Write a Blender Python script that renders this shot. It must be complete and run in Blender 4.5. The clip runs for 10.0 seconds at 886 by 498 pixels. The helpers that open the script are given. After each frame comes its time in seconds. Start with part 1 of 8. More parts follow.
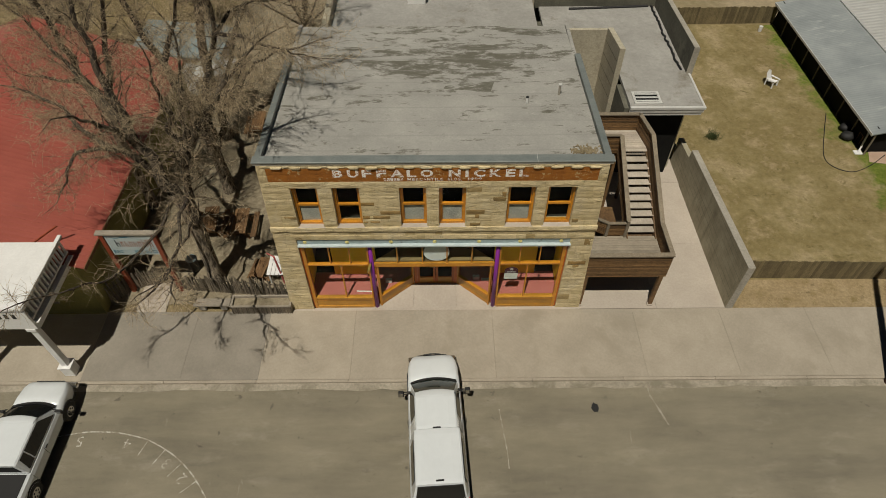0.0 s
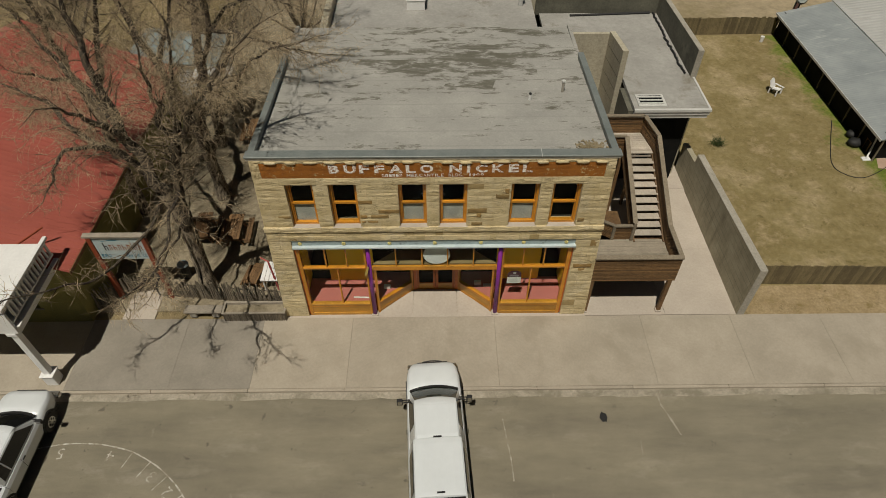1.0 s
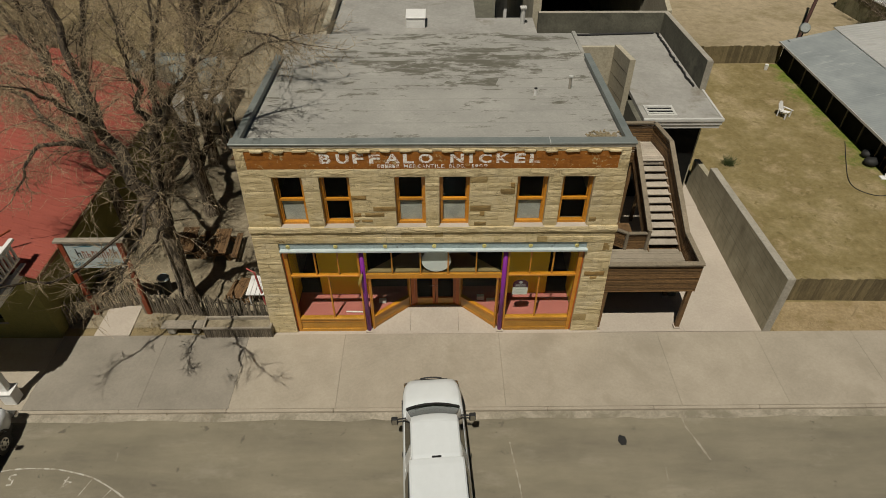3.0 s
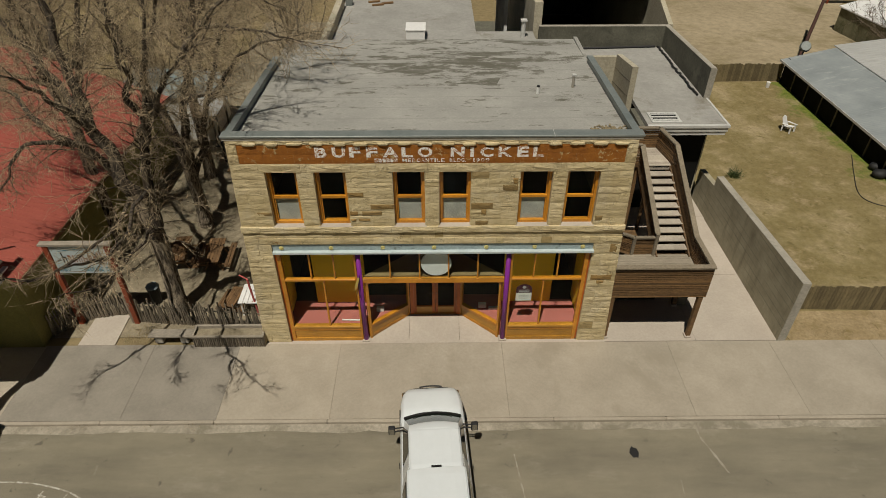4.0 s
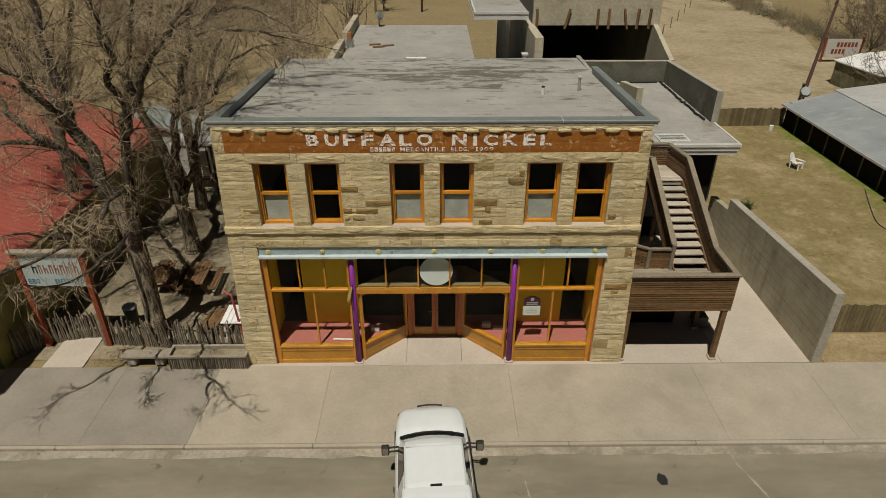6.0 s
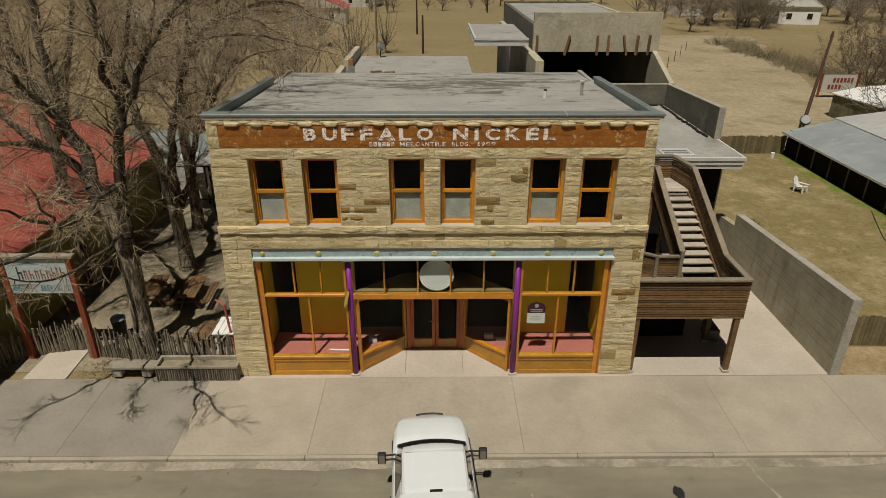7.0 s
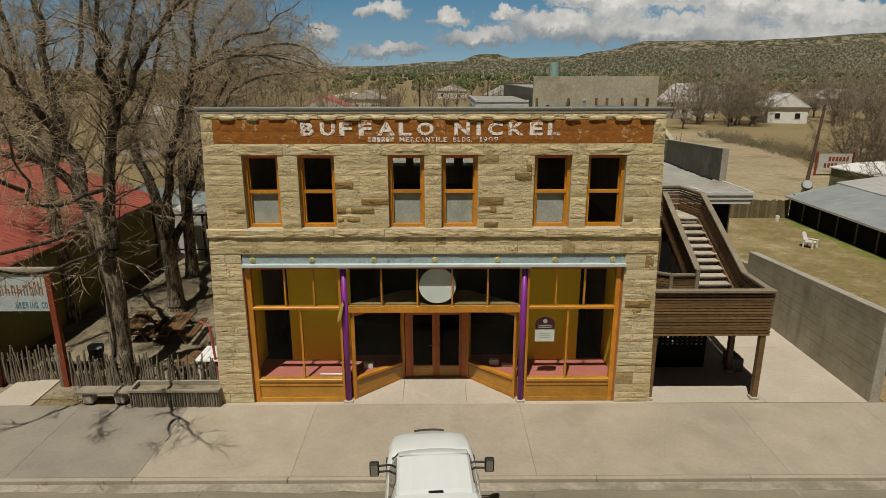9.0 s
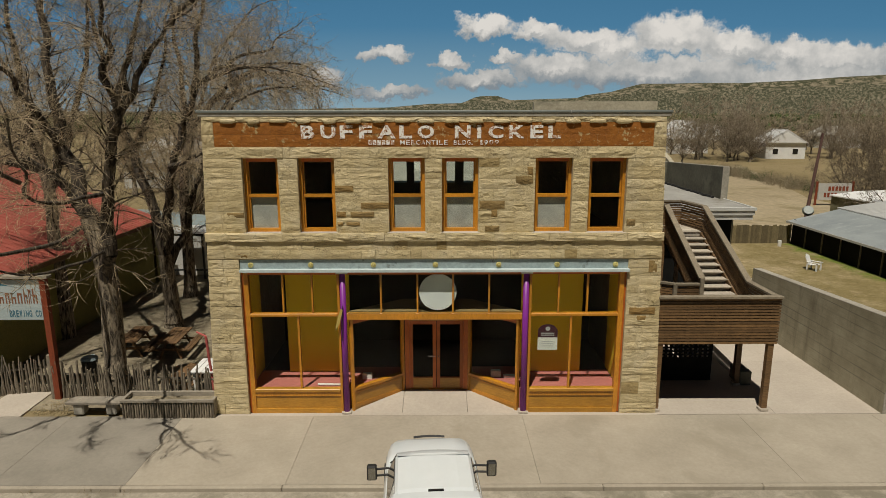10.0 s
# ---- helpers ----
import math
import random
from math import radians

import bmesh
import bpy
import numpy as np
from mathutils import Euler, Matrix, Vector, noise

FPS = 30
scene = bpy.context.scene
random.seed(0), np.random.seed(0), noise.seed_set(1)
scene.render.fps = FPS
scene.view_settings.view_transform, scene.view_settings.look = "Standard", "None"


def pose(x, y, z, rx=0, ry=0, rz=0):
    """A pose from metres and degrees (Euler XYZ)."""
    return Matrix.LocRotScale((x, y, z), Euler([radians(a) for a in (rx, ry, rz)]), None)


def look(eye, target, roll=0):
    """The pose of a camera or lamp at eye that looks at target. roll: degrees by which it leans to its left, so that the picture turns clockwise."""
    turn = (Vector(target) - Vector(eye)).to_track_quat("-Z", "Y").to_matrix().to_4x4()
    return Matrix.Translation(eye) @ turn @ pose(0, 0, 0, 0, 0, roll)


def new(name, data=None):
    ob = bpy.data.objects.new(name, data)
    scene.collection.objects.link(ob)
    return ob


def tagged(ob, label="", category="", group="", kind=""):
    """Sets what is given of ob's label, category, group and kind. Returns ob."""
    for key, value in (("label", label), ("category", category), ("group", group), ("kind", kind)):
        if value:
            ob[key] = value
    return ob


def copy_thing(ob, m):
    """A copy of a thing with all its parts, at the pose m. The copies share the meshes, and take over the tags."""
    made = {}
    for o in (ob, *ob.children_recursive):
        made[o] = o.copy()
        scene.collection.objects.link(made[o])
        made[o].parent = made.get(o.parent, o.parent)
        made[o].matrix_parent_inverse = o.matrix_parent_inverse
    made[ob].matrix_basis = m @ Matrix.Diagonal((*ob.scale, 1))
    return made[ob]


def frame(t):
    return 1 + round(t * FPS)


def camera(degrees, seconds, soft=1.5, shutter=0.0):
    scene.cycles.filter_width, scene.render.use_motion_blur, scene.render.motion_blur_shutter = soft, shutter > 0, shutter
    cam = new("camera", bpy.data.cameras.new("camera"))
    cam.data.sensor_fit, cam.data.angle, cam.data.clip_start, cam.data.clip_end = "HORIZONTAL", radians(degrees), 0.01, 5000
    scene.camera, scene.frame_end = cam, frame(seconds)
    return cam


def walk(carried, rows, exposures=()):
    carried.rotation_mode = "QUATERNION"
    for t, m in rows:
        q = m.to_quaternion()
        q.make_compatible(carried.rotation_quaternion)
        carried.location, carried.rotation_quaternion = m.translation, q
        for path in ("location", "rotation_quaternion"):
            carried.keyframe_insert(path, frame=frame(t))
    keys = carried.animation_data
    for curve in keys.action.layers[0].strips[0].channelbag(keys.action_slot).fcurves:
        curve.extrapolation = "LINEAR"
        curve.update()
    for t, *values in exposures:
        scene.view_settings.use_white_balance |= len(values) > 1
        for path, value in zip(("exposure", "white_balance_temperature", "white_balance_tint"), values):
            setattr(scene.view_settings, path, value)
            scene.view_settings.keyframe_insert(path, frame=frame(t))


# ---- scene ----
cam = camera(71.3, 10.0, soft=0.6)
METRES, EYE, TILT, LEAN, TURN = 15.0, 24.0, -49.0, 0.0, -0.5
ROWS = [
    (0.0, 0.0, 0.0, 0.0, 0.0, 0.0, -0.0),
    (0.5, -0.0021, 0.0349, -0.0331, -0.05, 1.19, 0.04),
    (1.0, -0.0043, 0.0673, -0.0637, -0.1, 2.35, 0.09),
    (1.5, -0.0053, 0.1024, -0.0964, -0.13, 3.64, 0.08),
    (2.0, -0.0056, 0.1386, -0.1299, -0.13, 5.01, 0.07),
    (2.5, -0.0052, 0.1743, -0.1623, -0.12, 6.41, 0.02),
    (4.0, -0.0042, 0.2851, -0.2682, -0.07, 11.23, 0.06),
    (4.5, -0.0045, 0.325, -0.3041, -0.08, 13.04, 0.03),
    (5.0, -0.0055, 0.3619, -0.3367, -0.07, 14.8, 0.06),
    (5.5, -0.0055, 0.4018, -0.3722, -0.07, 16.75, 0.07),
    (7.0, -0.0061, 0.521, -0.4843, -0.05, 23.23, 0.01),
    (7.5, -0.0059, 0.5645, -0.5241, -0.02, 25.81, -0.03),
    (8.0, -0.0055, 0.6074, -0.5635, 0.03, 28.42, -0.05),
    (8.5, -0.0048, 0.6489, -0.601, 0.08, 31.0, -0.07),
    (9.0, -0.0039, 0.6826, -0.632, 0.14, 33.17, -0.08),
    (9.5, -0.0031, 0.7168, -0.6634, 0.19, 35.35, -0.12),
    (10.0, -0.0029, 0.7336, -0.6792, 0.22, 36.82, -0.14),
]
walk(cam, [(t, pose(0, -17.15, EYE) @ pose(0, 0, 0, 0, 0, TURN) @ pose(0, 0, 0, TILT, LEAN) @ pose(METRES * x, METRES * y, METRES * z, 90 + pitch, roll, yaw)) for t, x, y, z, yaw, pitch, roll in ROWS],
     exposures=[(0.0, -0.33, 6500, 10), (4.5, -0.25, 6500, 10), (10.0, -0.11, 6500, 10)])

# ---- daylight ----
SUN_WAY = Vector((0.15, 0.42, -1.0)).normalized()     # the way the sunlight goes
world = bpy.data.worlds.new("sky")
scene.world = world
world.use_nodes = True
wn = world.node_tree
wn.nodes.clear()
sky = wn.nodes.new("ShaderNodeTexSky")
sky.sky_type = "NISHITA"
sky.sun_disc = False
sky.sun_elevation = math.asin(-SUN_WAY.z)
sky.sun_rotation = math.atan2(-SUN_WAY.x, -SUN_WAY.y)
sky.altitude = 2000
bgn = wn.nodes.new("ShaderNodeBackground")
bgn.inputs["Strength"].default_value = 0.007
won = wn.nodes.new("ShaderNodeOutputWorld")
wn.links.new(sky.outputs[0], bgn.inputs["Color"])
wn.links.new(bgn.outputs[0], won.inputs["Surface"])

sun = new("sun", bpy.data.lights.new("sun", "SUN"))
sun.data.energy = 4.6
sun.data.angle = radians(0.55)
sun.data.color = (1.0, 0.935, 0.81)
sun.matrix_world = look((-20, -60, 120), Vector((-20, -60, 120)) + SUN_WAY)


# ---- materials ----
def nodes_of(name):
    m = bpy.data.materials.new(name)
    m.use_nodes = True
    nt = m.node_tree
    bsdf = nt.nodes["Principled BSDF"]
    return m, nt, bsdf


def ramp(nt, fac, stops):
    r = nt.nodes.new("ShaderNodeValToRGB")
    while len(r.color_ramp.elements) < len(stops):
        r.color_ramp.elements.new(0.5)
    for e, (p, c) in zip(r.color_ramp.elements, stops):
        e.position = p
        e.color = (*c, 1) if len(c) == 3 else c
    nt.links.new(fac, r.inputs["Fac"])
    return r.outputs["Color"]


def coords(nt, scale=(1, 1, 1), rot=(0, 0, 0), space="world"):
    if space == "world":
        src = nt.nodes.new("ShaderNodeNewGeometry").outputs["Position"]
    else:
        src = nt.nodes.new("ShaderNodeTexCoord").outputs["Object"]
    mp = nt.nodes.new("ShaderNodeMapping")
    mp.inputs["Scale"].default_value = scale
    mp.inputs["Rotation"].default_value = rot
    nt.links.new(src, mp.inputs["Vector"])
    return mp.outputs["Vector"]


def noise_tex(nt, vec, scale, detail=6, rough=0.6, distortion=0.0):
    n = nt.nodes.new("ShaderNodeTexNoise")
    n.inputs["Scale"].default_value = scale
    n.inputs["Detail"].default_value = detail
    n.inputs["Roughness"].default_value = rough
    n.inputs["Distortion"].default_value = distortion
    nt.links.new(vec, n.inputs["Vector"])
    return n.outputs["Fac"]


def mix(nt, fac, a, b, mode="MIX"):
    m = nt.nodes.new("ShaderNodeMix")
    m.data_type = "RGBA"
    m.blend_type = mode
    for sock, val in ((m.inputs[0], fac), (m.inputs[6], a), (m.inputs[7], b)):
        if isinstance(val, (int, float)):
            sock.default_value = val
        elif isinstance(val, tuple):
            sock.default_value = (*val, 1) if len(val) == 3 else val
        else:
            nt.links.new(val, sock)
    return m.outputs[2]


def bump(nt, bsdf, height, strength=0.3, dist=0.02):
    b = nt.nodes.new("ShaderNodeBump")
    b.inputs["Strength"].default_value = strength
    b.inputs["Distance"].default_value = dist
    nt.links.new(height, b.inputs["Height"])
    nt.links.new(b.outputs["Normal"], bsdf.inputs["Normal"])


def surf(name, c1, c2, scale=1.0, rough=0.8, metal=0.0, fine=20.0, relief=0.25, depth=0.01, stretch=(1, 1, 1), stain=None, stain_scale=0.4,
         stain_at=(0.55, 0.7), vary=0.0, space="world", spec=0.5, fine_amt=0.35):
    """A weathered surface: two tones in large patches, fine grain, optional stains, optional piece-to-piece variation."""
    m, nt, bsdf = nodes_of(name)
    v = coords(nt, stretch, space=space)
    big = noise_tex(nt, v, scale, 8, 0.65)
    small = noise_tex(nt, v, fine, 5, 0.7)
    col = ramp(nt, big, [(0.3, c1), (0.7, c2)])
    grain = ramp(nt, small, [(0.25, (1 - fine_amt,) * 3), (0.75, (1 + fine_amt * 0.25,) * 3)])
    col = mix(nt, 1.0, col, grain, "MULTIPLY")
    if stain:
        st = noise_tex(nt, v, stain_scale, 10, 0.7, 0.4)
        col = mix(nt, ramp(nt, st, [(stain_at[0], (0, 0, 0)), (stain_at[1], (1, 1, 1))]), col, stain)
    if vary:
        info = nt.nodes.new("ShaderNodeObjectInfo")
        tone = ramp(nt, info.outputs["Random"], [(0.0, (1 - vary,) * 3), (1.0, (1 + vary * 0.4,) * 3)])
        col = mix(nt, 1.0, col, tone, "MULTIPLY")
    nt.links.new(col, bsdf.inputs["Base Color"])
    bsdf.inputs["Roughness"].default_value = rough
    bsdf.inputs["Metallic"].default_value = metal
    bsdf.inputs["Specular IOR Level"].default_value = spec
    if relief:
        bump(nt, bsdf, small, relief, depth)
    return m


def plain(name, c, rough=0.5, metal=0.0, coat=0.0):
    m, nt, bsdf = nodes_of(name)
    v = coords(nt)
    col = ramp(nt, noise_tex(nt, v, 6, 6, 0.7), [(0.2, tuple(x * 0.86 for x in c)), (0.8, c)])
    nt.links.new(col, bsdf.inputs["Base Color"])
    bsdf.inputs["Roughness"].default_value = rough
    bsdf.inputs["Metallic"].default_value = metal
    bsdf.inputs["Coat Weight"].default_value = coat
    return m


def stone_material(name="sandstone", odd=True):
    """Buff rock-faced sandstone; each block takes its own tone, a few are brown or olive."""
    m, nt, bsdf = nodes_of(name)
    v = coords(nt)
    info = nt.nodes.new("ShaderNodeObjectInfo").outputs["Random"]
    base = ramp(nt, info, [(0.0, (0.516, 0.422, 0.239)), (0.30, (0.587, 0.486, 0.287)), (0.60, (0.641, 0.534, 0.326)), (0.84, (0.570, 0.473, 0.281)),
                           (0.91, (0.498, 0.403, 0.223)), (0.95, (0.552, 0.455, 0.273)), (0.97, (0.383, 0.289, 0.134)), (1.0, (0.329, 0.245, 0.109))])
    if name == "sandstone_brown":
        base = ramp(nt, info, [(0.0, (0.240, 0.144, 0.043)), (0.5, (0.304, 0.194, 0.066)), (1.0, (0.240, 0.167, 0.066))])
    elif not odd:
        base = ramp(nt, info, [(0.0, (0.561, 0.464, 0.273)), (1.0, (0.641, 0.535, 0.329))])
    patch = noise_tex(nt, v, 1.7, 8, 0.72)
    col = mix(nt, 1.0, base, ramp(nt, patch, [(0.3, (0.76, 0.73, 0.68)), (0.55, (1.0, 1.0, 0.98)), (0.75, (1.1, 1.08, 1.04))]), "MULTIPLY")
    och = noise_tex(nt, coords(nt, (1, 1, 2.0)), 1.3, 8, 0.75, 0.6)
    col = mix(nt, ramp(nt, och, [(0.56, (0, 0, 0)), (0.70, (0.6, 0.6, 0.6))]), col, (0.34, 0.265, 0.11))
    pale = noise_tex(nt, v, 0.8, 6, 0.7, 0.4)
    col = mix(nt, ramp(nt, pale, [(0.50, (0, 0, 0)), (0.66, (0.55,) * 3)]), col, mix(nt, 1.0, base, (0.98, 1.04, 1.22), "MULTIPLY"))
    blot = noise_tex(nt, coords(nt, (1, 1, 1.6)), 5.5, 8, 0.7, 0.8)
    col = mix(nt, ramp(nt, blot, [(0.56, (0, 0, 0)), (0.68, (0.32, 0.32, 0.32))]), col, (0.31, 0.24, 0.11))
    pit = noise_tex(nt, v, 13, 8, 0.75, 0.5)
    col = mix(nt, ramp(nt, pit, [(0.30, (0.6,) * 3), (0.42, (0, 0, 0))]), col, (0.27, 0.22, 0.12))
    # thin dark lines colour in the shadows along the face's broken edges
    ledge = noise_tex(nt, coords(nt, (0.7, 1, 2.6)), 2.2, 8, 0.66, 0.9)
    line = ramp(nt, ledge, [(0.478, (0, 0, 0)), (0.5, (0.8,) * 3), (0.508, (0, 0, 0))])
    broken = ramp(nt, noise_tex(nt, v, 1.9, 4, 0.6), [(0.46, (0, 0, 0)), (0.58, (1, 1, 1))])
    col = mix(nt, mix(nt, 1.0, line, broken, "MULTIPLY"), col, (0.10, 0.075, 0.032))
    nt.links.new(col, bsdf.inputs["Base Color"])
    bsdf.inputs["Roughness"].default_value = 0.92
    h = mix(nt, 0.35, mix(nt, 0.5, noise_tex(nt, coords(nt, (1, 1, 1.5)), 4.5, 10, 0.62, 0.7), ledge), pit)
    bump(nt, bsdf, h, 0.9, 0.085)
    return m


def painted_stone():
    """Rust-red sign paint over rock face, worn away to bare stone in patches."""
    m, nt, bsdf = nodes_of("red_sign_paint")
    v = coords(nt)
    wear = mix(nt, 0.5, noise_tex(nt, v, 1.6, 8, 0.75, 0.6), noise_tex(nt, v, 7, 8, 0.7, 0.3))
    red = ramp(nt, noise_tex(nt, v, 3, 8, 0.7), [(0.3, (0.215, 0.070, 0.006)), (0.7, (0.345, 0.125, 0.011))])
    col = mix(nt, ramp(nt, wear, [(0.55, (0, 0, 0)), (0.575, (1, 1, 1))]), red, (0.43, 0.31, 0.145))
    nt.links.new(col, bsdf.inputs["Base Color"])
    bsdf.inputs["Roughness"].default_value = 0.85
    bump(nt, bsdf, noise_tex(nt, v, 7, 8, 0.7), 0.8, 0.04)
    return m


def letter_paint():
    m, nt, bsdf = nodes_of("worn_white_paint")
    v = coords(nt)
    wear = noise_tex(nt, v, 9, 8, 0.75, 0.5)
    col = mix(nt, ramp(nt, wear, [(0.515, (0, 0, 0)), (0.55, (1, 1, 1))]), (0.80, 0.78, 0.74), (0.40, 0.22, 0.13))
    nt.links.new(col, bsdf.inputs["Base Color"])
    bsdf.inputs["Roughness"].default_value = 0.85
    return m


def glass_material(name, tint=(0.93, 0.95, 0.92), shine=0.08):
    """Thin pane: mostly clear, mirror-like at its surface."""
    m, nt, bsdf = nodes_of(name)
    nt.nodes.remove(bsdf)
    tr = nt.nodes.new("ShaderNodeBsdfTransparent")
    tr.inputs["Color"].default_value = (*tint, 1)
    gl = nt.nodes.new("ShaderNodeBsdfGlossy")
    gl.inputs["Roughness"].default_value = 0.02
    lw = nt.nodes.new("ShaderNodeLayerWeight")
    pw = nt.nodes.new("ShaderNodeMath")
    pw.operation = "POWER"
    nt.links.new(lw.outputs["Facing"], pw.inputs[0])
    pw.inputs[1].default_value = 5.0
    fr = nt.nodes.new("ShaderNodeMath")
    fr.operation = "MULTIPLY_ADD"
    nt.links.new(pw.outputs[0], fr.inputs[0])
    fr.inputs[1].default_value, fr.inputs[2].default_value = 0.5, 0.007
    ms = nt.nodes.new("ShaderNodeMixShader")
    nt.links.new(fr.outputs[0], ms.inputs[0])
    nt.links.new(tr.outputs[0], ms.inputs[1])
    nt.links.new(gl.outputs[0], ms.inputs[2])
    nt.links.new(ms.outputs[0], nt.nodes["Material Output"].inputs["Surface"])
    return m


def asphalt_material():
    m, nt, bsdf = nodes_of("asphalt")
    v = coords(nt)
    big = noise_tex(nt, v, 0.22, 8, 0.65)
    col = ramp(nt, big, [(0.3, (0.174, 0.158, 0.117)), (0.7, (0.239, 0.216, 0.163))])
    streak = noise_tex(nt, coords(nt, (0.16, 0.75, 1)), 0.8, 8, 0.70)
    col = mix(nt, 1.0, col, ramp(nt, streak, [(0.3, (0.702, 0.690, 0.677)), (0.7, (1.2, 1.18, 1.12))]), "MULTIPLY")
    stain = noise_tex(nt, coords(nt, (0.45, 1.0, 1)), 0.9, 8, 0.7, 0.0)
    col = mix(nt, ramp(nt, stain, [(0.55, (0, 0, 0)), (0.72, (0.42,) * 3)]), col, (0.34, 0.31, 0.245))
    spot = noise_tex(nt, v, 1.9, 3, 0.5, 0.2)
    col = mix(nt, ramp(nt, spot, [(0.70, (0, 0, 0)), (0.76, (0.6,) * 3)]), col, (0.07, 0.06, 0.045))
    drip = noise_tex(nt, coords(nt, (2.2, 0.28, 1)), 1.6, 6, 0.7, 0.3)
    col = mix(nt, ramp(nt, drip, [(0.68, (0, 0, 0)), (0.74, (0.5,) * 3)]), col, (0.38, 0.35, 0.28))
    speck = noise_tex(nt, v, 4.5, 4, 0.6)
    col = mix(nt, ramp(nt, speck, [(0.68, (0, 0, 0)), (0.74, (0.55,) * 3)]), col, (0.075, 0.068, 0.05))
    grit = noise_tex(nt, v, 60, 3, 0.6)
    col = mix(nt, 1.0, col, ramp(nt, grit, [(0.3, (0.8,) * 3), (0.7, (1.1,) * 3)]), "MULTIPLY")
    nt.links.new(col, bsdf.inputs["Base Color"])
    bsdf.inputs["Roughness"].default_value = 0.9
    bump(nt, bsdf, grit, 0.3, 0.005)
    return m


def ground_material():
    """Dry grass and bare dirt: tan far off, with greener patches."""
    m, nt, bsdf = nodes_of("dry_ground")
    v = coords(nt)
    big = noise_tex(nt, v, 0.05, 8, 0.6)
    col = ramp(nt, big, [(0.3, (0.211, 0.164, 0.087)), (0.7, (0.261, 0.208, 0.124))])
    med = noise_tex(nt, v, 0.35, 8, 0.7)
    col = mix(nt, ramp(nt, med, [(0.50, (0, 0, 0)), (0.70, (0.55,) * 3)]), col, (0.180, 0.150, 0.062))
    fine = noise_tex(nt, v, 2.5, 8, 0.75)
    col = mix(nt, 1.0, col, ramp(nt, fine, [(0.3, (0.72, 0.72, 0.68)), (0.7, (1.15, 1.14, 1.1))]), "MULTIPLY")
    nt.links.new(col, bsdf.inputs["Base Color"])
    bsdf.inputs["Roughness"].default_value = 1.0
    bsdf.inputs["Specular IOR Level"].default_value = 0.1
    bump(nt, bsdf, fine, 0.6, 0.06)
    return m


def yard_material():
    m, nt, bsdf = nodes_of("yard_dirt")
    v = coords(nt)
    med = noise_tex(nt, v, 0.5, 8, 0.7)
    col = ramp(nt, med, [(0.35, (0.17, 0.143, 0.096)), (0.6, (0.285, 0.245, 0.175))])
    fine = noise_tex(nt, v, 5, 8, 0.75)
    col = mix(nt, 1.0, col, ramp(nt, fine, [(0.3, (0.62, 0.60, 0.55)), (0.7, (1.15, 1.14, 1.1))]), "MULTIPLY")
    nt.links.new(col, bsdf.inputs["Base Color"])
    bsdf.inputs["Roughness"].default_value = 1.0
    bump(nt, bsdf, fine, 0.6, 0.05)
    return m


def lawn_material():
    """Winter lawn: tan with olive patches, green along the shed where it stays damp."""
    m, nt, bsdf = nodes_of("winter_lawn")
    v = coords(nt)
    med = noise_tex(nt, v, 0.28, 8, 0.72)
    col = ramp(nt, med, [(0.34, (0.340, 0.274, 0.167)), (0.44, (0.207, 0.166, 0.079)), (0.53, (0.253, 0.207, 0.108)), (0.64, (0.359, 0.293, 0.184))])
    fine = noise_tex(nt, v, 3.0, 10, 0.8)
    col = mix(nt, 1.0, col, ramp(nt, fine, [(0.3, (0.62, 0.61, 0.56)), (0.7, (1.18, 1.16, 1.1))]), "MULTIPLY")
    dark = noise_tex(nt, v, 1.5, 6, 0.7, 0.3)
    col = mix(nt, ramp(nt, dark, [(0.56, (0, 0, 0)), (0.66, (0.75,) * 3)]), col, (0.125, 0.10, 0.042))
    clod = noise_tex(nt, v, 6.0, 6, 0.75)
    col = mix(nt, ramp(nt, clod, [(0.60, (0, 0, 0)), (0.68, (0.6,) * 3)]), col, (0.10, 0.08, 0.035))
    col = mix(nt, ramp(nt, clod, [(0.30, (0.5,) * 3), (0.38, (0, 0, 0))]), col, (0.44, 0.36, 0.22))
    sep = nt.nodes.new("ShaderNodeSeparateXYZ")
    nt.links.new(coords(nt), sep.inputs[0])
    add = nt.nodes.new("ShaderNodeMath")
    add.operation = "MULTIPLY_ADD"
    nt.links.new(noise_tex(nt, v, 0.5, 6, 0.7), add.inputs[0])
    add.inputs[1].default_value = 5.0
    nt.links.new(sep.outputs[0], add.inputs[2])
    grn = nt.nodes.new("ShaderNodeMapRange")
    grn.inputs[1].default_value, grn.inputs[2].default_value = 26.6, 27.4
    nt.links.new(add.outputs[0], grn.inputs[0])
    col = mix(nt, grn.outputs[0], col, mix(nt, ramp(nt, fine, [(0.35, (0, 0, 0)), (0.6, (1,) * 3)]), (0.06, 0.098, 0.012), (0.155, 0.175, 0.036)))
    nt.links.new(col, bsdf.inputs["Base Color"])
    bsdf.inputs["Roughness"].default_value = 1.0
    bsdf.inputs["Specular IOR Level"].default_value = 0.1
    bump(nt, bsdf, fine, 0.7, 0.05)
    return m


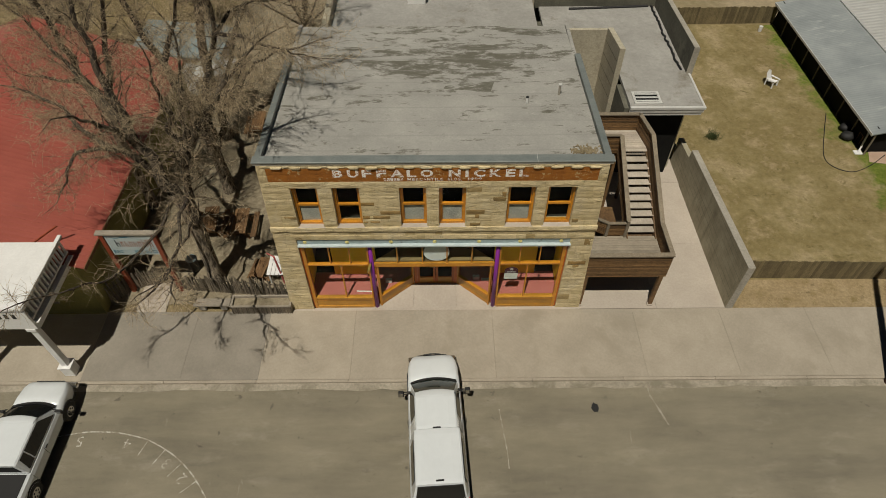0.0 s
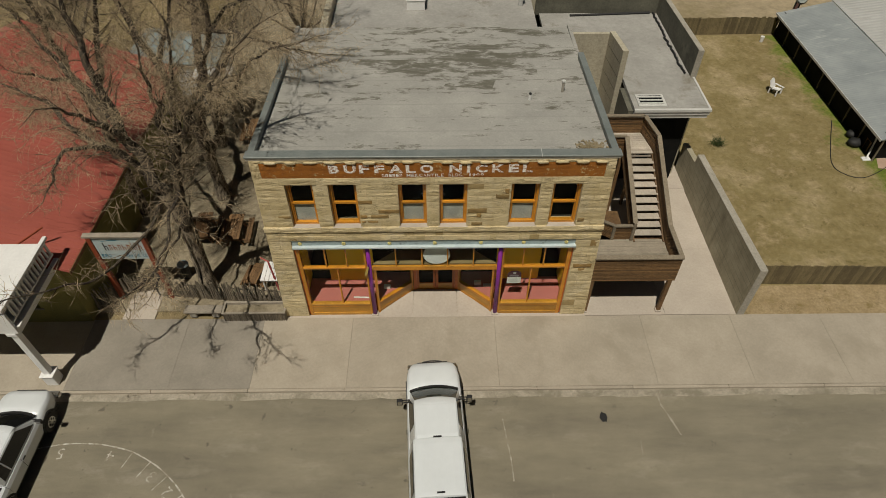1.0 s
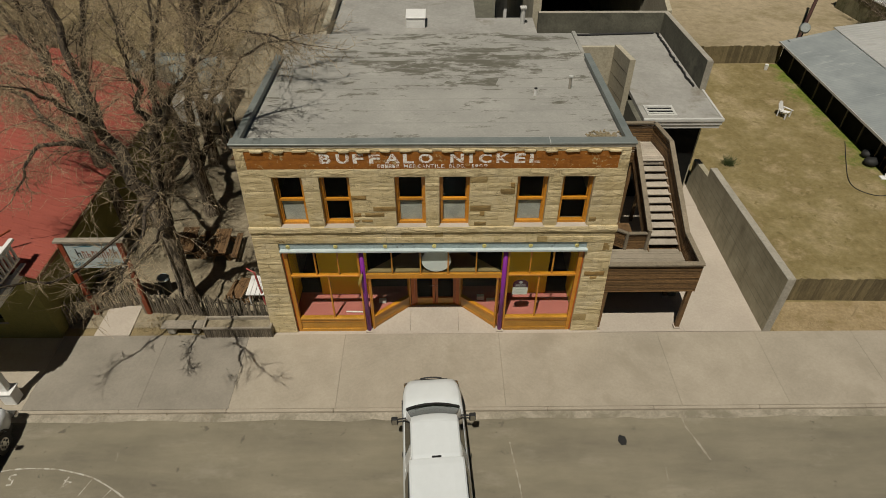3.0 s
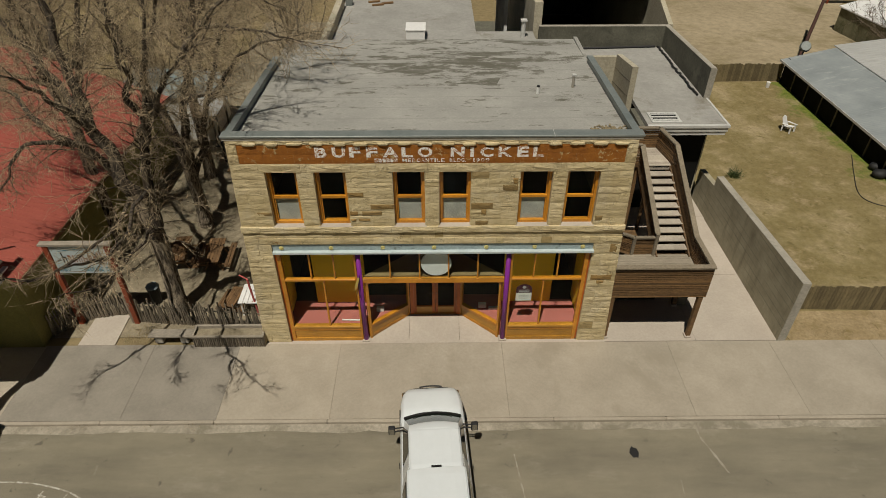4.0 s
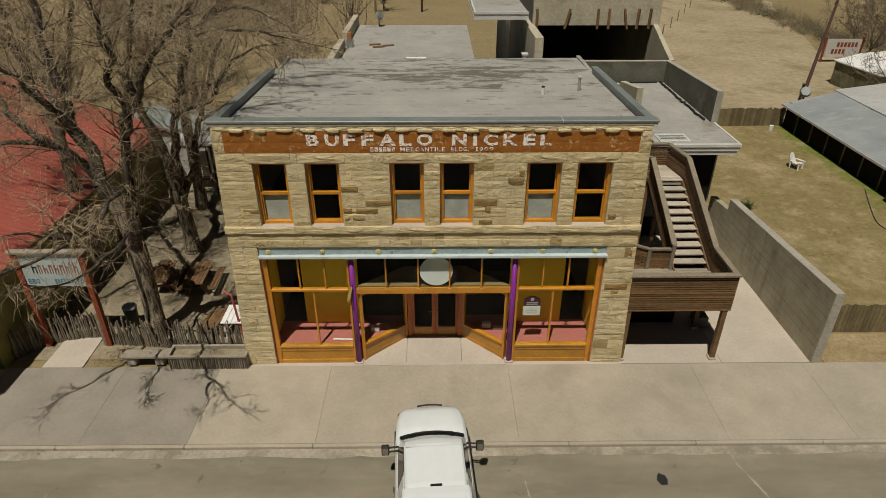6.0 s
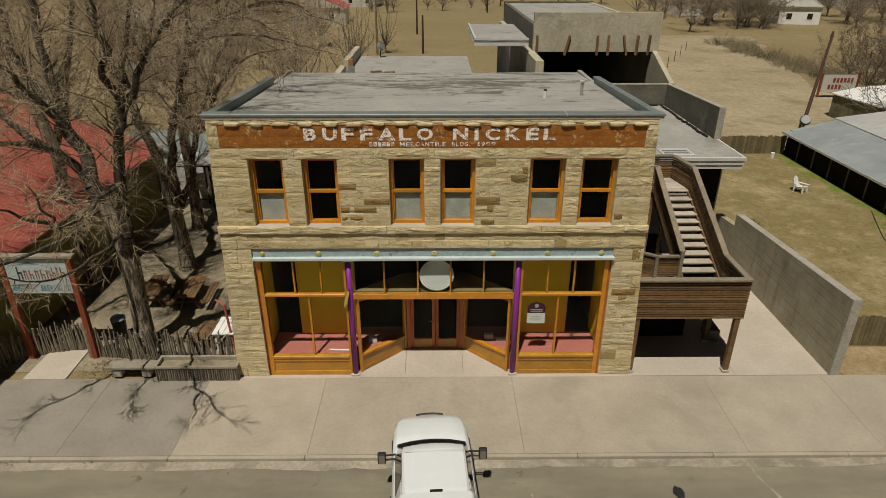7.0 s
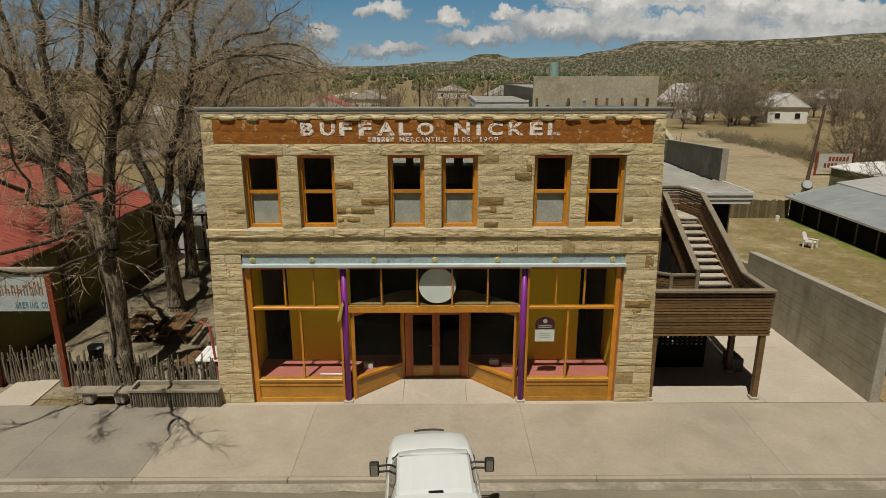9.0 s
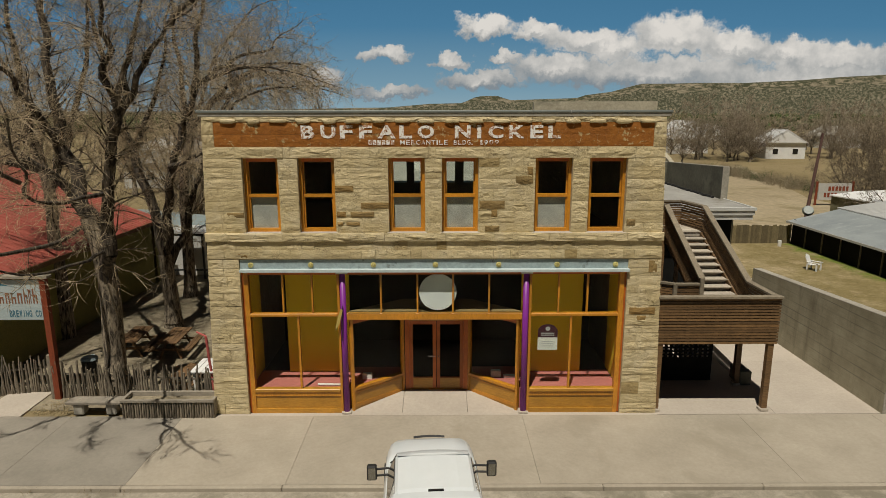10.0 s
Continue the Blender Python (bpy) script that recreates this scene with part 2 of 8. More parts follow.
def roof_material():
    """Aged grey roll roofing: dark worn strips along the rolls, thickest at the back, small scuffs and pale runs."""
    m, nt, bsdf = nodes_of("roll_roofing")
    v = coords(nt)
    col = ramp(nt, noise_tex(nt, v, 0.45, 8, 0.65), [(0.3, (0.265, 0.26, 0.236)), (0.7, (0.36, 0.352, 0.318))])
    pale = noise_tex(nt, coords(nt, (1, 1.6, 1)), 1.6, 6, 0.7)
    col = mix(nt, ramp(nt, pale, [(0.56, (0, 0, 0)), (0.72, (0.5,) * 3)]), col, (0.42, 0.41, 0.375))
    strip = nt.nodes.new("ShaderNodeTexVoronoi")
    strip.feature = "F1"
    strip.inputs["Scale"].default_value = 1.0
    strip.inputs["Randomness"].default_value = 1.0
    nt.links.new(coords(nt, (0.42, 2.1, 0.001)), strip.inputs["Vector"])
    cell = nt.nodes.new("ShaderNodeSeparateXYZ")
    nt.links.new(strip.outputs["Color"], cell.inputs[0])
    rag = noise_tex(nt, coords(nt, (0.7, 1.7, 1)), 1.55, 10, 0.75, 0.2)
    mp = nt.nodes.new("ShaderNodeMapping")
    mp.inputs["Location"].default_value = (-0.20, -2.6, -2.4)
    mp.inputs["Scale"].default_value = (0.20, 0.325, 0.28)
    nt.links.new(nt.nodes.new("ShaderNodeNewGeometry").outputs["Position"], mp.inputs["Vector"])
    ln = nt.nodes.new("ShaderNodeVectorMath")
    ln.operation = "LENGTH"
    nt.links.new(mp.outputs["Vector"], ln.inputs[0])
    grow = nt.nodes.new("ShaderNodeMapRange")
    grow.inputs[1].default_value, grow.inputs[2].default_value = 0.15, 1.55
    grow.inputs[3].default_value, grow.inputs[4].default_value = 0.085, -0.085
    nt.links.new(ln.outputs["Value"], grow.inputs[0])
    add = nt.nodes.new("ShaderNodeMath")
    add.operation = "MULTIPLY_ADD"
    nt.links.new(cell.outputs[0], add.inputs[0])
    add.inputs[1].default_value = 0.16
    nt.links.new(rag, add.inputs[2])
    sm = nt.nodes.new("ShaderNodeMath")
    nt.links.new(add.outputs[0], sm.inputs[0])
    nt.links.new(grow.outputs[0], sm.inputs[1])
    col = mix(nt, ramp(nt, sm.outputs[0], [(0.59, (0, 0, 0)), (0.63, (0.65,) * 3), (0.70, (0.95,) * 3)]), col, (0.105, 0.098, 0.072))
    dot = noise_tex(nt, coords(nt, (0.8, 1.5, 1)), 2.6, 4, 0.6)
    col = mix(nt, ramp(nt, dot, [(0.66, (0, 0, 0)), (0.72, (0.7,) * 3)]), col, (0.13, 0.122, 0.095))
    seam = nt.nodes.new("ShaderNodeTexWave")
    seam.bands_direction = "Y"
    seam.inputs["Scale"].default_value = 0.33
    seam.inputs["Distortion"].default_value = 0.6
    nt.links.new(v, seam.inputs["Vector"])
    col = mix(nt, ramp(nt, seam.outputs["Fac"], [(0.0, (0.35,) * 3), (0.03, (0, 0, 0))]), col, (0.22, 0.215, 0.195))
    fine = noise_tex(nt, v, 14, 6, 0.7)
    col = mix(nt, 1.0, col, ramp(nt, fine, [(0.3, (0.84,) * 3), (0.7, (1.06,) * 3)]), "MULTIPLY")
    nt.links.new(col, bsdf.inputs["Base Color"])
    bsdf.inputs["Roughness"].default_value = 0.8
    bump(nt, bsdf, fine, 0.2, 0.01)
    return m


def bark_material(name, c1, c2):
    m, nt, bsdf = nodes_of(name)
    v = coords(nt, (1, 1, 0.22))
    n = noise_tex(nt, v, 9, 8, 0.72, 0.6)
    col = ramp(nt, n, [(0.42, c1), (0.60, c2)])
    nt.links.new(col, bsdf.inputs["Base Color"])
    bsdf.inputs["Roughness"].default_value = 0.95
    bump(nt, bsdf, n, 1.0, 0.05)
    return m


def wood_material(name, c1, c2, rough=0.6, vary=0.25, axis=(1, 1, 1), coat=0.0):
    m, nt, bsdf = nodes_of(name)
    v = coords(nt, axis)
    n = noise_tex(nt, v, 6, 8, 0.7, 0.3)
    col = ramp(nt, n, [(0.3, c1), (0.7, c2)])
    big = noise_tex(nt, coords(nt), 1.3, 5, 0.6)
    col = mix(nt, 1.0, col, ramp(nt, big, [(0.3, (0.75,) * 3), (0.7, (1.1,) * 3)]), "MULTIPLY")
    if vary:
        info = nt.nodes.new("ShaderNodeObjectInfo")
        col = mix(nt, 1.0, col, ramp(nt, info.outputs["Random"], [(0, (1 - vary,) * 3), (1, (1 + vary * 0.5,) * 3)]), "MULTIPLY")
    nt.links.new(col, bsdf.inputs["Base Color"])
    bsdf.inputs["Roughness"].default_value = rough
    bsdf.inputs["Coat Weight"].default_value = coat
    bump(nt, bsdf, n, 0.3, 0.006)
    return m


def board_concrete():
    """Board-formed concrete: long horizontal board marks, damp dark runs."""
    m, nt, bsdf = nodes_of("board_formed_concrete")
    v = coords(nt)
    col = ramp(nt, noise_tex(nt, v, 0.9, 8, 0.7), [(0.3, (0.261, 0.236, 0.162)), (0.7, (0.418, 0.380, 0.274))])
    w = nt.nodes.new("ShaderNodeTexWave")
    w.bands_direction = "Z"
    w.inputs["Scale"].default_value = 0.95
    w.inputs["Distortion"].default_value = 0.5
    w.inputs["Detail Scale"].default_value = 0.4
    nt.links.new(v, w.inputs["Vector"])
    line = ramp(nt, w.outputs["Fac"], [(0.0, (1, 1, 1)), (0.06, (0, 0, 0))])
    part_line = mix(nt, 1.0, line, ramp(nt, noise_tex(nt, coords(nt, (1, 0.25, 1)), 1.5, 3), [(0.4, (0, 0, 0)), (0.6, (0.5,) * 3)]), "MULTIPLY")
    col = mix(nt, part_line, col, (0.10, 0.095, 0.075))
    run = noise_tex(nt, coords(nt, (1.0, 1.3, 0.22)), 1.4, 8, 0.72)
    col = mix(nt, ramp(nt, run, [(0.52, (0, 0, 0)), (0.70, (0.55,) * 3)]), col, (0.115, 0.10, 0.065))
    grain = noise_tex(nt, coords(nt, (1.5, 0.5, 12)), 3, 6, 0.7)
    col = mix(nt, 1.0, col, ramp(nt, grain, [(0.3, (0.85,) * 3), (0.7, (1.08,) * 3)]), "MULTIPLY")
    nt.links.new(col, bsdf.inputs["Base Color"])
    bsdf.inputs["Roughness"].default_value = 0.9
    bump(nt, bsdf, grain, 0.35, 0.01)
    return m


def corrugated(name, c1, c2, axis="X", scale=6.0, rough=0.55, metal=0.3, rust=(0.2, 0.09, 0.04), relief=0.7):
    m, nt, bsdf = nodes_of(name)
    v = coords(nt)
    col = ramp(nt, noise_tex(nt, v, 0.5, 8, 0.65), [(0.3, c1), (0.7, c2)])
    st = noise_tex(nt, coords(nt, (1.4, 0.3, 1) if axis == "X" else (0.3, 1.4, 1)), 1.2, 8, 0.7)
    col = mix(nt, ramp(nt, st, [(0.57, (0, 0, 0)), (0.70, (0.65,) * 3)]), col, rust)
    w = nt.nodes.new("ShaderNodeTexWave")
    w.bands_direction = axis
    w.inputs["Scale"].default_value = scale
    nt.links.new(v, w.inputs["Vector"])
    nt.links.new(col, bsdf.inputs["Base Color"])
    bsdf.inputs["Roughness"].default_value = rough
    bsdf.inputs["Metallic"].default_value = metal
    bump(nt, bsdf, w.outputs["Fac"], relief, 0.03)
    return m


M = {}
M["stone"] = stone_material()
M["stone_plain"] = stone_material("sandstone_plain", False)
M["stone_brown"] = stone_material("sandstone_brown", False)
M["red_paint"] = painted_stone()
M["letter"] = letter_paint()
M["mortar"] = surf("mortar", (0.445, 0.367, 0.218), (0.587, 0.490, 0.302), 2.0, 0.95, fine=15, relief=0.5)
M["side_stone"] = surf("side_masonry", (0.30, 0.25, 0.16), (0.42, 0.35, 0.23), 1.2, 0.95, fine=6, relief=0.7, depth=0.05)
M["glass"] = glass_material("window_glass")
M["dark_glass"] = plain("tinted_glass", (0.012, 0.013, 0.013), 0.06)
M["wind_glass"] = plain("windshield_glass", (0.022, 0.032, 0.024), 0.05)
M["asphalt"] = asphalt_material()
M["ground"] = ground_material()
M["yard"] = yard_material()
M["lawn"] = lawn_material()
M["roof"] = roof_material()
M["lot"] = surf("bare_lot_dirt", (0.30, 0.245, 0.155), (0.40, 0.33, 0.22), 0.12, 1.0, fine=1.6, relief=0.4, depth=0.05, stain=(0.20, 0.165, 0.09), stain_scale=0.16, stain_at=(0.52, 0.68), spec=0.1)
M["patio"] = surf("pink_concrete", (0.36, 0.25, 0.18), (0.46, 0.33, 0.25), 0.8, 0.9, fine=9, relief=0.2, fine_amt=0.15)
M["verge"] = surf("weedy_dirt", (0.27, 0.20, 0.105), (0.385, 0.30, 0.18), 0.9, 1.0, fine=7, relief=0.5, depth=0.03, stain=(0.20, 0.15, 0.07), stain_scale=1.6, stain_at=(0.52, 0.66), spec=0.1)
M["bark"] = bark_material("cottonwood_bark", (0.035, 0.026, 0.017), (0.34, 0.28, 0.20))
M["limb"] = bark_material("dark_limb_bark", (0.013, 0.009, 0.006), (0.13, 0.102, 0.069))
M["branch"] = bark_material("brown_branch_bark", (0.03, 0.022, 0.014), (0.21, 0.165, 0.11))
M["far_limb"] = bark_material("grey_limb_bark", (0.07, 0.055, 0.039), (0.23, 0.19, 0.14))
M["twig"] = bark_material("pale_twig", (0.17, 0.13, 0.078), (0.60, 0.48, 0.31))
M["dark_twig"] = bark_material("brown_twig", (0.075, 0.056, 0.034), (0.23, 0.18, 0.12))
M["far_twig"] = bark_material("far_twig", (0.16, 0.13, 0.09), (0.40, 0.33, 0.24))
M["slab"] = surf("sidewalk_concrete", (0.305, 0.268, 0.209), (0.40, 0.352, 0.279), 0.55, 0.9, fine=9, relief=0.2, stain=(0.275, 0.241, 0.184), stain_scale=0.35, vary=0.05, fine_amt=0.15)
M["slab_grey"] = surf("sidewalk_concrete_grey", (0.219, 0.197, 0.160), (0.297, 0.268, 0.221), 0.55, 0.9, fine=9, relief=0.2, stain=(0.202, 0.181, 0.150), stain_scale=0.35, vary=0.05, fine_amt=0.15)
M["slab_pale"] = surf("pale_concrete", (0.398, 0.347, 0.286), (0.482, 0.425, 0.355), 0.5, 0.9, fine=9, relief=0.2, vary=0.06, fine_amt=0.15)
M["gutter"] = surf("gutter_concrete", (0.27, 0.24, 0.185), (0.42, 0.375, 0.30), 1.3, 0.95, fine=8, relief=0.4, stain=(0.19, 0.17, 0.125), stain_scale=0.9, stain_at=(0.48, 0.62))
M["coping"] = surf("blue_grey_coping", (0.165, 0.19, 0.182), (0.245, 0.265, 0.25), 1.2, 0.5, 0.2, fine=12, relief=0.08, fine_amt=0.2)
M["orange_wood"] = wood_material("varnished_pine", (0.44, 0.175, 0.012), (0.70, 0.305, 0.026), 0.4, 0.2, (6, 6, 1), 0.2)
# red stain of the doors; on head rails its red stands in for shade
M["red_shade_wood"] = wood_material("stained_and_shaded_redwood", (0.42, 0.080, 0.008), (0.60, 0.165, 0.015), 0.45, 0.2, (6, 6, 1), 0.2)
M["pine_panel"] = wood_material("varnished_pine_panel", (0.36, 0.165, 0.016), (0.58, 0.29, 0.036), 0.4, 0.15, (1, 1, 8), 0.2)
M["purple"] = plain("purple_paint", (0.21, 0.025, 0.27), 0.4)
M["beam_pale"] = surf("pale_blue_paint", (0.42, 0.50, 0.51), (0.54, 0.62, 0.62), 2.0, 0.6, fine=12, relief=0.1, fine_amt=0.15)
M["beam_blue"] = surf("weathered_blue_paint", (0.29, 0.37, 0.385), (0.38, 0.46, 0.47), 1.5, 0.6, fine=10, relief=0.15, stain=(0.11, 0.12, 0.11), stain_scale=1.4, stain_at=(0.58, 0.66))
M["rosette"] = plain("cream_paint", (0.55, 0.49, 0.19), 0.5)
M["yellow_wall"] = surf("ochre_painted_plaster", (0.78, 0.555, 0.025), (0.85, 0.62, 0.035), 0.8, 0.8, fine=20, relief=0.05, fine_amt=0.08)
M["pink_floor"] = surf("rose_carpet", (0.42, 0.135, 0.115), (0.50, 0.17, 0.145), 1.0, 0.95, fine=40, relief=0.1)
# plaster coloured near-black in place of unlit interior shade
M["room_shade"] = surf("shade_toned_plaster", (0.022, 0.020, 0.013), (0.035, 0.032, 0.022), 0.8, 0.9, fine=20, relief=0.05)
M["room_white"] = surf("white_plaster", (0.58, 0.57, 0.52), (0.68, 0.67, 0.62), 0.8, 0.9, fine=20, relief=0.05, fine_amt=0.08)
M["blind"] = surf("white_blind", (0.33, 0.335, 0.32), (0.50, 0.50, 0.47), 2.6, 0.8, fine=22, relief=0.05, fine_amt=0.3)
M["deck_wood"] = wood_material("dark_deck_stain", (0.085, 0.046, 0.016), (0.25, 0.14, 0.055), 0.7, 0.45, (1, 1, 6))
M["rail_cap"] = wood_material("grey_weathered_wood", (0.165, 0.135, 0.092), (0.275, 0.23, 0.165), 0.85, 0.2, (2, 2, 2))
M["tread"] = wood_material("pale_tread_wood", (0.36, 0.315, 0.25), (0.50, 0.44, 0.36), 0.85, 0.15, (4, 1, 1))
M["deck_floor"] = wood_material("weathered_deck_boards", (0.22, 0.19, 0.14), (0.33, 0.285, 0.22), 0.85, 0.2, (1, 6, 1))
M["board_conc"] = board_concrete()
M["conc_cap"] = surf("pale_concrete_cap", (0.30, 0.28, 0.23), (0.42, 0.39, 0.33), 1.0, 0.9, fine=10, relief=0.3)
# damp-stained parapets; the dark base also stands in for shade on turned-away walls
M["dark_conc"] = surf("damp_and_shaded_concrete", (0.075, 0.073, 0.055), (0.155, 0.15, 0.113), 0.8, 0.9, fine=8, relief=0.3, stain=(0.045, 0.045, 0.035), stain_scale=0.6)
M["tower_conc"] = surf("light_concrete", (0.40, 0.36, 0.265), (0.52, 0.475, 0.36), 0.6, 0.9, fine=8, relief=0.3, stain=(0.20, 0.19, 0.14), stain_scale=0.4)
M["annex_roof"] = surf("annex_roofing", (0.265, 0.258, 0.235), (0.37, 0.362, 0.335), 0.55, 0.8, fine=5, relief=0.15, stain=(0.15, 0.13, 0.09), stain_scale=0.5, stain_at=(0.56, 0.72), fine_amt=0.22)
M["fascia"] = surf("grey_white_fascia", (0.48, 0.48, 0.455), (0.58, 0.58, 0.55), 1.2, 0.6, fine=10, relief=0.05, fine_amt=0.12)
M["black"] = plain("black_rubber", (0.012, 0.012, 0.012), 0.7)
M["dark_metal"] = plain("dark_metal", (0.03, 0.03, 0.03), 0.45, 0.6)
M["chrome"] = plain("brushed_metal", (0.55, 0.55, 0.55), 0.25, 1.0)
M["truck_white"] = surf("white_car_paint", (0.60, 0.635, 0.65), (0.65, 0.685, 0.70), 0.5, 0.25, fine=3, relief=0.0, fine_amt=0.04)
M["truck_white"].node_tree.nodes["Principled BSDF"].inputs["Coat Weight"].default_value = 0.5
M["white_paint"] = surf("white_paint", (0.66, 0.66, 0.64), (0.76, 0.76, 0.74), 1.0, 0.6, fine=12, relief=0.1, fine_amt=0.1)
M["olive"] = surf("olive_stucco", (0.205, 0.185, 0.05), (0.265, 0.24, 0.07), 0.8, 0.9, fine=18, relief=0.3)
M["red_roof"] = corrugated("red_metal_roof", (0.27, 0.066, 0.046), (0.35, 0.090, 0.064), "Y", 1.05, 0.6, 0.0, (0.26, 0.08, 0.06), 0.25)
M["red_post"] = wood_material("red_stained_post", (0.19, 0.035, 0.012), (0.30, 0.065, 0.022), 0.55, 0.15, (4, 4, 1))
M["stick"] = wood_material("weathered_stick", (0.12, 0.098, 0.07), (0.29, 0.245, 0.18), 0.95, 0.45, (3, 3, 1))
M["grey_wood"] = wood_material("grey_plank", (0.21, 0.185, 0.145), (0.34, 0.30, 0.24), 0.9, 0.2, (1, 4, 4))
M["brown_wood"] = wood_material("brown_picnic_wood", (0.11, 0.06, 0.025), (0.24, 0.135, 0.055), 0.8, 0.3, (4, 1, 4))
M["fence_wood"] = wood_material("old_board_fence", (0.115, 0.09, 0.042), (0.225, 0.18, 0.095), 0.9, 0.35, (5, 5, 1))
M["sign_board"] = surf("blue_white_sign", (0.36, 0.45, 0.47), (0.52, 0.58, 0.57), 2.0, 0.6, fine=20, relief=0.05, stretch=(0.6, 1, 5))
M["sign_blue"] = plain("sign_blue_paint", (0.05, 0.16, 0.22), 0.6)
M["sign_brown"] = plain("sign_brown_paint", (0.24, 0.095, 0.045), 0.6)
M["sign_dark"] = plain("sign_dark_paint", (0.02, 0.02, 0.02), 0.6)
M["metal_roof"] = corrugated("galvanised_roof", (0.22, 0.245, 0.25), (0.33, 0.355, 0.355), "Y", 1.6, 0.5, 0.1, (0.46, 0.48, 0.47), 0.15)
M["metal_roof_light"] = corrugated("pale_galvanised_roof", (0.42, 0.42, 0.40), (0.52, 0.52, 0.50), "Y", 0.9, 0.5, 0.2, (0.34, 0.33, 0.31), 1.0)
# black of the shed's screens, also of sheets that stand in for shade
M["shed_and_shade_black"] = surf("screen_and_shade_black", (0.008, 0.008, 0.008), (0.014, 0.014, 0.012), 2, 0.9, spec=0.1)
M["green_roof"] = surf("teal_grey_roof", (0.18, 0.23, 0.23), (0.26, 0.31, 0.31), 0.6, 0.7)
M["maroon"] = plain("maroon_sign", (0.055, 0.010, 0.022), 0.5)
M["paper"] = plain("white_card", (0.72, 0.73, 0.70), 0.7)
M["grey_ink"] = plain("grey_print", (0.40, 0.42, 0.42), 0.7)
M["soffit"] = surf("brown_plywood", (0.20, 0.15, 0.065), (0.29, 0.22, 0.105), 1.2, 0.7, fine=12, relief=0.05)
M["disc"] = surf("frosted_disc", (0.62, 0.66, 0.68), (0.78, 0.82, 0.84), 2.0, 0.5, fine=20, relief=0.05, fine_amt=0.1)
M["chalk"] = surf("chalk_line", (0.36, 0.34, 0.28), (0.62, 0.60, 0.54), 6.0, 1.0, fine=25, relief=0.0, stain=(0.225, 0.20, 0.148), stain_scale=5.0, stain_at=(0.46, 0.56))
M["flag"] = plain("yellow_cloth", (0.50, 0.38, 0.10), 0.9)
M["brick_red"] = surf("chimney_brick", (0.30, 0.13, 0.05), (0.42, 0.19, 0.08), 3.0, 0.9)
M["teal"] = plain("teal_paint", (0.27, 0.42, 0.38), 0.6)
M["far_red"] = plain("faded_red_roof", (0.42, 0.09, 0.08), 0.7)
M["far_wall"] = surf("far_siding", (0.50, 0.49, 0.45), (0.60, 0.59, 0.55), 0.5, 0.8)
M["far_roof"] = surf("far_shingle", (0.27, 0.26, 0.235), (0.38, 0.365, 0.335), 0.6, 0.9)
M["pale_roof"] = surf("pale_metal_sheet", (0.50, 0.50, 0.49), (0.68, 0.68, 0.66), 0.5, 0.6, fine=3, relief=0.0)
M["spill"] = surf("dried_spill", (0.29, 0.265, 0.21), (0.44, 0.41, 0.34), 5.0, 1.0, fine=25, relief=0.0, stain=(0.225, 0.20, 0.148), stain_scale=3.5, stain_at=(0.44, 0.56))
M["block_wall"] = surf("mossy_block", (0.15, 0.14, 0.075), (0.225, 0.21, 0.125), 1.2, 0.95, fine=7, relief=0.3, stain=(0.075, 0.075, 0.03), stain_scale=0.7, stain_at=(0.5, 0.64))
M["pole_wood"] = wood_material("creosoted_pole", (0.034, 0.013, 0.008), (0.07, 0.029, 0.019), 0.85, 0.1, (4, 4, 0.5))
M["green_leaf"] = surf("evergreen", (0.036, 0.056, 0.013), (0.085, 0.115, 0.028), 2.0, 0.9, fine=30, relief=0.3)
M["straw"] = surf("dry_straw", (0.30, 0.235, 0.12), (0.44, 0.35, 0.20), 3.0, 0.95, fine=20, relief=0.2)
M["shrub"] = surf("dry_shrub", (0.19, 0.155, 0.09), (0.34, 0.28, 0.18), 1.0, 0.95, fine=20, relief=0.3)


# ---- mesh helpers ----
WORLD_OF = {}


def thing(name, base, label, category, group="", kind=""):
    """An Empty at the foot of a thing that parents its parts."""
    ob = new(name)
    ob.location = base
    WORLD_OF[ob.name] = Matrix.Translation(base)
    return tagged(ob, label, category, group, kind)


def mesh_of(name, bm, material):
    me = bpy.data.meshes.new(name)
    bm.to_mesh(me)
    bm.free()
    me.materials.append(material)
    return me


def part(name, bm, material, parent=None, label="", smooth=False, **tags):
    """Links a bmesh in world metres as one mesh object, under its thing or part."""
    me = bm if isinstance(bm, bpy.types.Mesh) else mesh_of(name, bm, material)
    if smooth:
        for p in me.polygons:
            p.use_smooth = True
    ob = new(name, me)
    WORLD_OF[ob.name] = Matrix.Identity(4)
    if parent:
        ob.parent = parent
        ob.matrix_parent_inverse = WORLD_OF[parent.name].inverted()
    return tagged(ob, label, **tags)


def box(bm, x0, x1, y0, y1, z0, z1, m=None):
    vs = [bm.verts.new((x, y, z)) for z in (z0, z1) for y in (y0, y1) for x in (x0, x1)]
    if m is not None:
        for v in vs:
            v.co = m @ v.co
    for f in ((0, 2, 3, 1), (4, 5, 7, 6), (0, 1, 5, 4), (2, 6, 7, 3), (0, 4, 6, 2), (1, 3, 7, 5)):
        bm.faces.new([vs[i] for i in f])
    return vs


def bbox(x0, x1, y0, y1, z0, z1, m=None, bevel=0.0):
    bm = bmesh.new()
    box(bm, x0, x1, y0, y1, z0, z1, m)
    if bevel:
        bmesh.ops.bevel(bm, geom=bm.edges[:], offset=bevel, segments=1, affect="EDGES")
    return bm


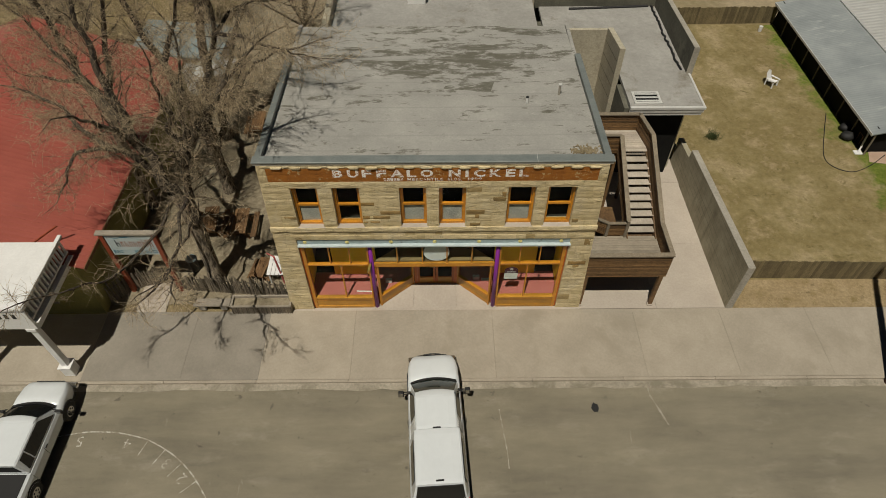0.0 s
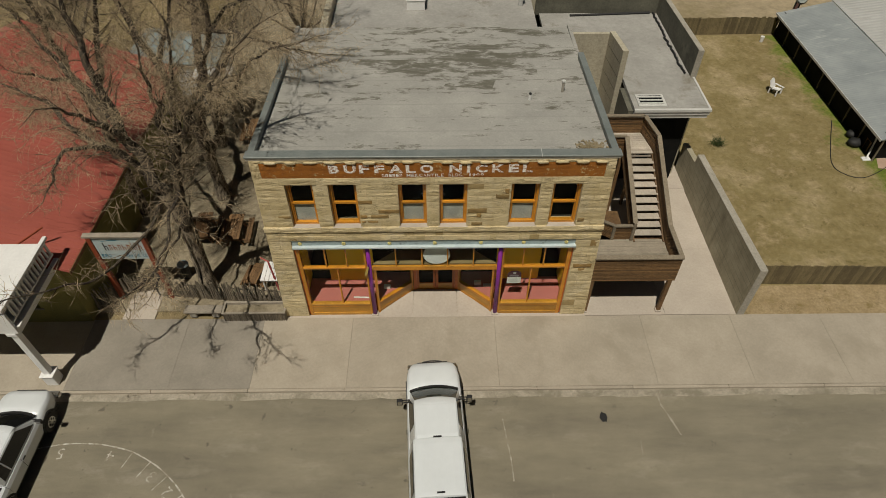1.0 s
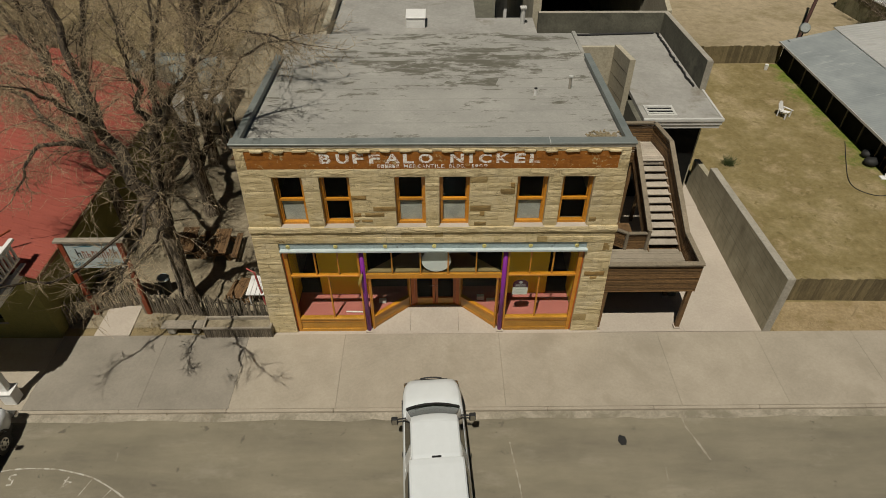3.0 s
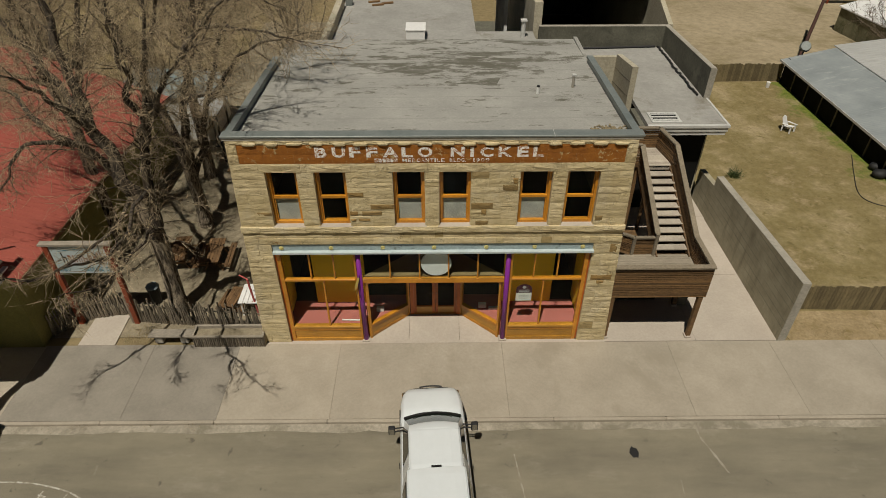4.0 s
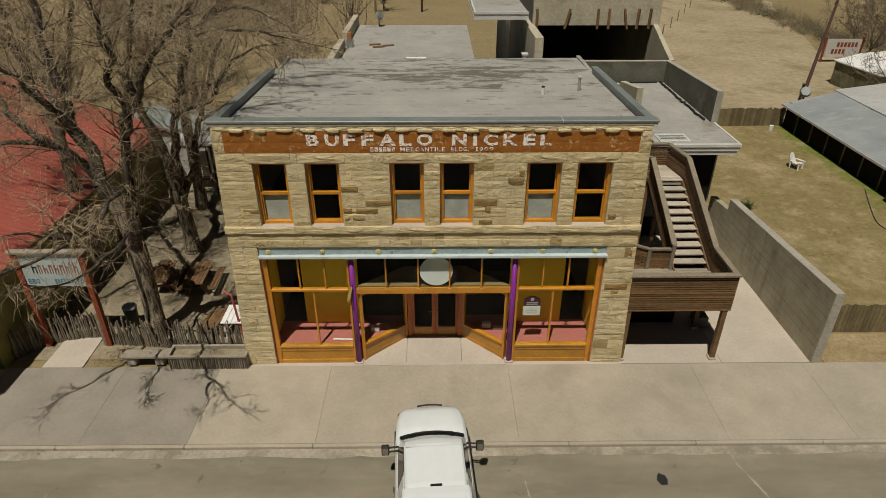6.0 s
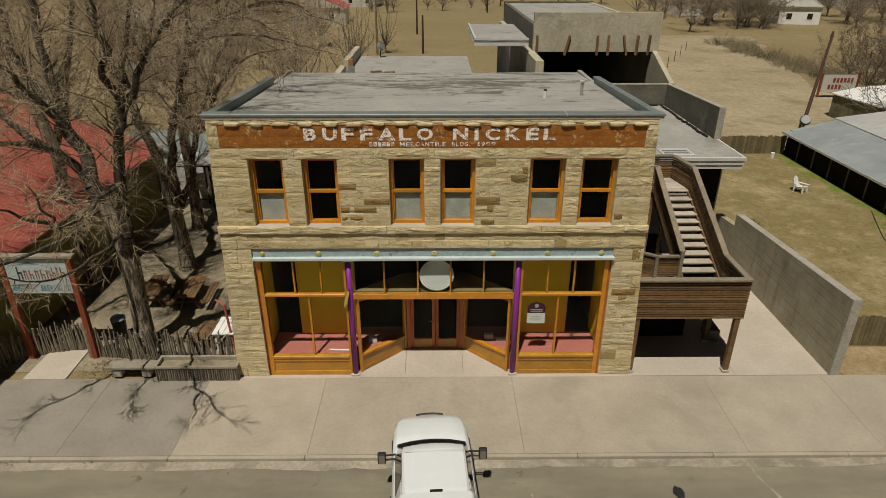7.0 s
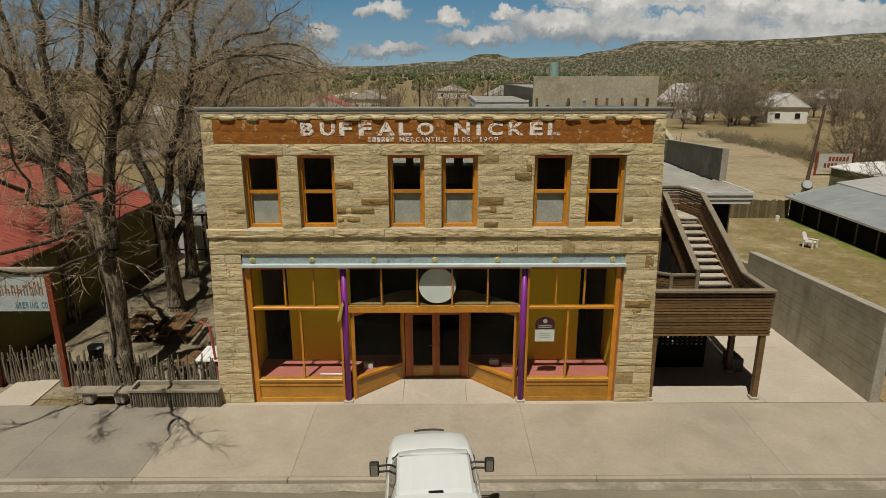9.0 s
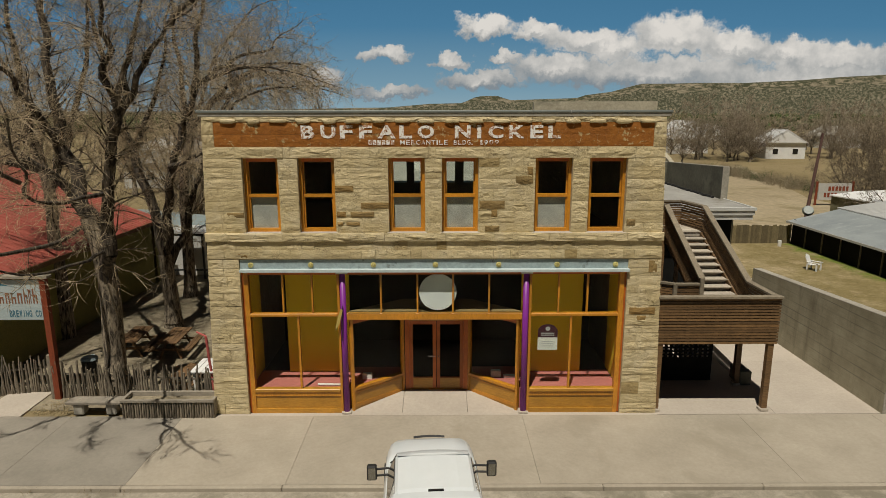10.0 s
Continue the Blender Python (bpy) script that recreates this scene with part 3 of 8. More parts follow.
def prism(pts, lo, hi, axis="y"):
    """A closed outline pushed through along an axis; the outline is in the other two."""
    bm = bmesh.new()

    def at(a, b, c):
        return {"y": (a, c, b), "x": (c, a, b), "z": (a, b, c)}[axis]
    n = len(pts)
    v0 = [bm.verts.new(at(a, b, lo)) for a, b in pts]
    v1 = [bm.verts.new(at(a, b, hi)) for a, b in pts]
    bm.faces.new(v0)
    bm.faces.new(v1[::-1])
    for i in range(n):
        bm.faces.new((v0[i], v1[i], v1[(i + 1) % n], v0[(i + 1) % n]))
    bmesh.ops.recalc_face_normals(bm, faces=bm.faces[:])
    return bm


def tube(bm, a, b, r0, r1, n=8, caps=True):
    a, b = Vector(a), Vector(b)
    d = (b - a).normalized()
    u = d.orthogonal().normalized()
    w = d.cross(u)
    ra = [bm.verts.new(a + (u * math.cos(k) + w * math.sin(k)) * r0) for k in (2 * math.pi * i / n for i in range(n))]
    rb = [bm.verts.new(b + (u * math.cos(k) + w * math.sin(k)) * r1) for k in (2 * math.pi * i / n for i in range(n))]
    for i in range(n):
        bm.faces.new((ra[i], ra[(i + 1) % n], rb[(i + 1) % n], rb[i]))
    if caps:
        bm.faces.new(ra[::-1])
        bm.faces.new(rb)
    return bm


def rod(a, b, r0, r1=None, n=8):
    return tube(bmesh.new(), a, b, r0, r0 if r1 is None else r1, n)


def pipe(pts, r, n=6):
    """One continuous tube along the points."""
    bm = bmesh.new()
    pts = [Vector(p) for p in pts]
    rings = []
    for i, p in enumerate(pts):
        d = (pts[min(i + 1, len(pts) - 1)] - pts[max(i - 1, 0)]).normalized()
        u = d.cross(Vector((0, 0, 1))).normalized()
        w = u.cross(d)
        rings.append([bm.verts.new(p + (u * math.cos(k) + w * math.sin(k)) * r) for k in (2 * math.pi * j / n for j in range(n))])
    for a, b in zip(rings, rings[1:]):
        for i in range(n):
            bm.faces.new((a[i], a[(i + 1) % n], b[(i + 1) % n], b[i]))
    bm.faces.new(rings[0][::-1])
    bm.faces.new(rings[-1])
    return bm


def smooth_path(pts, per=4):
    """Points along a rounded line through the given ones."""
    pts = [Vector(p) for p in pts]
    ext = [pts[0] * 2 - pts[1], *pts, pts[-1] * 2 - pts[-2]]
    out = []
    for i in range(1, len(ext) - 2):
        p0, p1, p2, p3 = ext[i - 1:i + 3]
        for k in range(per):
            t = k / per
            out.append(0.5 * ((2 * p1) + (p2 - p0) * t + (2 * p0 - 5 * p1 + 4 * p2 - p3) * t * t + (3 * p1 - p0 - 3 * p2 + p3) * t ** 3))
    out.append(pts[-1])
    return out


def beam_between(a, b, w, h):
    """A squared timber from a to b, w across and h high."""
    a, b = Vector(a), Vector(b)
    d = b - a
    bm = bmesh.new()
    m = Matrix.Translation(a) @ d.to_track_quat("Y", "Z").to_matrix().to_4x4()
    box(bm, -w / 2, w / 2, 0, d.length, -h / 2, h / 2, m)
    return bm


def holed_wall(x0, x1, z0, z1, y0, y1, holes):
    """A wall in x and z with thickness y0..y1 and openings (x0, x1, z0, z1) that go through it."""
    xs = sorted({x0, x1, *[min(max(v, x0), x1) for h in holes for v in h[:2]]})
    zs = sorted({z0, z1, *[min(max(v, z0), z1) for h in holes for v in h[2:]]})
    solid = [[not any(h[0] < (xs[i] + xs[i + 1]) / 2 < h[1] and h[2] < (zs[k] + zs[k + 1]) / 2 < h[3] for h in holes) for k in range(len(zs) - 1)] for i in range(len(xs) - 1)]
    bm = bmesh.new()
    cache = {}

    def v(*p):
        if p not in cache:
            cache[p] = bm.verts.new(p)
        return cache[p]

    def full(i, k):
        return 0 <= i < len(xs) - 1 and 0 <= k < len(zs) - 1 and solid[i][k]
    for i in range(len(xs) - 1):
        for k in range(len(zs) - 1):
            if not solid[i][k]:
                continue
            a, b, c, d = xs[i], xs[i + 1], zs[k], zs[k + 1]
            bm.faces.new((v(a, y0, c), v(b, y0, c), v(b, y0, d), v(a, y0, d)))
            bm.faces.new((v(a, y1, d), v(b, y1, d), v(b, y1, c), v(a, y1, c)))
            if not full(i - 1, k):
                bm.faces.new((v(a, y1, c), v(a, y0, c), v(a, y0, d), v(a, y1, d)))
            if not full(i + 1, k):
                bm.faces.new((v(b, y0, c), v(b, y1, c), v(b, y1, d), v(b, y0, d)))
            if not full(i, k - 1):
                bm.faces.new((v(a, y1, c), v(b, y1, c), v(b, y0, c), v(a, y0, c)))
            if not full(i, k + 1):
                bm.faces.new((v(a, y0, d), v(b, y0, d), v(b, y1, d), v(a, y1, d)))
    return bm


def text_mesh(words, size, material, m, extrude=0.006, spacing=1.0, bold=0.0):
    """Raised or painted lettering in Blender's own font, as a mesh at the pose m (text in its x-y plane)."""
    cu = bpy.data.curves.new("lettering", "FONT")
    cu.body = words
    cu.size = size
    cu.extrude = extrude
    cu.offset = bold
    cu.space_character = spacing
    cu.resolution_u = 3
    tmp = bpy.data.objects.new("lettering", cu)
    scene.collection.objects.link(tmp)
    dg = bpy.context.evaluated_depsgraph_get()
    me = bpy.data.meshes.new_from_object(tmp.evaluated_get(dg))
    bpy.data.objects.remove(tmp)
    me.transform(m)
    me.materials.clear()
    me.materials.append(material)
    return me


FRONT = Matrix(((1, 0, 0, 0), (0, 0, 1, 0), (0, 1, 0, 0), (0, 0, 0, 1)))     # text's x-y onto the world's x-z


# ---- ground, road, sidewalk ----
def ground_sheet():
    prof = [(-1800, -0.05), (-24, -0.05), (-23.9, -0.22), (-3.8, -0.22), (-3.79, -0.06), (2.0, -0.06), (30, -0.06), (60, -0.05), (150, 0.0), (400, 0.5), (1200, 8), (3500, 30)]
    xs = [-2800, -900, -300, -100, -40, -20, 0, 20, 40, 100, 300, 900, 2800]
    bm = bmesh.new()
    grid = [[bm.verts.new((x, y, z)) for x in xs] for y, z in prof]
    for a, b in zip(grid, grid[1:]):
        for i in range(len(xs) - 1):
            bm.faces.new((a[i], a[i + 1], b[i + 1], b[i]))
    return bm


part("ground", ground_sheet(), M["ground"], label="dry tan grass and bare dirt reaching to the horizon", category="ground", kind="structure")
road = part("road", bbox(-200, 200, -23.8, -3.9, -0.2, -0.13), M["asphalt"], label="worn brownish asphalt street with pale stains", category="road", kind="structure")
gut = [(x * 0.5, -4.20 - 0.10 * noise.noise((x * 0.21, 3, 0)) - 0.07 * noise.noise((x * 0.9, 7, 0))) for x in range(-160, 161)]
gutter = part("gutter", prism([(-200, -3.88), (-200, -4.2), *gut, (200, -4.2), (200, -3.88)], -0.2, -0.122, "z"), M["gutter"], label="dusty concrete gutter along the kerb", category="gutter", kind="structure")
kerb = thing("kerb", (0, -3.8, -0.2), "weathered concrete kerb along the street", "kerb", kind="structure")
kx = -80.0
while kx < 80:
    part("kerb_stone", bbox(kx, kx + 3.99, -3.88, -3.75, -0.2, 0.0, bevel=0.02), M["slab"], kerb)
    kx += 4.0
part("yard", bbox(-15.6, -7.0, 0.35, 40, -0.1, -0.035), M["yard"], label="bare dirt beer garden under the trees", category="yard", kind="structure")
part("lawn", bbox(14.0, 60, 1.6, 25.9, -0.1, -0.04), M["lawn"], label="winter lawn, tan with green along the shed", category="lawn", kind="structure")
part("verge", bbox(14.1, 60, -0.1, 1.6, -0.1, -0.03), M["verge"], label="strip of dry weeds beside the sidewalk", category="verge", kind="structure")

lot = [(x, 27.0 + 0.5 * noise.noise((x * 0.4, 2, 0))) for x in range(14, 34, 2)] + [(34 + 0.30 * (y - 27) + 1.6 * noise.noise((y * 0.2, 5, 0)), y) for y in range(27, 96, 4)] + [(x, 96 + 2.5 * noise.noise((x * 0.2, 8, 0))) for x in range(52, 14, -4)] + [(13.5 + 1.2 * noise.noise((y * 0.2, 11, 0)), y) for y in range(92, 41, -6)]
part("dirt_lot", prism(lot, -0.1, -0.03, "z"), M["lot"], label="bare pale dirt lot behind the concrete block", category="lot", kind="structure")

sidewalk = thing("sidewalk", (0, -2, 0), "broad concrete sidewalk with cracked joints", "sidewalk", kind="structure")
JOINTS = [-60, -48, -36, -28, -23.6, -19.6, -15.65, -11.35, -7.95, -3.95, 2.45, 9.1, 13.2, 17.3, 22, 27, 36, 46, 60]
for a, b in zip(JOINTS, JOINTS[1:]):
    grey = -15.7 < a < -8
    part("slab", bbox(a + 0.0025, b - 0.0025, -3.748, -0.12, -0.2, 0.0, bevel=0.004), M["slab_grey"] if grey else M["slab"], sidewalk)
part("apron", bbox(-7.02, 6.62, -0.117, 0.06, -0.15, -0.003), M["slab_pale"], sidewalk)
driveway = thing("driveway", (10, 5, 0), "pale concrete driveway between building and wall", "driveway", kind="structure")
for a, b in ((6.4, 10.3), (10.3, 13.6)):
    for c, d in ((-0.1, 4.0), (4.0, 8.6), (8.6, 16.0)):
        part("slab", bbox(a + 0.006, b - 0.006, c + 0.006, d - 0.006, -0.2, 0.004), M["slab_pale"], driveway)
garden_path = thing("garden_path", (-13.7, 0.6, 0), "short pale concrete path to the gate", "path", kind="structure")
part("slab", prism([(-14.45, -0.11), (-12.98, -0.11), (-13.02, 1.6), (-14.4, 1.6)], -0.15, 0.003, "z"), M["slab_pale"], garden_path)

# dried spills on the street
for nm, pts, w in (("spill_streak", [(2.47, -5.15), (2.57, -6.06), (2.67, -6.9), (2.70, -7.71)], 0.035), ("spill_streak", [(8.97, -4.2), (9.0, -4.58), (9.21, -5.16), (9.46, -5.92)], 0.05)):
    path = smooth_path([(x, y, -0.127) for x, y in pts], 8)
    bm = bmesh.new()
    prev = None
    for i, p in enumerate(path):
        q = w * (0.7 + 0.7 * noise.noise((i * 0.5, w * 90, 2)))
        cur = [bm.verts.new((p.x - q, p.y, p.z)), bm.verts.new((p.x + q, p.y, p.z))]
        if prev:
            bm.faces.new((prev[0], cur[0], cur[1], prev[1]))
        prev = cur
    part(nm, bm, M["spill"], None, label="thin pale spill dried on the asphalt", category="stain", group="spills on the street")
bm = bmesh.new()
bm.faces.new([bm.verts.new((6.54 + 0.16 * k * math.cos(a), -5.13 + 0.21 * k * math.sin(a), -0.127)) for a, k in ((radians(20 * n), 1 + 0.5 * noise.noise((n * 0.7, 1, 1))) for n in range(18))])
part("oil_stain", bm, M["black"], None, label="small dark oil stain on the asphalt", category="stain")

# chalk circle drawn on the street
chalk = thing("chalk_drawing", (-14.07, -12.02, -0.13), "faded chalk circle with numbers on the asphalt", "chalk drawing")
bm = bmesh.new()
prev = None
for i in range(64):
    a = radians(112 - i * 1.9)
    w = 0.026 + 0.014 * noise.noise((i * 0.4, 0, 0))
    r = 6.0 + 0.03 * noise.noise((i * 0.2, 5, 0))
    cur = [bm.verts.new((-14.07 + math.cos(a) * q, -12.02 + math.sin(a) * q, -0.126)) for q in (r - w, r + w)]
    if prev:
        bm.faces.new((prev[0], cur[0], cur[1], prev[1]))
    prev = cur
part("chalk_arc", bm, M["chalk"], chalk)
for ang, word in ((96.5, "5"), (76.5, "4"), (56, "3"), (46, "2"), (33, "1")):
    a = radians(ang)
    c = Vector((-14.07 + 5.62 * math.cos(a), -12.02 + 5.62 * math.sin(a), -0.126))
    m = Matrix.Translation(c) @ Matrix.Rotation(a - math.pi / 2 + math.pi, 4, "Z") @ Matrix.Translation((-0.17, -0.2, 0))
    part("chalk_digit", text_mesh(word, 0.62, M["chalk"], m, 0.001), M["chalk"], chalk)
for ang in (69, 60.5, 51, 41):
    a = radians(ang)
    d = Vector((math.cos(a), math.sin(a), 0))
    c = Vector((-14.07, -12.02, -0.1265))
    part("chalk_tick", beam_between(c + d * 5.3, c + d * 5.97, 0.04, 0.001), M["chalk"], chalk)

# ---- the stone building ----
building = thing("commercial_building", (-0.25, 5, 0), "two-storey buff sandstone commercial building with a painted sign band", "building")


def left_edge(z):
    return -7.02 + 0.034 * z


def right_edge(z):
    return 6.60 - 0.035 * z


WINDOWS = [(-5.68, -4.66), (-4.10, -3.06), (-1.53, -0.49), (0.0, 1.04), (2.66, 3.72), (4.20, 5.28)]
WZ0, WZ1 = 5.70, 7.84
SHOP = (-5.95, 5.47, -0.5, 4.90)
holes = [(a, b, WZ0, WZ1) for a, b in WINDOWS] + [SHOP]
front_wall = part("front_wall", holed_wall(-6.66, 6.24, 0, 9.0, 0.0, 0.5, holes), M["mortar"], building, "buff rock-faced sandstone front")
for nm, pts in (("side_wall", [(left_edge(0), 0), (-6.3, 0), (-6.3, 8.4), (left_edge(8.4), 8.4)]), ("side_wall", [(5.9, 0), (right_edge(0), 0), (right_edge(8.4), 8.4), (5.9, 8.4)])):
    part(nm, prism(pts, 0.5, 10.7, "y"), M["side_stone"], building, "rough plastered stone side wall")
# added rear openings: the lit roof behind shows pale through the front windows
REAR = [(-2.55, -1.57), (-1.24, -0.45), (-0.05, 0.61), (1.0, 1.80)]
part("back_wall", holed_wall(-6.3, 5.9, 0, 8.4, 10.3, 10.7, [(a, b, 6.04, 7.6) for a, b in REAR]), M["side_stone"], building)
part("roof", prism([(0.5, 8.60), (10.7, 8.25), (10.7, 8.45), (0.5, 8.86)], -6.56, 6.16, "x"), M["roof"], building, "flat grey roll roofing, scuffed dark")
# parapets and their metal coping
part("parapet", prism([(0.5, 8.4), (7.5, 8.4), (7.5, 8.74), (0.5, 9.0)], -6.72, -6.56, "x"), M["coping"], building)
part("parapet", prism([(0.5, 8.4), (7.5, 8.4), (7.5, 8.74), (0.5, 9.0)], 6.16, 6.32, "x"), M["coping"], building)
part("parapet", bbox(-6.66, 6.24, 0.2, 0.46, 8.8, 9.0), M["coping"], building)
coping = part("coping", bbox(-6.84, 6.44, -0.06, 0.34, 9.09, 9.16, bevel=0.012), M["coping"], building, "blue-grey sheet-metal coping")
part("coping", bbox(-6.80, 6.40, -0.035, 0.36, 9.0, 9.088), M["conc_cap"], building)
for x0, x1 in ((-6.78, -6.54), (6.13, 6.38)):
    bm = prism([(0.34, 9.0), (7.6, 8.74), (7.6, 8.84), (0.34, 9.14)], x0, x1, "x")
    part("coping", bm, M["coping"], building)
part("coping_joint", bbox(3.6, 3.615, -0.064, 0.344, 9.086, 9.165), M["fascia"], building)
for x0, x1 in ((-6.72, -6.56), (6.16, 6.32)):
    part("roof_edge", bbox(x0, x1, 7.5, 10.7, 8.4, 8.56), M["roof"], building)

for a, b in REAR:
    g = part("added_rear_pane", bbox(a, b, 10.48, 10.486, 6.04, 7.6), M["glass"], building)
    g.visible_shadow = False
# roof things
dirt = thing("debris_pile", (5.4, 0.75, 8.85), "small drift of tan leaves and dirt in the roof corner", "debris", kind="stuff")
bm = bmesh.new()
for i in range(130):
    p = Vector((5.55 + random.Random(i).gauss(0, 0.28), 0.72 + abs(random.Random(i + 500).gauss(0, 0.2)), 8.87))
    m = Matrix.Translation(p) @ Euler((random.Random(i + 9).uniform(-0.5, 0.5), random.Random(i + 7).uniform(-0.5, 0.5), i)).to_matrix().to_4x4()
    box(bm, -0.05, 0.05, -0.025, 0.025, -0.02, 0.015, m)
part("leaf_litter", bm, M["shrub"], dirt)
vent_pipe = thing("vent_pipe", (5.05, 4.7, 8.6), "grey steel roof vent pipe with a cap", "vent pipe")
part("pipe", rod((5.05, 4.7, 8.55), (5.05, 4.7, 9.15), 0.055), M["conc_cap"], vent_pipe)
part("cap", rod((5.05, 4.7, 9.15), (5.05, 4.7, 9.21), 0.085), M["fascia"], vent_pipe)
stub = thing("plastic_vent", (3.65, 4.1, 8.6), "short white plastic roof vent", "vent pipe")
part("pipe", rod((3.65, 4.1, 8.55), (3.65, 4.1, 8.98), 0.055), M["white_paint"], stub)
part("cap", rod((3.65, 4.1, 8.98), (3.65, 4.1, 9.02), 0.06), M["black"], stub)


# rock-faced blocks
def rock_mesh(seed, rough=1.0):
    """A split face: broken bulges that fall back to a ragged margin."""
    rng = random.Random(seed)
    bm = bmesh.new()
    nx, nz = 8, 5
    g = []
    ox = rng.random() * 50
    for k in range(nz + 1):
        row = []
        for i in range(nx + 1):
            x, z = i / nx, k / nz
            rim = min(x * 6, (1 - x) * 6, z * 3.2, (1 - z) * 3.2, 1.0)
            n1 = noise.noise((ox + x * 2.2, z * 1.6, seed * 1.7))
            n2 = noise.noise((ox + x * 6.1, z * 3.7, seed * 1.7 + 9))
            d = 0.30 + 0.16 * rng.random() + rim * (0.30 + (0.75 * n1 + 0.5 * n2) * rough)
            jx = 0 if i in (0, nx) else (rng.random() - 0.5) * 0.07
            jz = 0 if k in (0, nz) else (rng.random() - 0.5) * 0.12
            row.append(bm.verts.new((x + jx, -max(d, 0.05), z + jz)))
        g.append(row)
    for k in range(nz):
        for i in range(nx):
            q = (g[k][i], g[k][i + 1], g[k + 1][i + 1], g[k + 1][i])
            if rng.random() < 0.5:
                bm.faces.new((q[0], q[1], q[2]))
                bm.faces.new((q[0], q[2], q[3]))
            else:
                bm.faces.new((q[0], q[1], q[3]))
                bm.faces.new((q[1], q[2], q[3]))
    rim = [g[0][i] for i in range(nx + 1)] + [g[k][nx] for k in range(1, nz + 1)] + [g[nz][i] for i in range(nx - 1, -1, -1)] + [g[k][0] for k in range(nz - 1, 0, -1)]
    back = [bm.verts.new((v.co.x, 1.0, v.co.z)) for v in rim]
    for i in range(len(rim)):
        j = (i + 1) % len(rim)
        bm.faces.new((rim[j], rim[i], back[i], back[j]))
    return bm


ROCKS = [mesh_of("stone", rock_mesh(s, 0.75), M["stone"]) for s in range(24)]
PLAIN_ROCKS = [mesh_of("stone", rock_mesh(20 + s, 0.8), M["stone_plain"]) for s in range(8)]
BROWN_ROCKS = [mesh_of("stone", rock_mesh(60 + s, 0.35), M["stone_brown"]) for s in range(6)]
RED_ROCKS = [mesh_of("painted_stone", rock_mesh(40 + s, 0.25), M["red_paint"]) for s in range(6)]


def stone(x0, x1, z0, z1, proud=0.06, deep=0.1, meshes=ROCKS, gap=0.004, y=0.0):
    ob = part("stone", random.choice(meshes), None, front_wall)
    ob.matrix_parent_inverse = Matrix.Identity(4)
    ob.location = (x0 + gap, y, z0 + gap)
    ob.scale = (x1 - x0 - 2 * gap, proud, z1 - z0 - 2 * gap)
    return ob


def free_runs(z0, z1):
    runs = [(left_edge(z0), right_edge(z0))]
    for a, b, c, d in holes:
        if c < z1 - 0.01 and d > z0 + 0.01:
            runs = [r for p, q in runs for r in ((p, min(q, a)), (max(p, b), q)) if r[1] - r[0] > 0.05]
    return runs


rng = random.Random(7)
courses = []
z = 0.0
while z < 4.9:
    h = rng.choice((0.24, 0.30, 0.34, 0.38))
    z2 = 4.93 if z + h > 4.75 else z + h
    courses.append((z, z2))
    z = z2
courses += [(4.93, 5.19), (5.19, 5.45), (5.70, 5.98), (5.98, 6.33), (6.33, 6.62), (6.62, 6.98), (6.98, 7.25), (7.25, 7.58), (7.58, 7.84)]
for z0, z1 in courses:
    rough, joint = (1.15, 0.007) if z1 < 4.9 else (1.0, 0.004)     # the piers are laid coarser
    for a, b in free_runs(z0, z1):
        x = a
        while x < b - 0.01:
            w = rng.choice((0.3, 0.42, 0.55, 0.7, 0.85, 1.05)) * rng.uniform(0.85, 1.15)
            x2 = b if x + w > b - 0.3 else x + w
            if z1 - z0 > 0.3 and rng.random() < 0.30 and x2 - x > 0.4:
                zm = z0 + (z1 - z0) * rng.uniform(0.4, 0.6)
                stone(x, x2, z0, zm, rng.uniform(0.016, 0.04) * rough, gap=joint)
                stone(x, x2, zm, z1, rng.uniform(0.016, 0.04) * rough, gap=joint)
            else:
                stone(x, x2, z0, z1, rng.uniform(0.016, 0.045) * rough, gap=joint, y=-0.022 if z0 == 4.93 else 0.0)
            x = x2
# thin brown blocks let into the courses
for x, z, w, h in ((-6.19, 6.13, 0.50, 0.16), (-3.06, 6.89, 0.53, 0.18), (-2.33, 6.40, 0.80, 0.18), (-2.64, 6.15, 0.69, 0.16), (-3.04, 6.15, 0.28, 0.16), (-3.02, 5.91, 0.17, 0.10), (-2.77, 5.91, 0.40, 0.10),
                  (-6.04, 4.94, 0.39, 0.20), (1.07, 6.39, 0.73, 0.23), (2.09, 7.11, 0.51, 0.24), (1.41, 6.15, 0.18, 0.22), (1.23, 5.73, 0.43, 0.17), (1.09, 4.95, 0.37, 0.17), (3.93, 4.98, 0.24, 0.16), (5.33, 5.89, 0.26, 0.19),
                  (2.42, 7.35, 0.17, 0.24), (6.07, 4.50, 0.25, 0.36), (5.57, 3.20, 0.78, 0.22), (5.81, 2.98, 0.28, 0.18), (5.76, 5.00, 0.30, 0.14)):
    stone(x, x + w, z, z + h, 0.06, meshes=BROWN_ROCKS)
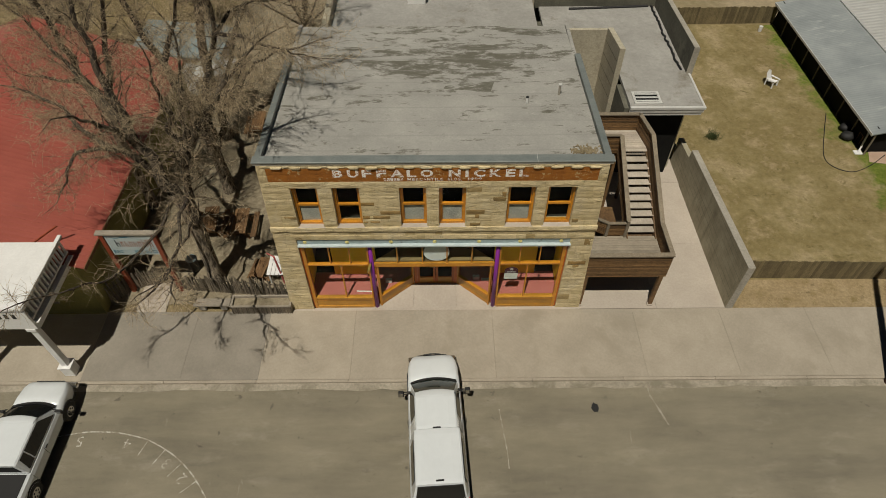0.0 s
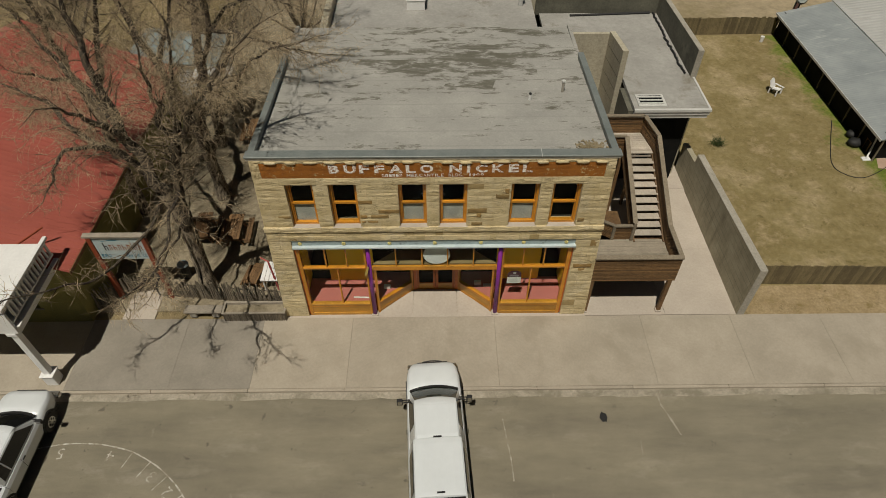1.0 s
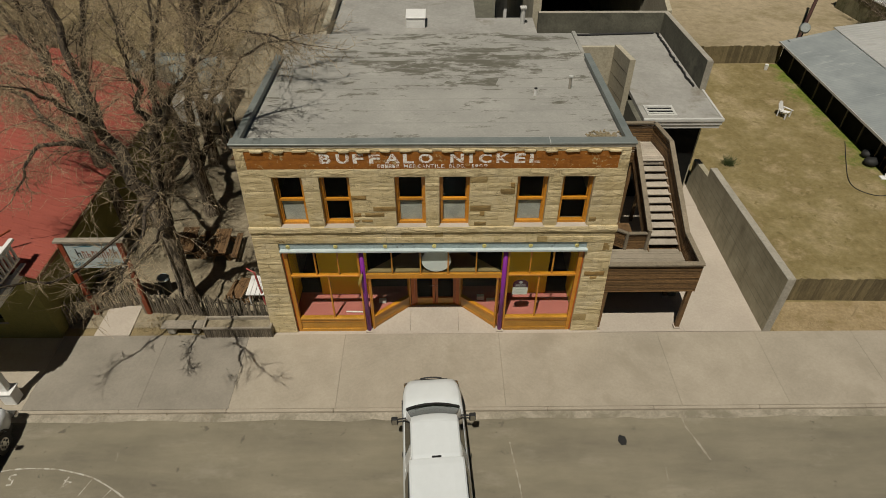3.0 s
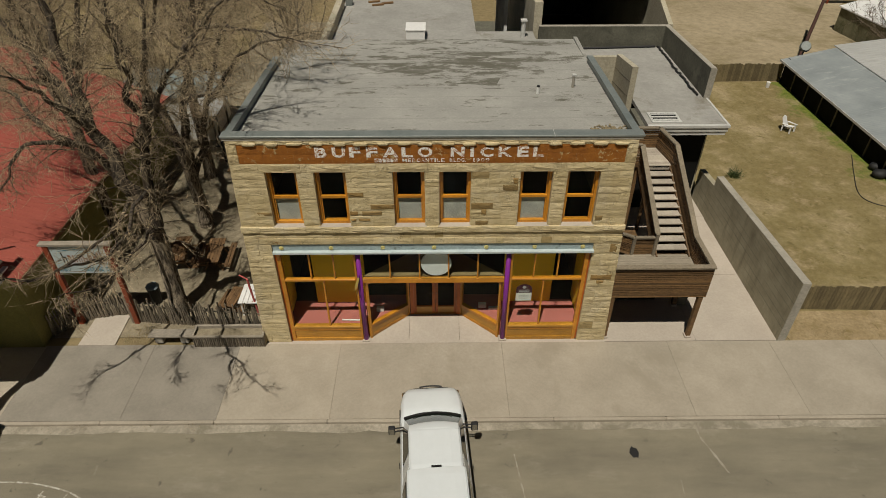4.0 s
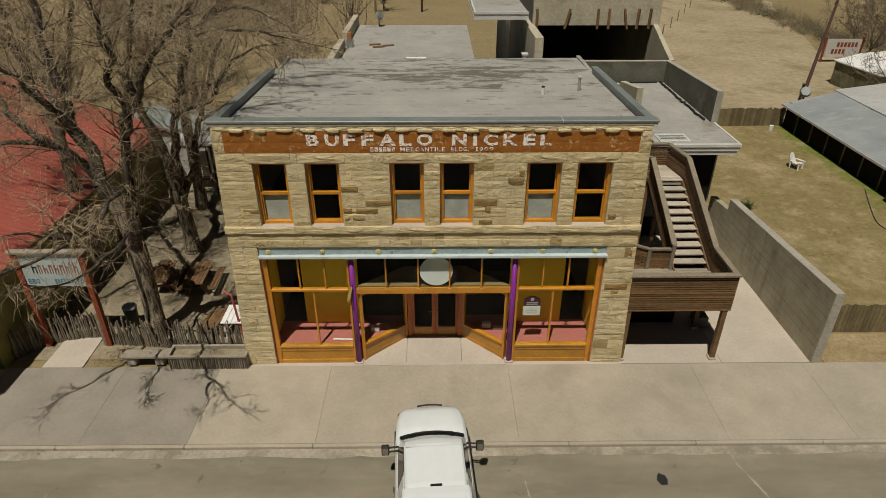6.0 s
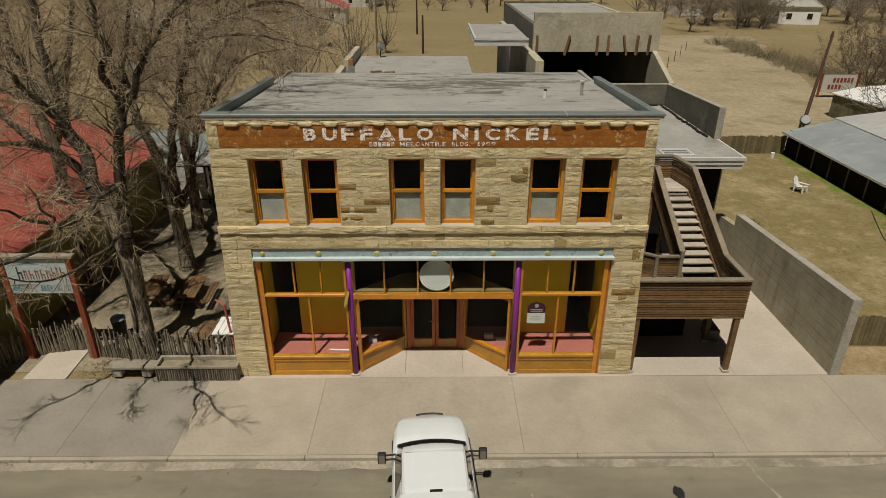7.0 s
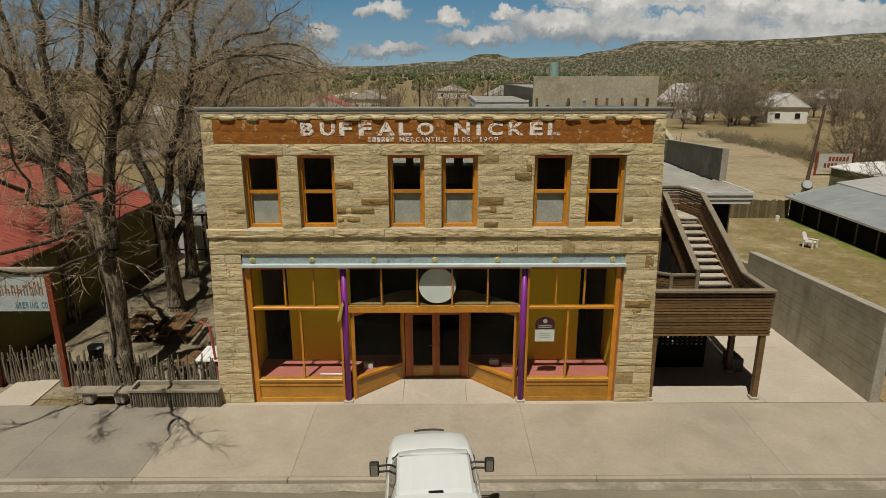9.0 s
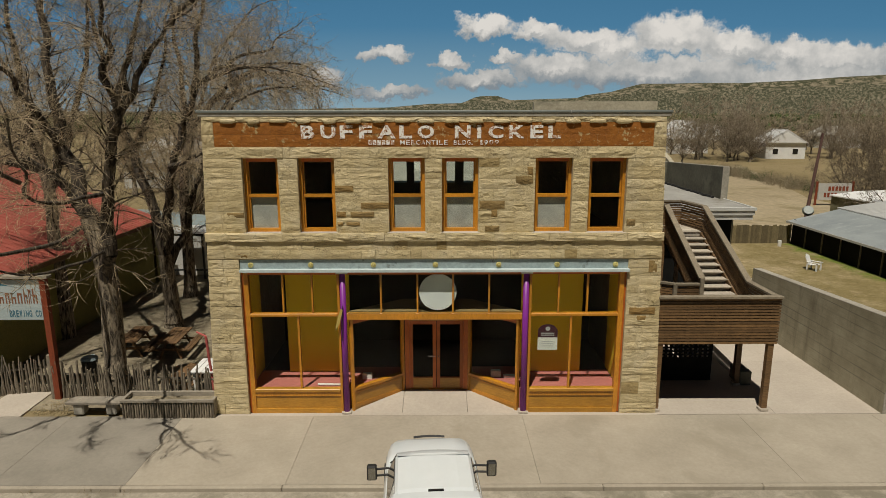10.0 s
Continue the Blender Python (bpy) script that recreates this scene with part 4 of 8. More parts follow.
# sill course, lintels, sign band, top course and its knobs
x = left_edge(5.5) - 0.03
while x < 6.4:
    x2 = min(x + rng.uniform(1.2, 2.3), right_edge(5.5) + 0.03)
    if right_edge(5.5) - x2 < 0.6:
        x2 = right_edge(5.5) + 0.03
    stone(x, x2, 5.45, 5.70, 0.07, gap=0.004, y=-0.05, meshes=PLAIN_ROCKS)
    x = x2
x = left_edge(8)
for a, b in WINDOWS + [(99, 99)]:
    lo = a - rng.uniform(0.1, 0.2) if a < 99 else right_edge(8)
    while x < lo - 0.02:
        x2 = lo if x + 0.9 > lo - 0.25 else x + rng.uniform(0.6, 0.9)
        stone(x, x2, 7.84, 8.16, 0.04, meshes=PLAIN_ROCKS)
        x = x2
    if a < 99:
        hi = b + rng.uniform(0.1, 0.2)
        stone(lo, hi, 7.84, 8.16, 0.06, meshes=PLAIN_ROCKS)
        x = hi
for z0, z1 in ((8.16, 8.50), (8.50, 8.84)):
    stone(left_edge(z0), -6.40, z0, z1, 0.06)
    stone(5.96, right_edge(z0), z0, z1, 0.06)
    x = -6.40
    while x < 5.95:
        x2 = 5.96 if x + 1.3 > 5.6 else x + rng.uniform(0.7, 1.3)
        stone(x, x2, z0, z1, 0.025, meshes=RED_ROCKS, gap=0.002)
        x = x2
x = left_edge(8.9)
while x < 6.25:
    x2 = right_edge(8.9) if x + 1.2 > 5.9 else x + rng.uniform(0.7, 1.2)
    stone(x, x2, 8.84, 9.0, 0.05, meshes=PLAIN_ROCKS)
    x = x2


def knob_mesh(seed):
    """A rounded, weathered stone end: a box swollen and rubbed off at its corners."""
    r = random.Random(seed)
    bm = bmesh.new()
    bmesh.ops.create_cube(bm, size=1.0)
    bmesh.ops.subdivide_edges(bm, edges=bm.edges[:], cuts=3, use_grid_fill=True)
    for v in bm.verts:
        c = v.co * 2
        k = (abs(c.x) ** 4 + abs(c.y) ** 4 + abs(c.z) ** 4) ** 0.25
        q = c / max(k, 1e-6) * max(abs(c.x), abs(c.y), abs(c.z)) * 0.5
        v.co = q * (1 + 0.22 * noise.noise(q * 3.1 + Vector((seed * 3.7, 0, 0)))) + Vector((0.06 * r.uniform(-1, 1), 0, 0.05 * r.uniform(-1, 1)))
    return mesh_of("knob", bm, M["stone_plain"])


KNOBS = [knob_mesh(s) for s in range(7)]
x = -5.98
while x < 6.0:
    ob = part("knob", KNOBS[rng.randrange(7)], None, front_wall, smooth=True)
    ob.matrix_parent_inverse = Matrix.Identity(4)
    ob.location = (x, -0.012, 8.865 + rng.uniform(-0.012, 0.012))
    ob.scale = (0.42 * rng.uniform(0.85, 1.15), 0.13 * rng.uniform(0.8, 1.2), 0.12 * rng.uniform(0.85, 1.15))
    x += 0.69 + rng.uniform(-0.05, 0.05)

# painted lettering
sign = thing("painted_sign", (-0.3, -0.05, 8.2), "worn white block lettering painted on the red stone band", "sign")


def lettered(words, x0, x1, z0, z1, y, parent, material, bold=0.0, name="lettering"):
    me = text_mesh(words, 1.0, material, Matrix.Identity(4), 0.002, 1.0, bold)
    co = [v.co for v in me.vertices]
    a, b = min(c.x for c in co), max(c.x for c in co)
    c, d = min(p.y for p in co), max(p.y for p in co)
    sx, sz = (x1 - x0) / (b - a), (z1 - z0) / (d - c)
    me.transform(Matrix.Translation((x0, y, z0)) @ Euler((radians(90), 0, 0)).to_matrix().to_4x4() @ Matrix.Diagonal((sx, sz, 1, 1)) @ Matrix.Translation((-a, -c, 0)))
    return part(name, me, material, parent)


for ch, a, b in zip("BUFFALONICKEL", (-3.95, -3.40, -2.86, -2.32, -1.80, -1.20, -0.68, 0.36, 0.98, 1.30, 1.88, 2.48, 2.98), (-3.57, -2.98, -2.50, -1.96, -1.30, -0.84, -0.22, 0.80, 1.10, 1.72, 2.32, 2.84, 3.34)):
    lettered(ch, a, b, 8.39, 8.75, -0.024, sign, M["letter"], 0.035, "letter")
for k in range(6):
    part("painted_bar", bbox(-2.07 + k * 0.127, -1.975 + k * 0.127, -0.025, -0.021, 8.215, 8.345), M["letter"], sign)
for words, x0, x1 in (("MERCANTILE", -1.18, 0.17), ("BLDG", 0.33, 0.80), ("1909", 1.08, 1.60)):
    wide = {"I": 0.35, "M": 1.25, "1": 0.5}
    unit = (x1 - x0) / (sum(wide.get(ch, 1.0) for ch in words) + 0.28 * (len(words) - 1))
    for ch in words:
        x = x0 + wide.get(ch, 1.0) * unit
        lettered(ch, x0, x, 8.215, 8.345, -0.024, sign, M["letter"], 0.012, "letter")
        x0 = x + 0.28 * unit
part("full_stop", bbox(0.83, 0.86, -0.025, -0.021, 8.215, 8.24), M["letter"], sign)


# upstairs windows
def sash_window(x0, x1, blind):
    y = 0.20
    lab = "orange-stained sash window with a white blind in its lower half" if blind else "orange-stained sash window, dark inside"
    bm = bmesh.new()
    fw = 0.085
    for a, b, c, d in ((x0, x0 + fw, WZ0, WZ1), (x1 - fw, x1, WZ0, WZ1), (x0 + fw, x1 - fw, WZ0, WZ0 + 0.10)):
        box(bm, a, b, y - 0.03, y + 0.16, c, d)
    win = part("window", bm, M["orange_wood"], building, lab)
    # head is coloured redder for the lintel's shadow on it
    part("head", bbox(x0 + fw, x1 - fw, y - 0.03, y + 0.16, WZ1 - 0.11, WZ1), M["red_shade_wood"], win)
    part("meeting_rail", bbox(x0 + fw, x1 - fw, y + 0.0, y + 0.1, 6.71, 6.80), M["orange_wood"], win)
    for c, d, yy in ((WZ0 + 0.10, 6.71, y + 0.05), (6.80, WZ1 - 0.11, y + 0.08)):
        for a, b, e, f in ((x0 + fw, x0 + fw + 0.045, c, d), (x1 - fw - 0.045, x1 - fw, c, d)):
            part("sash_stile", bbox(a, b, yy - 0.02, yy + 0.025, e, f), M["orange_wood"], win)
        pane = part("pane", bbox(x0 + fw + 0.045, x1 - fw - 0.045, yy, yy + 0.006, c, d), M["glass"], win)
        pane.visible_shadow = False
    if blind:
        part("blind", bbox(x0 + fw + 0.045, x1 - fw - 0.045, y + 0.10, y + 0.106, WZ0 + 0.10, 6.73), M["blind"], win)
    part("sill", bbox(x0 - 0.06, x1 + 0.06, -0.07, 0.2, WZ0 - 0.045, WZ0 + 0.004, bevel=0.01), M["slab_pale"], win, "pale stone sill")


for (a, b), bl in zip(WINDOWS, (1, 0, 1, 1, 1, 0)):
    sash_window(a, b, bl)

# rooms behind the windows; near-black plaster puts their darkness into the colour
inner = thing("interior_walls", (0, 5, 0), "plain dim rooms inside the stone building", "interior", kind="structure")
part("upper_floor", bbox(-6.3, -2.3, 0.5, 10.3, 5.0, 5.25), M["room_shade"], inner)
part("upper_floor", bbox(-2.3, 1.8, 0.5, 10.3, 5.0, 5.25), M["room_shade"], inner)
part("upper_floor", bbox(1.8, 5.9, 0.5, 10.3, 5.0, 5.25), M["room_shade"], inner)
part("upper_ceiling", bbox(-6.3, -2.3, 0.5, 10.3, 8.0, 8.15), M["room_shade"], inner)
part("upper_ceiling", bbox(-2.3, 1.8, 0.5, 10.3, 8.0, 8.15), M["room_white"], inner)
part("upper_ceiling", bbox(1.8, 5.9, 0.5, 10.3, 8.0, 8.15), M["room_shade"], inner)
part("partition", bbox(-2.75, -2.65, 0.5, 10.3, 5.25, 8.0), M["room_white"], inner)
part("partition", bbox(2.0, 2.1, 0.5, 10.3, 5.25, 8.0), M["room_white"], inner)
part("ground_floor", bbox(-6.3, 5.9, 1.56, 10.3, -0.2, 0.16), M["room_shade"], inner)
part("shop_back", bbox(-6.3, 5.9, 6.0, 6.1, 0.02, 5.0), M["room_shade"], inner)

# ---- shopfront ----
beam = part("steel_beam", bbox(-5.93, 5.50, 0.025, 0.42, 4.62, 4.90), M["beam_blue"], building, "weathered blue steel beam with cream rosettes")
part("beam_flange", bbox(-5.93, 5.50, -0.12, 0.42, 4.53, 4.62, bevel=0.008), M["beam_pale"], beam)
for x in (-5.62, -3.86, -2.02, -0.20, 1.66, 3.38, 5.10):
    bm = bmesh.new()
    tube(bm, (x, 0.025, 4.73), (x, -0.005, 4.73), 0.085, 0.075, 12)
    for k in range(8):
        a = k * math.pi / 4
        tube(bm, (x + 0.055 * math.cos(a), -0.005, 4.73 + 0.055 * math.sin(a)), (x + 0.055 * math.cos(a), -0.025, 4.73 + 0.055 * math.sin(a)), 0.02, 0.012, 6)
    tube(bm, (x, -0.005, 4.73), (x, -0.035, 4.73), 0.03, 0.02, 8)
    part("rosette", bm, M["rosette"], beam)
for x in (-2.96, 2.50):
    col = part("column", rod((x, 0.10, 0.06), (x, 0.10, 4.48), 0.095, 0.085, 14), M["purple"], building, "slim purple-painted iron column")
    for p in col.data.polygons:
        p.use_smooth = True
    part("column_base", bbox(x - 0.15, x + 0.15, -0.05, 0.25, 0.0, 0.06, bevel=0.01), M["slab_pale"], col)
    part("column_cap", bbox(x - 0.17, x + 0.17, -0.06, 0.26, 4.47, 4.53, bevel=0.01), M["fascia"], col)


def display_bay(x0, x1, mull_low, mulls_high, flip):
    """A display window with three lights above a transom bar and two large ones below."""
    y = 0.12
    post_out = (x0 + 0.07, x0 + 0.20) if not flip else (x1 - 0.20, x1 - 0.07)
    post_in = (x1 - 0.07, x1) if not flip else (x0, x0 + 0.07)
    win = part("display_window", bbox(*post_out, y - 0.06, y + 0.12, 0.0, 4.53), M["orange_wood"], building, "tall varnished pine display window over a panelled stall riser")
    edge = (x0, x0 + 0.07) if not flip else (x1 - 0.07, x1)
    part("casing", bbox(*edge, y - 0.02, y + 0.12, 0.0, 4.53), M["red_shade_wood"], win)
    part("jamb", bbox(*post_in, y - 0.06, y + 0.12, 0.0, 4.53), M["orange_wood"], win)
    a, b = (post_out[1], post_in[0]) if not flip else (post_in[1], post_out[0])
    # head rail's red puts the beam's shadow into the wood colour
    part("head_rail", bbox(a, b, y - 0.04, y + 0.1, 4.42, 4.53), M["red_shade_wood"], win)
    part("transom_bar", bbox(a, b, y - 0.07, y + 0.1, 3.13, 3.22, bevel=0.01), M["orange_wood"], win)
    part("sill_rail", bbox(a, b, y - 0.09, y + 0.12, 0.70, 0.80, bevel=0.012), M["pine_panel"], win)
    part("stall_riser", bbox(a, b, y - 0.02, y + 0.06, 0.15, 0.70), M["pine_panel"], win, "varnished pine panel")
    part("riser_rail", bbox(a, b, y - 0.05, y - 0.021, 0.56, 0.70), M["orange_wood"], win)
    part("plinth", bbox(a, b, y - 0.06, y + 0.06, 0.0, 0.15), M["pine_panel"], win)
    for x in mulls_high:
        part("mullion", bbox(x - 0.024, x + 0.024, y - 0.03, y + 0.07, 3.22, 4.42), M["orange_wood"], win)
    part("mullion", bbox(mull_low - 0.03, mull_low + 0.03, y - 0.03, y + 0.07, 0.80, 3.13), M["orange_wood"], win)
    xs = [a, *mulls_high, b]
    for p, q in zip(xs, xs[1:]):
        g = part("pane", bbox(p, q, y + 0.02, y + 0.026, 3.22, 4.42), M["glass"], win)
        g.visible_shadow = False
    for p, q in ((a, mull_low), (mull_low, b)):
        g = part("pane", bbox(p, q, y + 0.02, y + 0.026, 0.80, 3.13), M["glass"], win)
        g.visible_shadow = False


display_bay(-5.95, -3.06, -4.33, (-4.75, -3.88), False)
display_bay(2.60, 5.47, 3.88, (3.48, 4.34), True)
for x0, x1, yx0, yx1 in ((-5.94, -2.95, -5.03, -3.0), (2.50, 5.46, 2.56, 4.54)):
    part("display_floor", bbox(x0, x1, 0.24, 1.62, 0.02, 0.74), M["pink_floor"], inner, "rose-pink carpeted display floor")
    part("display_back", bbox(yx0, yx1, 1.52, 1.62, 0.745, 4.6), M["yellow_wall"], inner, "ochre-yellow back panel of the display window")
part("display_side", bbox(-5.99, -5.96, 0.5, 1.9, 0.74, 4.6), M["yellow_wall"], inner)
part("display_side", bbox(5.48, 5.51, 0.5, 1.9, 0.74, 4.6), M["yellow_wall"], inner)
part("shop_ceiling", bbox(-6.3, 5.9, 1.66, 10.3, 4.6, 4.7), M["room_shade"], inner)
# ceiling strip made white as a reflector for the ochre back panels
part("bounce_ceiling", bbox(-6.3, 5.9, 0.5, 1.66, 4.6, 4.7), M["room_white"], inner, "white plaster ceiling of the display windows")

# recessed entry
entry = thing("shop_entry", (-0.2, 0.9, 0), "recessed shop entry with angled display windows", "shop entry", kind="structure")
RAMP = [(-0.115, -0.1), (1.5, -0.1), (1.5, 0.168), (0.08, 0.012), (-0.115, 0.006)]     # rises to the door
for a, b in ((-2.86, -1.25), (-1.24, 0.78), (0.79, 2.40)):
    part("entry_floor", prism(RAMP, a, b, "x"), M["slab_pale"], entry, "pale concrete entry floor, rising to the door")
part("entry_soffit", prism([(-2.86, 0.24), (2.40, 0.24), (0.88, 1.52), (-1.27, 1.52)], 3.06, 3.24, "z"), M["soffit"], entry)
tr = part("transom", bbox(-2.86, 2.40, 0.06, 0.20, 3.02, 3.22, bevel=0.01), M["orange_wood"], entry, "row of transom lights over the entry")
# redder than the mullions: shade below the beam, as colour
part("head_rail", bbox(-2.86, 2.40, 0.08, 0.20, 4.42, 4.53), M["red_shade_wood"], tr)
xs = [-2.86, -1.83, -0.74, 0.32, 1.40, 2.40]
for x in xs[1:-1]:
    part("mullion", bbox(x - 0.024, x + 0.024, 0.09, 0.19, 3.22, 4.42), M["orange_wood"], tr)
for p, q in zip(xs, xs[1:]):
    g = part("pane", bbox(p, q, 0.14, 0.146, 3.22, 4.42), M["glass"], tr)
    g.visible_shadow = False
    part("bead", bbox(p + 0.04, q - 0.04, 0.06, 0.12, 3.22, 3.25), M["pine_panel"], tr)
disc_sign = thing("round_sign", (-0.19, 0.24, 3.4), "blank pale round sign hung behind the transom glass", "sign")
part("disc", rod((-0.13, 0.17, 3.85), (-0.13, 0.21, 3.85), 0.56, n=40), M["disc"], disc_sign)


def angled_window(xa, ya, xb, yb):
    """A display window that slants from the column back to the door."""
    a, b = Vector((xa, ya, 0)), Vector((xb, yb, 0))
    d = (b - a)
    L = d.length
    m = Matrix.Translation(a) @ Matrix.Rotation(math.atan2(d.y, d.x), 4, "Z")

    def bx(*q):
        return bbox(*q, m=m)
    bm = bmesh.new()
    box(bm, 0, 0.08, -0.06, 0.06, 0, 3.04, m)
    box(bm, L - 0.08, L, -0.06, 0.06, 0, 3.04, m)
    win = part("angled_window", bm, M["orange_wood"], entry, "slanted pine-framed display window beside the door")
    part("sill_rail", bx(0.08, L - 0.08, -0.08, 0.08, 0.68, 0.77), M["orange_wood"], win)
    part("stall_riser", bx(0.08, L - 0.08, -0.03, 0.03, 0.0, 0.68), M["pine_panel"], win)
    for q in ((0.09, L - 0.09, -0.045, 0.045, 0.58, 0.64), (0.09, L - 0.09, -0.045, 0.045, 0.12, 0.24)):
        part("riser_rail", bx(*q), M["orange_wood"], win)
    # shade under the soffit is coloured in with the redder wood
    part("head_rail", bx(0.08, L - 0.08, -0.05, 0.05, 2.85, 3.04), M["red_shade_wood"], win)
    g = part("pane", bx(0.08, L - 0.08, -0.003, 0.003, 0.77, 2.85), M["glass"], win)
    g.visible_shadow = False


angled_window(-2.80, 0.18, -1.27, 1.41)
angled_window(2.34, 0.18, 0.87, 1.41)
part("display_floor", prism([(-2.94, 0.3), (-2.78, 0.3), (-1.33, 1.47), (-1.33, 2.0), (-2.94, 2.0)], 0.02, 0.70, "z"), M["pink_floor"], entry, "rose-pink carpeted display floor")
part("display_floor", prism([(2.49, 0.3), (2.32, 0.3), (0.93, 1.47), (0.93, 2.0), (2.49, 2.0)], 0.02, 0.70, "z"), M["pink_floor"], entry, "rose-pink carpeted display floor")

doors = thing("double_door", (-0.2, 1.45, 0.165), "varnished wood double door with glass lights, closed", "door", kind="structure")
bm = bmesh.new()
for a, b, c, d in ((-1.21, -1.07, 0.16, 3.05), (0.69, 0.83, 0.16, 3.05)):
    box(bm, a, b, 1.38, 1.54, c, d)
part("door_frame", bm, M["red_shade_wood"], doors)
part("door_head", bbox(-1.07, 0.69, 1.38, 1.54, 2.54, 3.05), M["orange_wood"], doors)
part("threshold", bbox(-1.07, 0.69, 1.40, 1.52, 0.15, 0.178, bevel=0.006), M["pine_panel"], doors)
for x0, x1 in ((-1.066, -0.20), (-0.18, 0.686)):
    bm = bmesh.new()
    for a, b, c, d in ((x0, x0 + 0.11, 0.18, 2.53), (x1 - 0.11, x1, 0.18, 2.53), (x0 + 0.11, x1 - 0.11, 0.18, 0.57), (x0 + 0.11, x1 - 0.11, 2.40, 2.53)):
        box(bm, a, b, 1.44, 1.49, c, d)
    leaf = part("door_leaf", bm, M["red_shade_wood"], doors)
    part("kick_panel", bbox(x0 + 0.11, x1 - 0.11, 1.42, 1.439, 0.20, 0.55, bevel=0.006), M["pine_panel"], leaf)
    g = part("pane", bbox(x0 + 0.11, x1 - 0.11, 1.46, 1.466, 0.57, 2.40), M["glass"], leaf)
    g.visible_shadow = False
part("door_handle", rod((-0.46, 1.40, 1.32), (-0.23, 1.40, 1.32), 0.02), M["chrome"], doors, "steel lever handle")
part("door_handle", rod((-0.14, 1.40, 1.32), (-0.10, 1.40, 1.32), 0.03), M["chrome"], doors, "steel door knob")

# card on the display window
card = thing("window_card", (3.2, 0.13, 2.2), "maroon arched notice with a white panel, taped inside the glass", "notice")
pts = [(2.90, 2.42), (3.50, 2.42)] + [(3.20 + 0.30 * math.cos(radians(a)), 2.62 + 0.22 * math.sin(radians(a))) for a in range(0, 181, 15)]
part("arch_panel", prism(pts, 0.150, 0.156, "y"), M["maroon"], card)
part("white_panel", bbox(2.90, 3.50, 0.150, 0.156, 2.02, 2.42), M["paper"], card)
for k in range(3):
    part("print_line", bbox(3.02, 3.38, 0.146, 0.1495, 2.14 + k * 0.07, 2.16 + k * 0.07), M["grey_ink"], card)
for k in range(2):
    part("print_line", bbox(3.0, 3.40, 0.146, 0.1495, 2.48 + k * 0.06, 2.51 + k * 0.06), M["grey_ink"], card)
part("emblem", rod((3.20, 0.146, 2.70), (3.20, 0.1495, 2.70), 0.07, n=14), M["grey_ink"], card)
pennant = thing("pennant", (-2.95, -0.05, 2.6), "faded yellow pennant hung on the purple column", "flag")
bm = prism([(-3.02, 3.42), (-2.96, 3.36), (-3.06, 2.95), (-3.20, 2.72), (-3.14, 3.05)], -0.06, -0.052, "y")
part("cloth", bm, M["flag"], pennant)
part("flag_pole", rod((-2.97, -0.03, 3.5), (-3.0, -0.05, 2.4), 0.012), M["dark_metal"], pennant)
# small goods in the entry displays
for x, y, w, h, c in ((-2.42, 1.05, 0.30, 0.18, "paper"), (1.74, 1.22, 0.32, 0.20, "paper"), (2.22, 1.12, 0.46, 0.08, "paper")):
    bx_ = thing("display_box", (x, y, 0.70), "small white box on the display floor", "box", "boxes in the shop display")
    part("body", bbox(x - w / 2, x + w / 2, y - 0.08, y + 0.08, 0.70, 0.70 + h, bevel=0.01), M[c], bx_)
tubei = thing("paper_roll", (-3.6, 0.5, 0.75), "white roll of paper lying on the display floor", "roll")
part("roll", rod((-3.9, 0.45, 0.775), (-3.15, 0.42, 0.775), 0.035), M["paper"], tubei)


# ---- timber deck and stair beside the building ----
deck = thing("timber_deck", (8.4, 1.0, 0), "dark slatted timber deck on posts, leading to an outside stair", "deck")
DZ = 2.72
for i in range(13):
    y0 = 0.16 + i * 0.148
    part("deck_board", bbox(6.52, 10.06, y0, y0 + 0.138, DZ - 0.04, DZ), M["deck_floor"], deck)
for y in (0.2, 1.1, 2.0):
    part("joist", bbox(6.5, 10.1, y, y + 0.06, DZ - 0.28, DZ - 0.045), M["deck_wood"], deck)
for x, y in ((6.62, 0.16), (10.0, 0.16), (6.62, 2.0), (10.0, 2.0)):
    post = part("post", bbox(x - 0.085, x + 0.085, y - 0.085, y + 0.085, 0.1, DZ - 0.05), M["deck_wood"], deck)
    part("post_foot", bbox(x - 0.13, x + 0.13, y - 0.13, y + 0.13, 0.0, 0.10, bevel=0.015), M["slab_pale"], post)


def slat_panel(parent, a, b, lo_a, hi_a, lo_b, hi_b, n, cap=0.17, thick=0.035):
    """A rail of horizontal or sloping slats between two plan points, with a flat cap on top."""
    a, b = Vector((*a, 0)), Vector((*b, 0))
    pitch_a, pitch_b = (hi_a - lo_a) / n, (hi_b - lo_b) / n
    for i in range(n):
        za, zb = lo_a + (i + 0.5) * pitch_a, lo_b + (i + 0.5) * pitch_b
        part("slat", beam_between(a + Vector((0, 0, za)), b + Vector((0, 0, zb)), thick, pitch_a * 0.72), M["deck_wood"], parent)
    part("rail_cap", beam_between(a + Vector((0, 0, hi_a + 0.03)), b + Vector((0, 0, hi_b + 0.03)), cap, 0.06), M["rail_cap"], parent)


front_rail = thing("front_rail", (8.3, 0.08, 2.2), "front railing of dark horizontal timber slats with a grey cap", "railing")
slat_panel(front_rail, (6.44, 0.06), (10.16, 0.06), 2.22, 3.68, 2.22, 3.68, 16, 0.22)
# added black sheet stands in for the shade between the slats
part("gap_shade_sheet", bbox(6.5, 10.05, 0.165, 0.175, 2.25, 3.64), M["shed_and_shade_black"], front_rail)
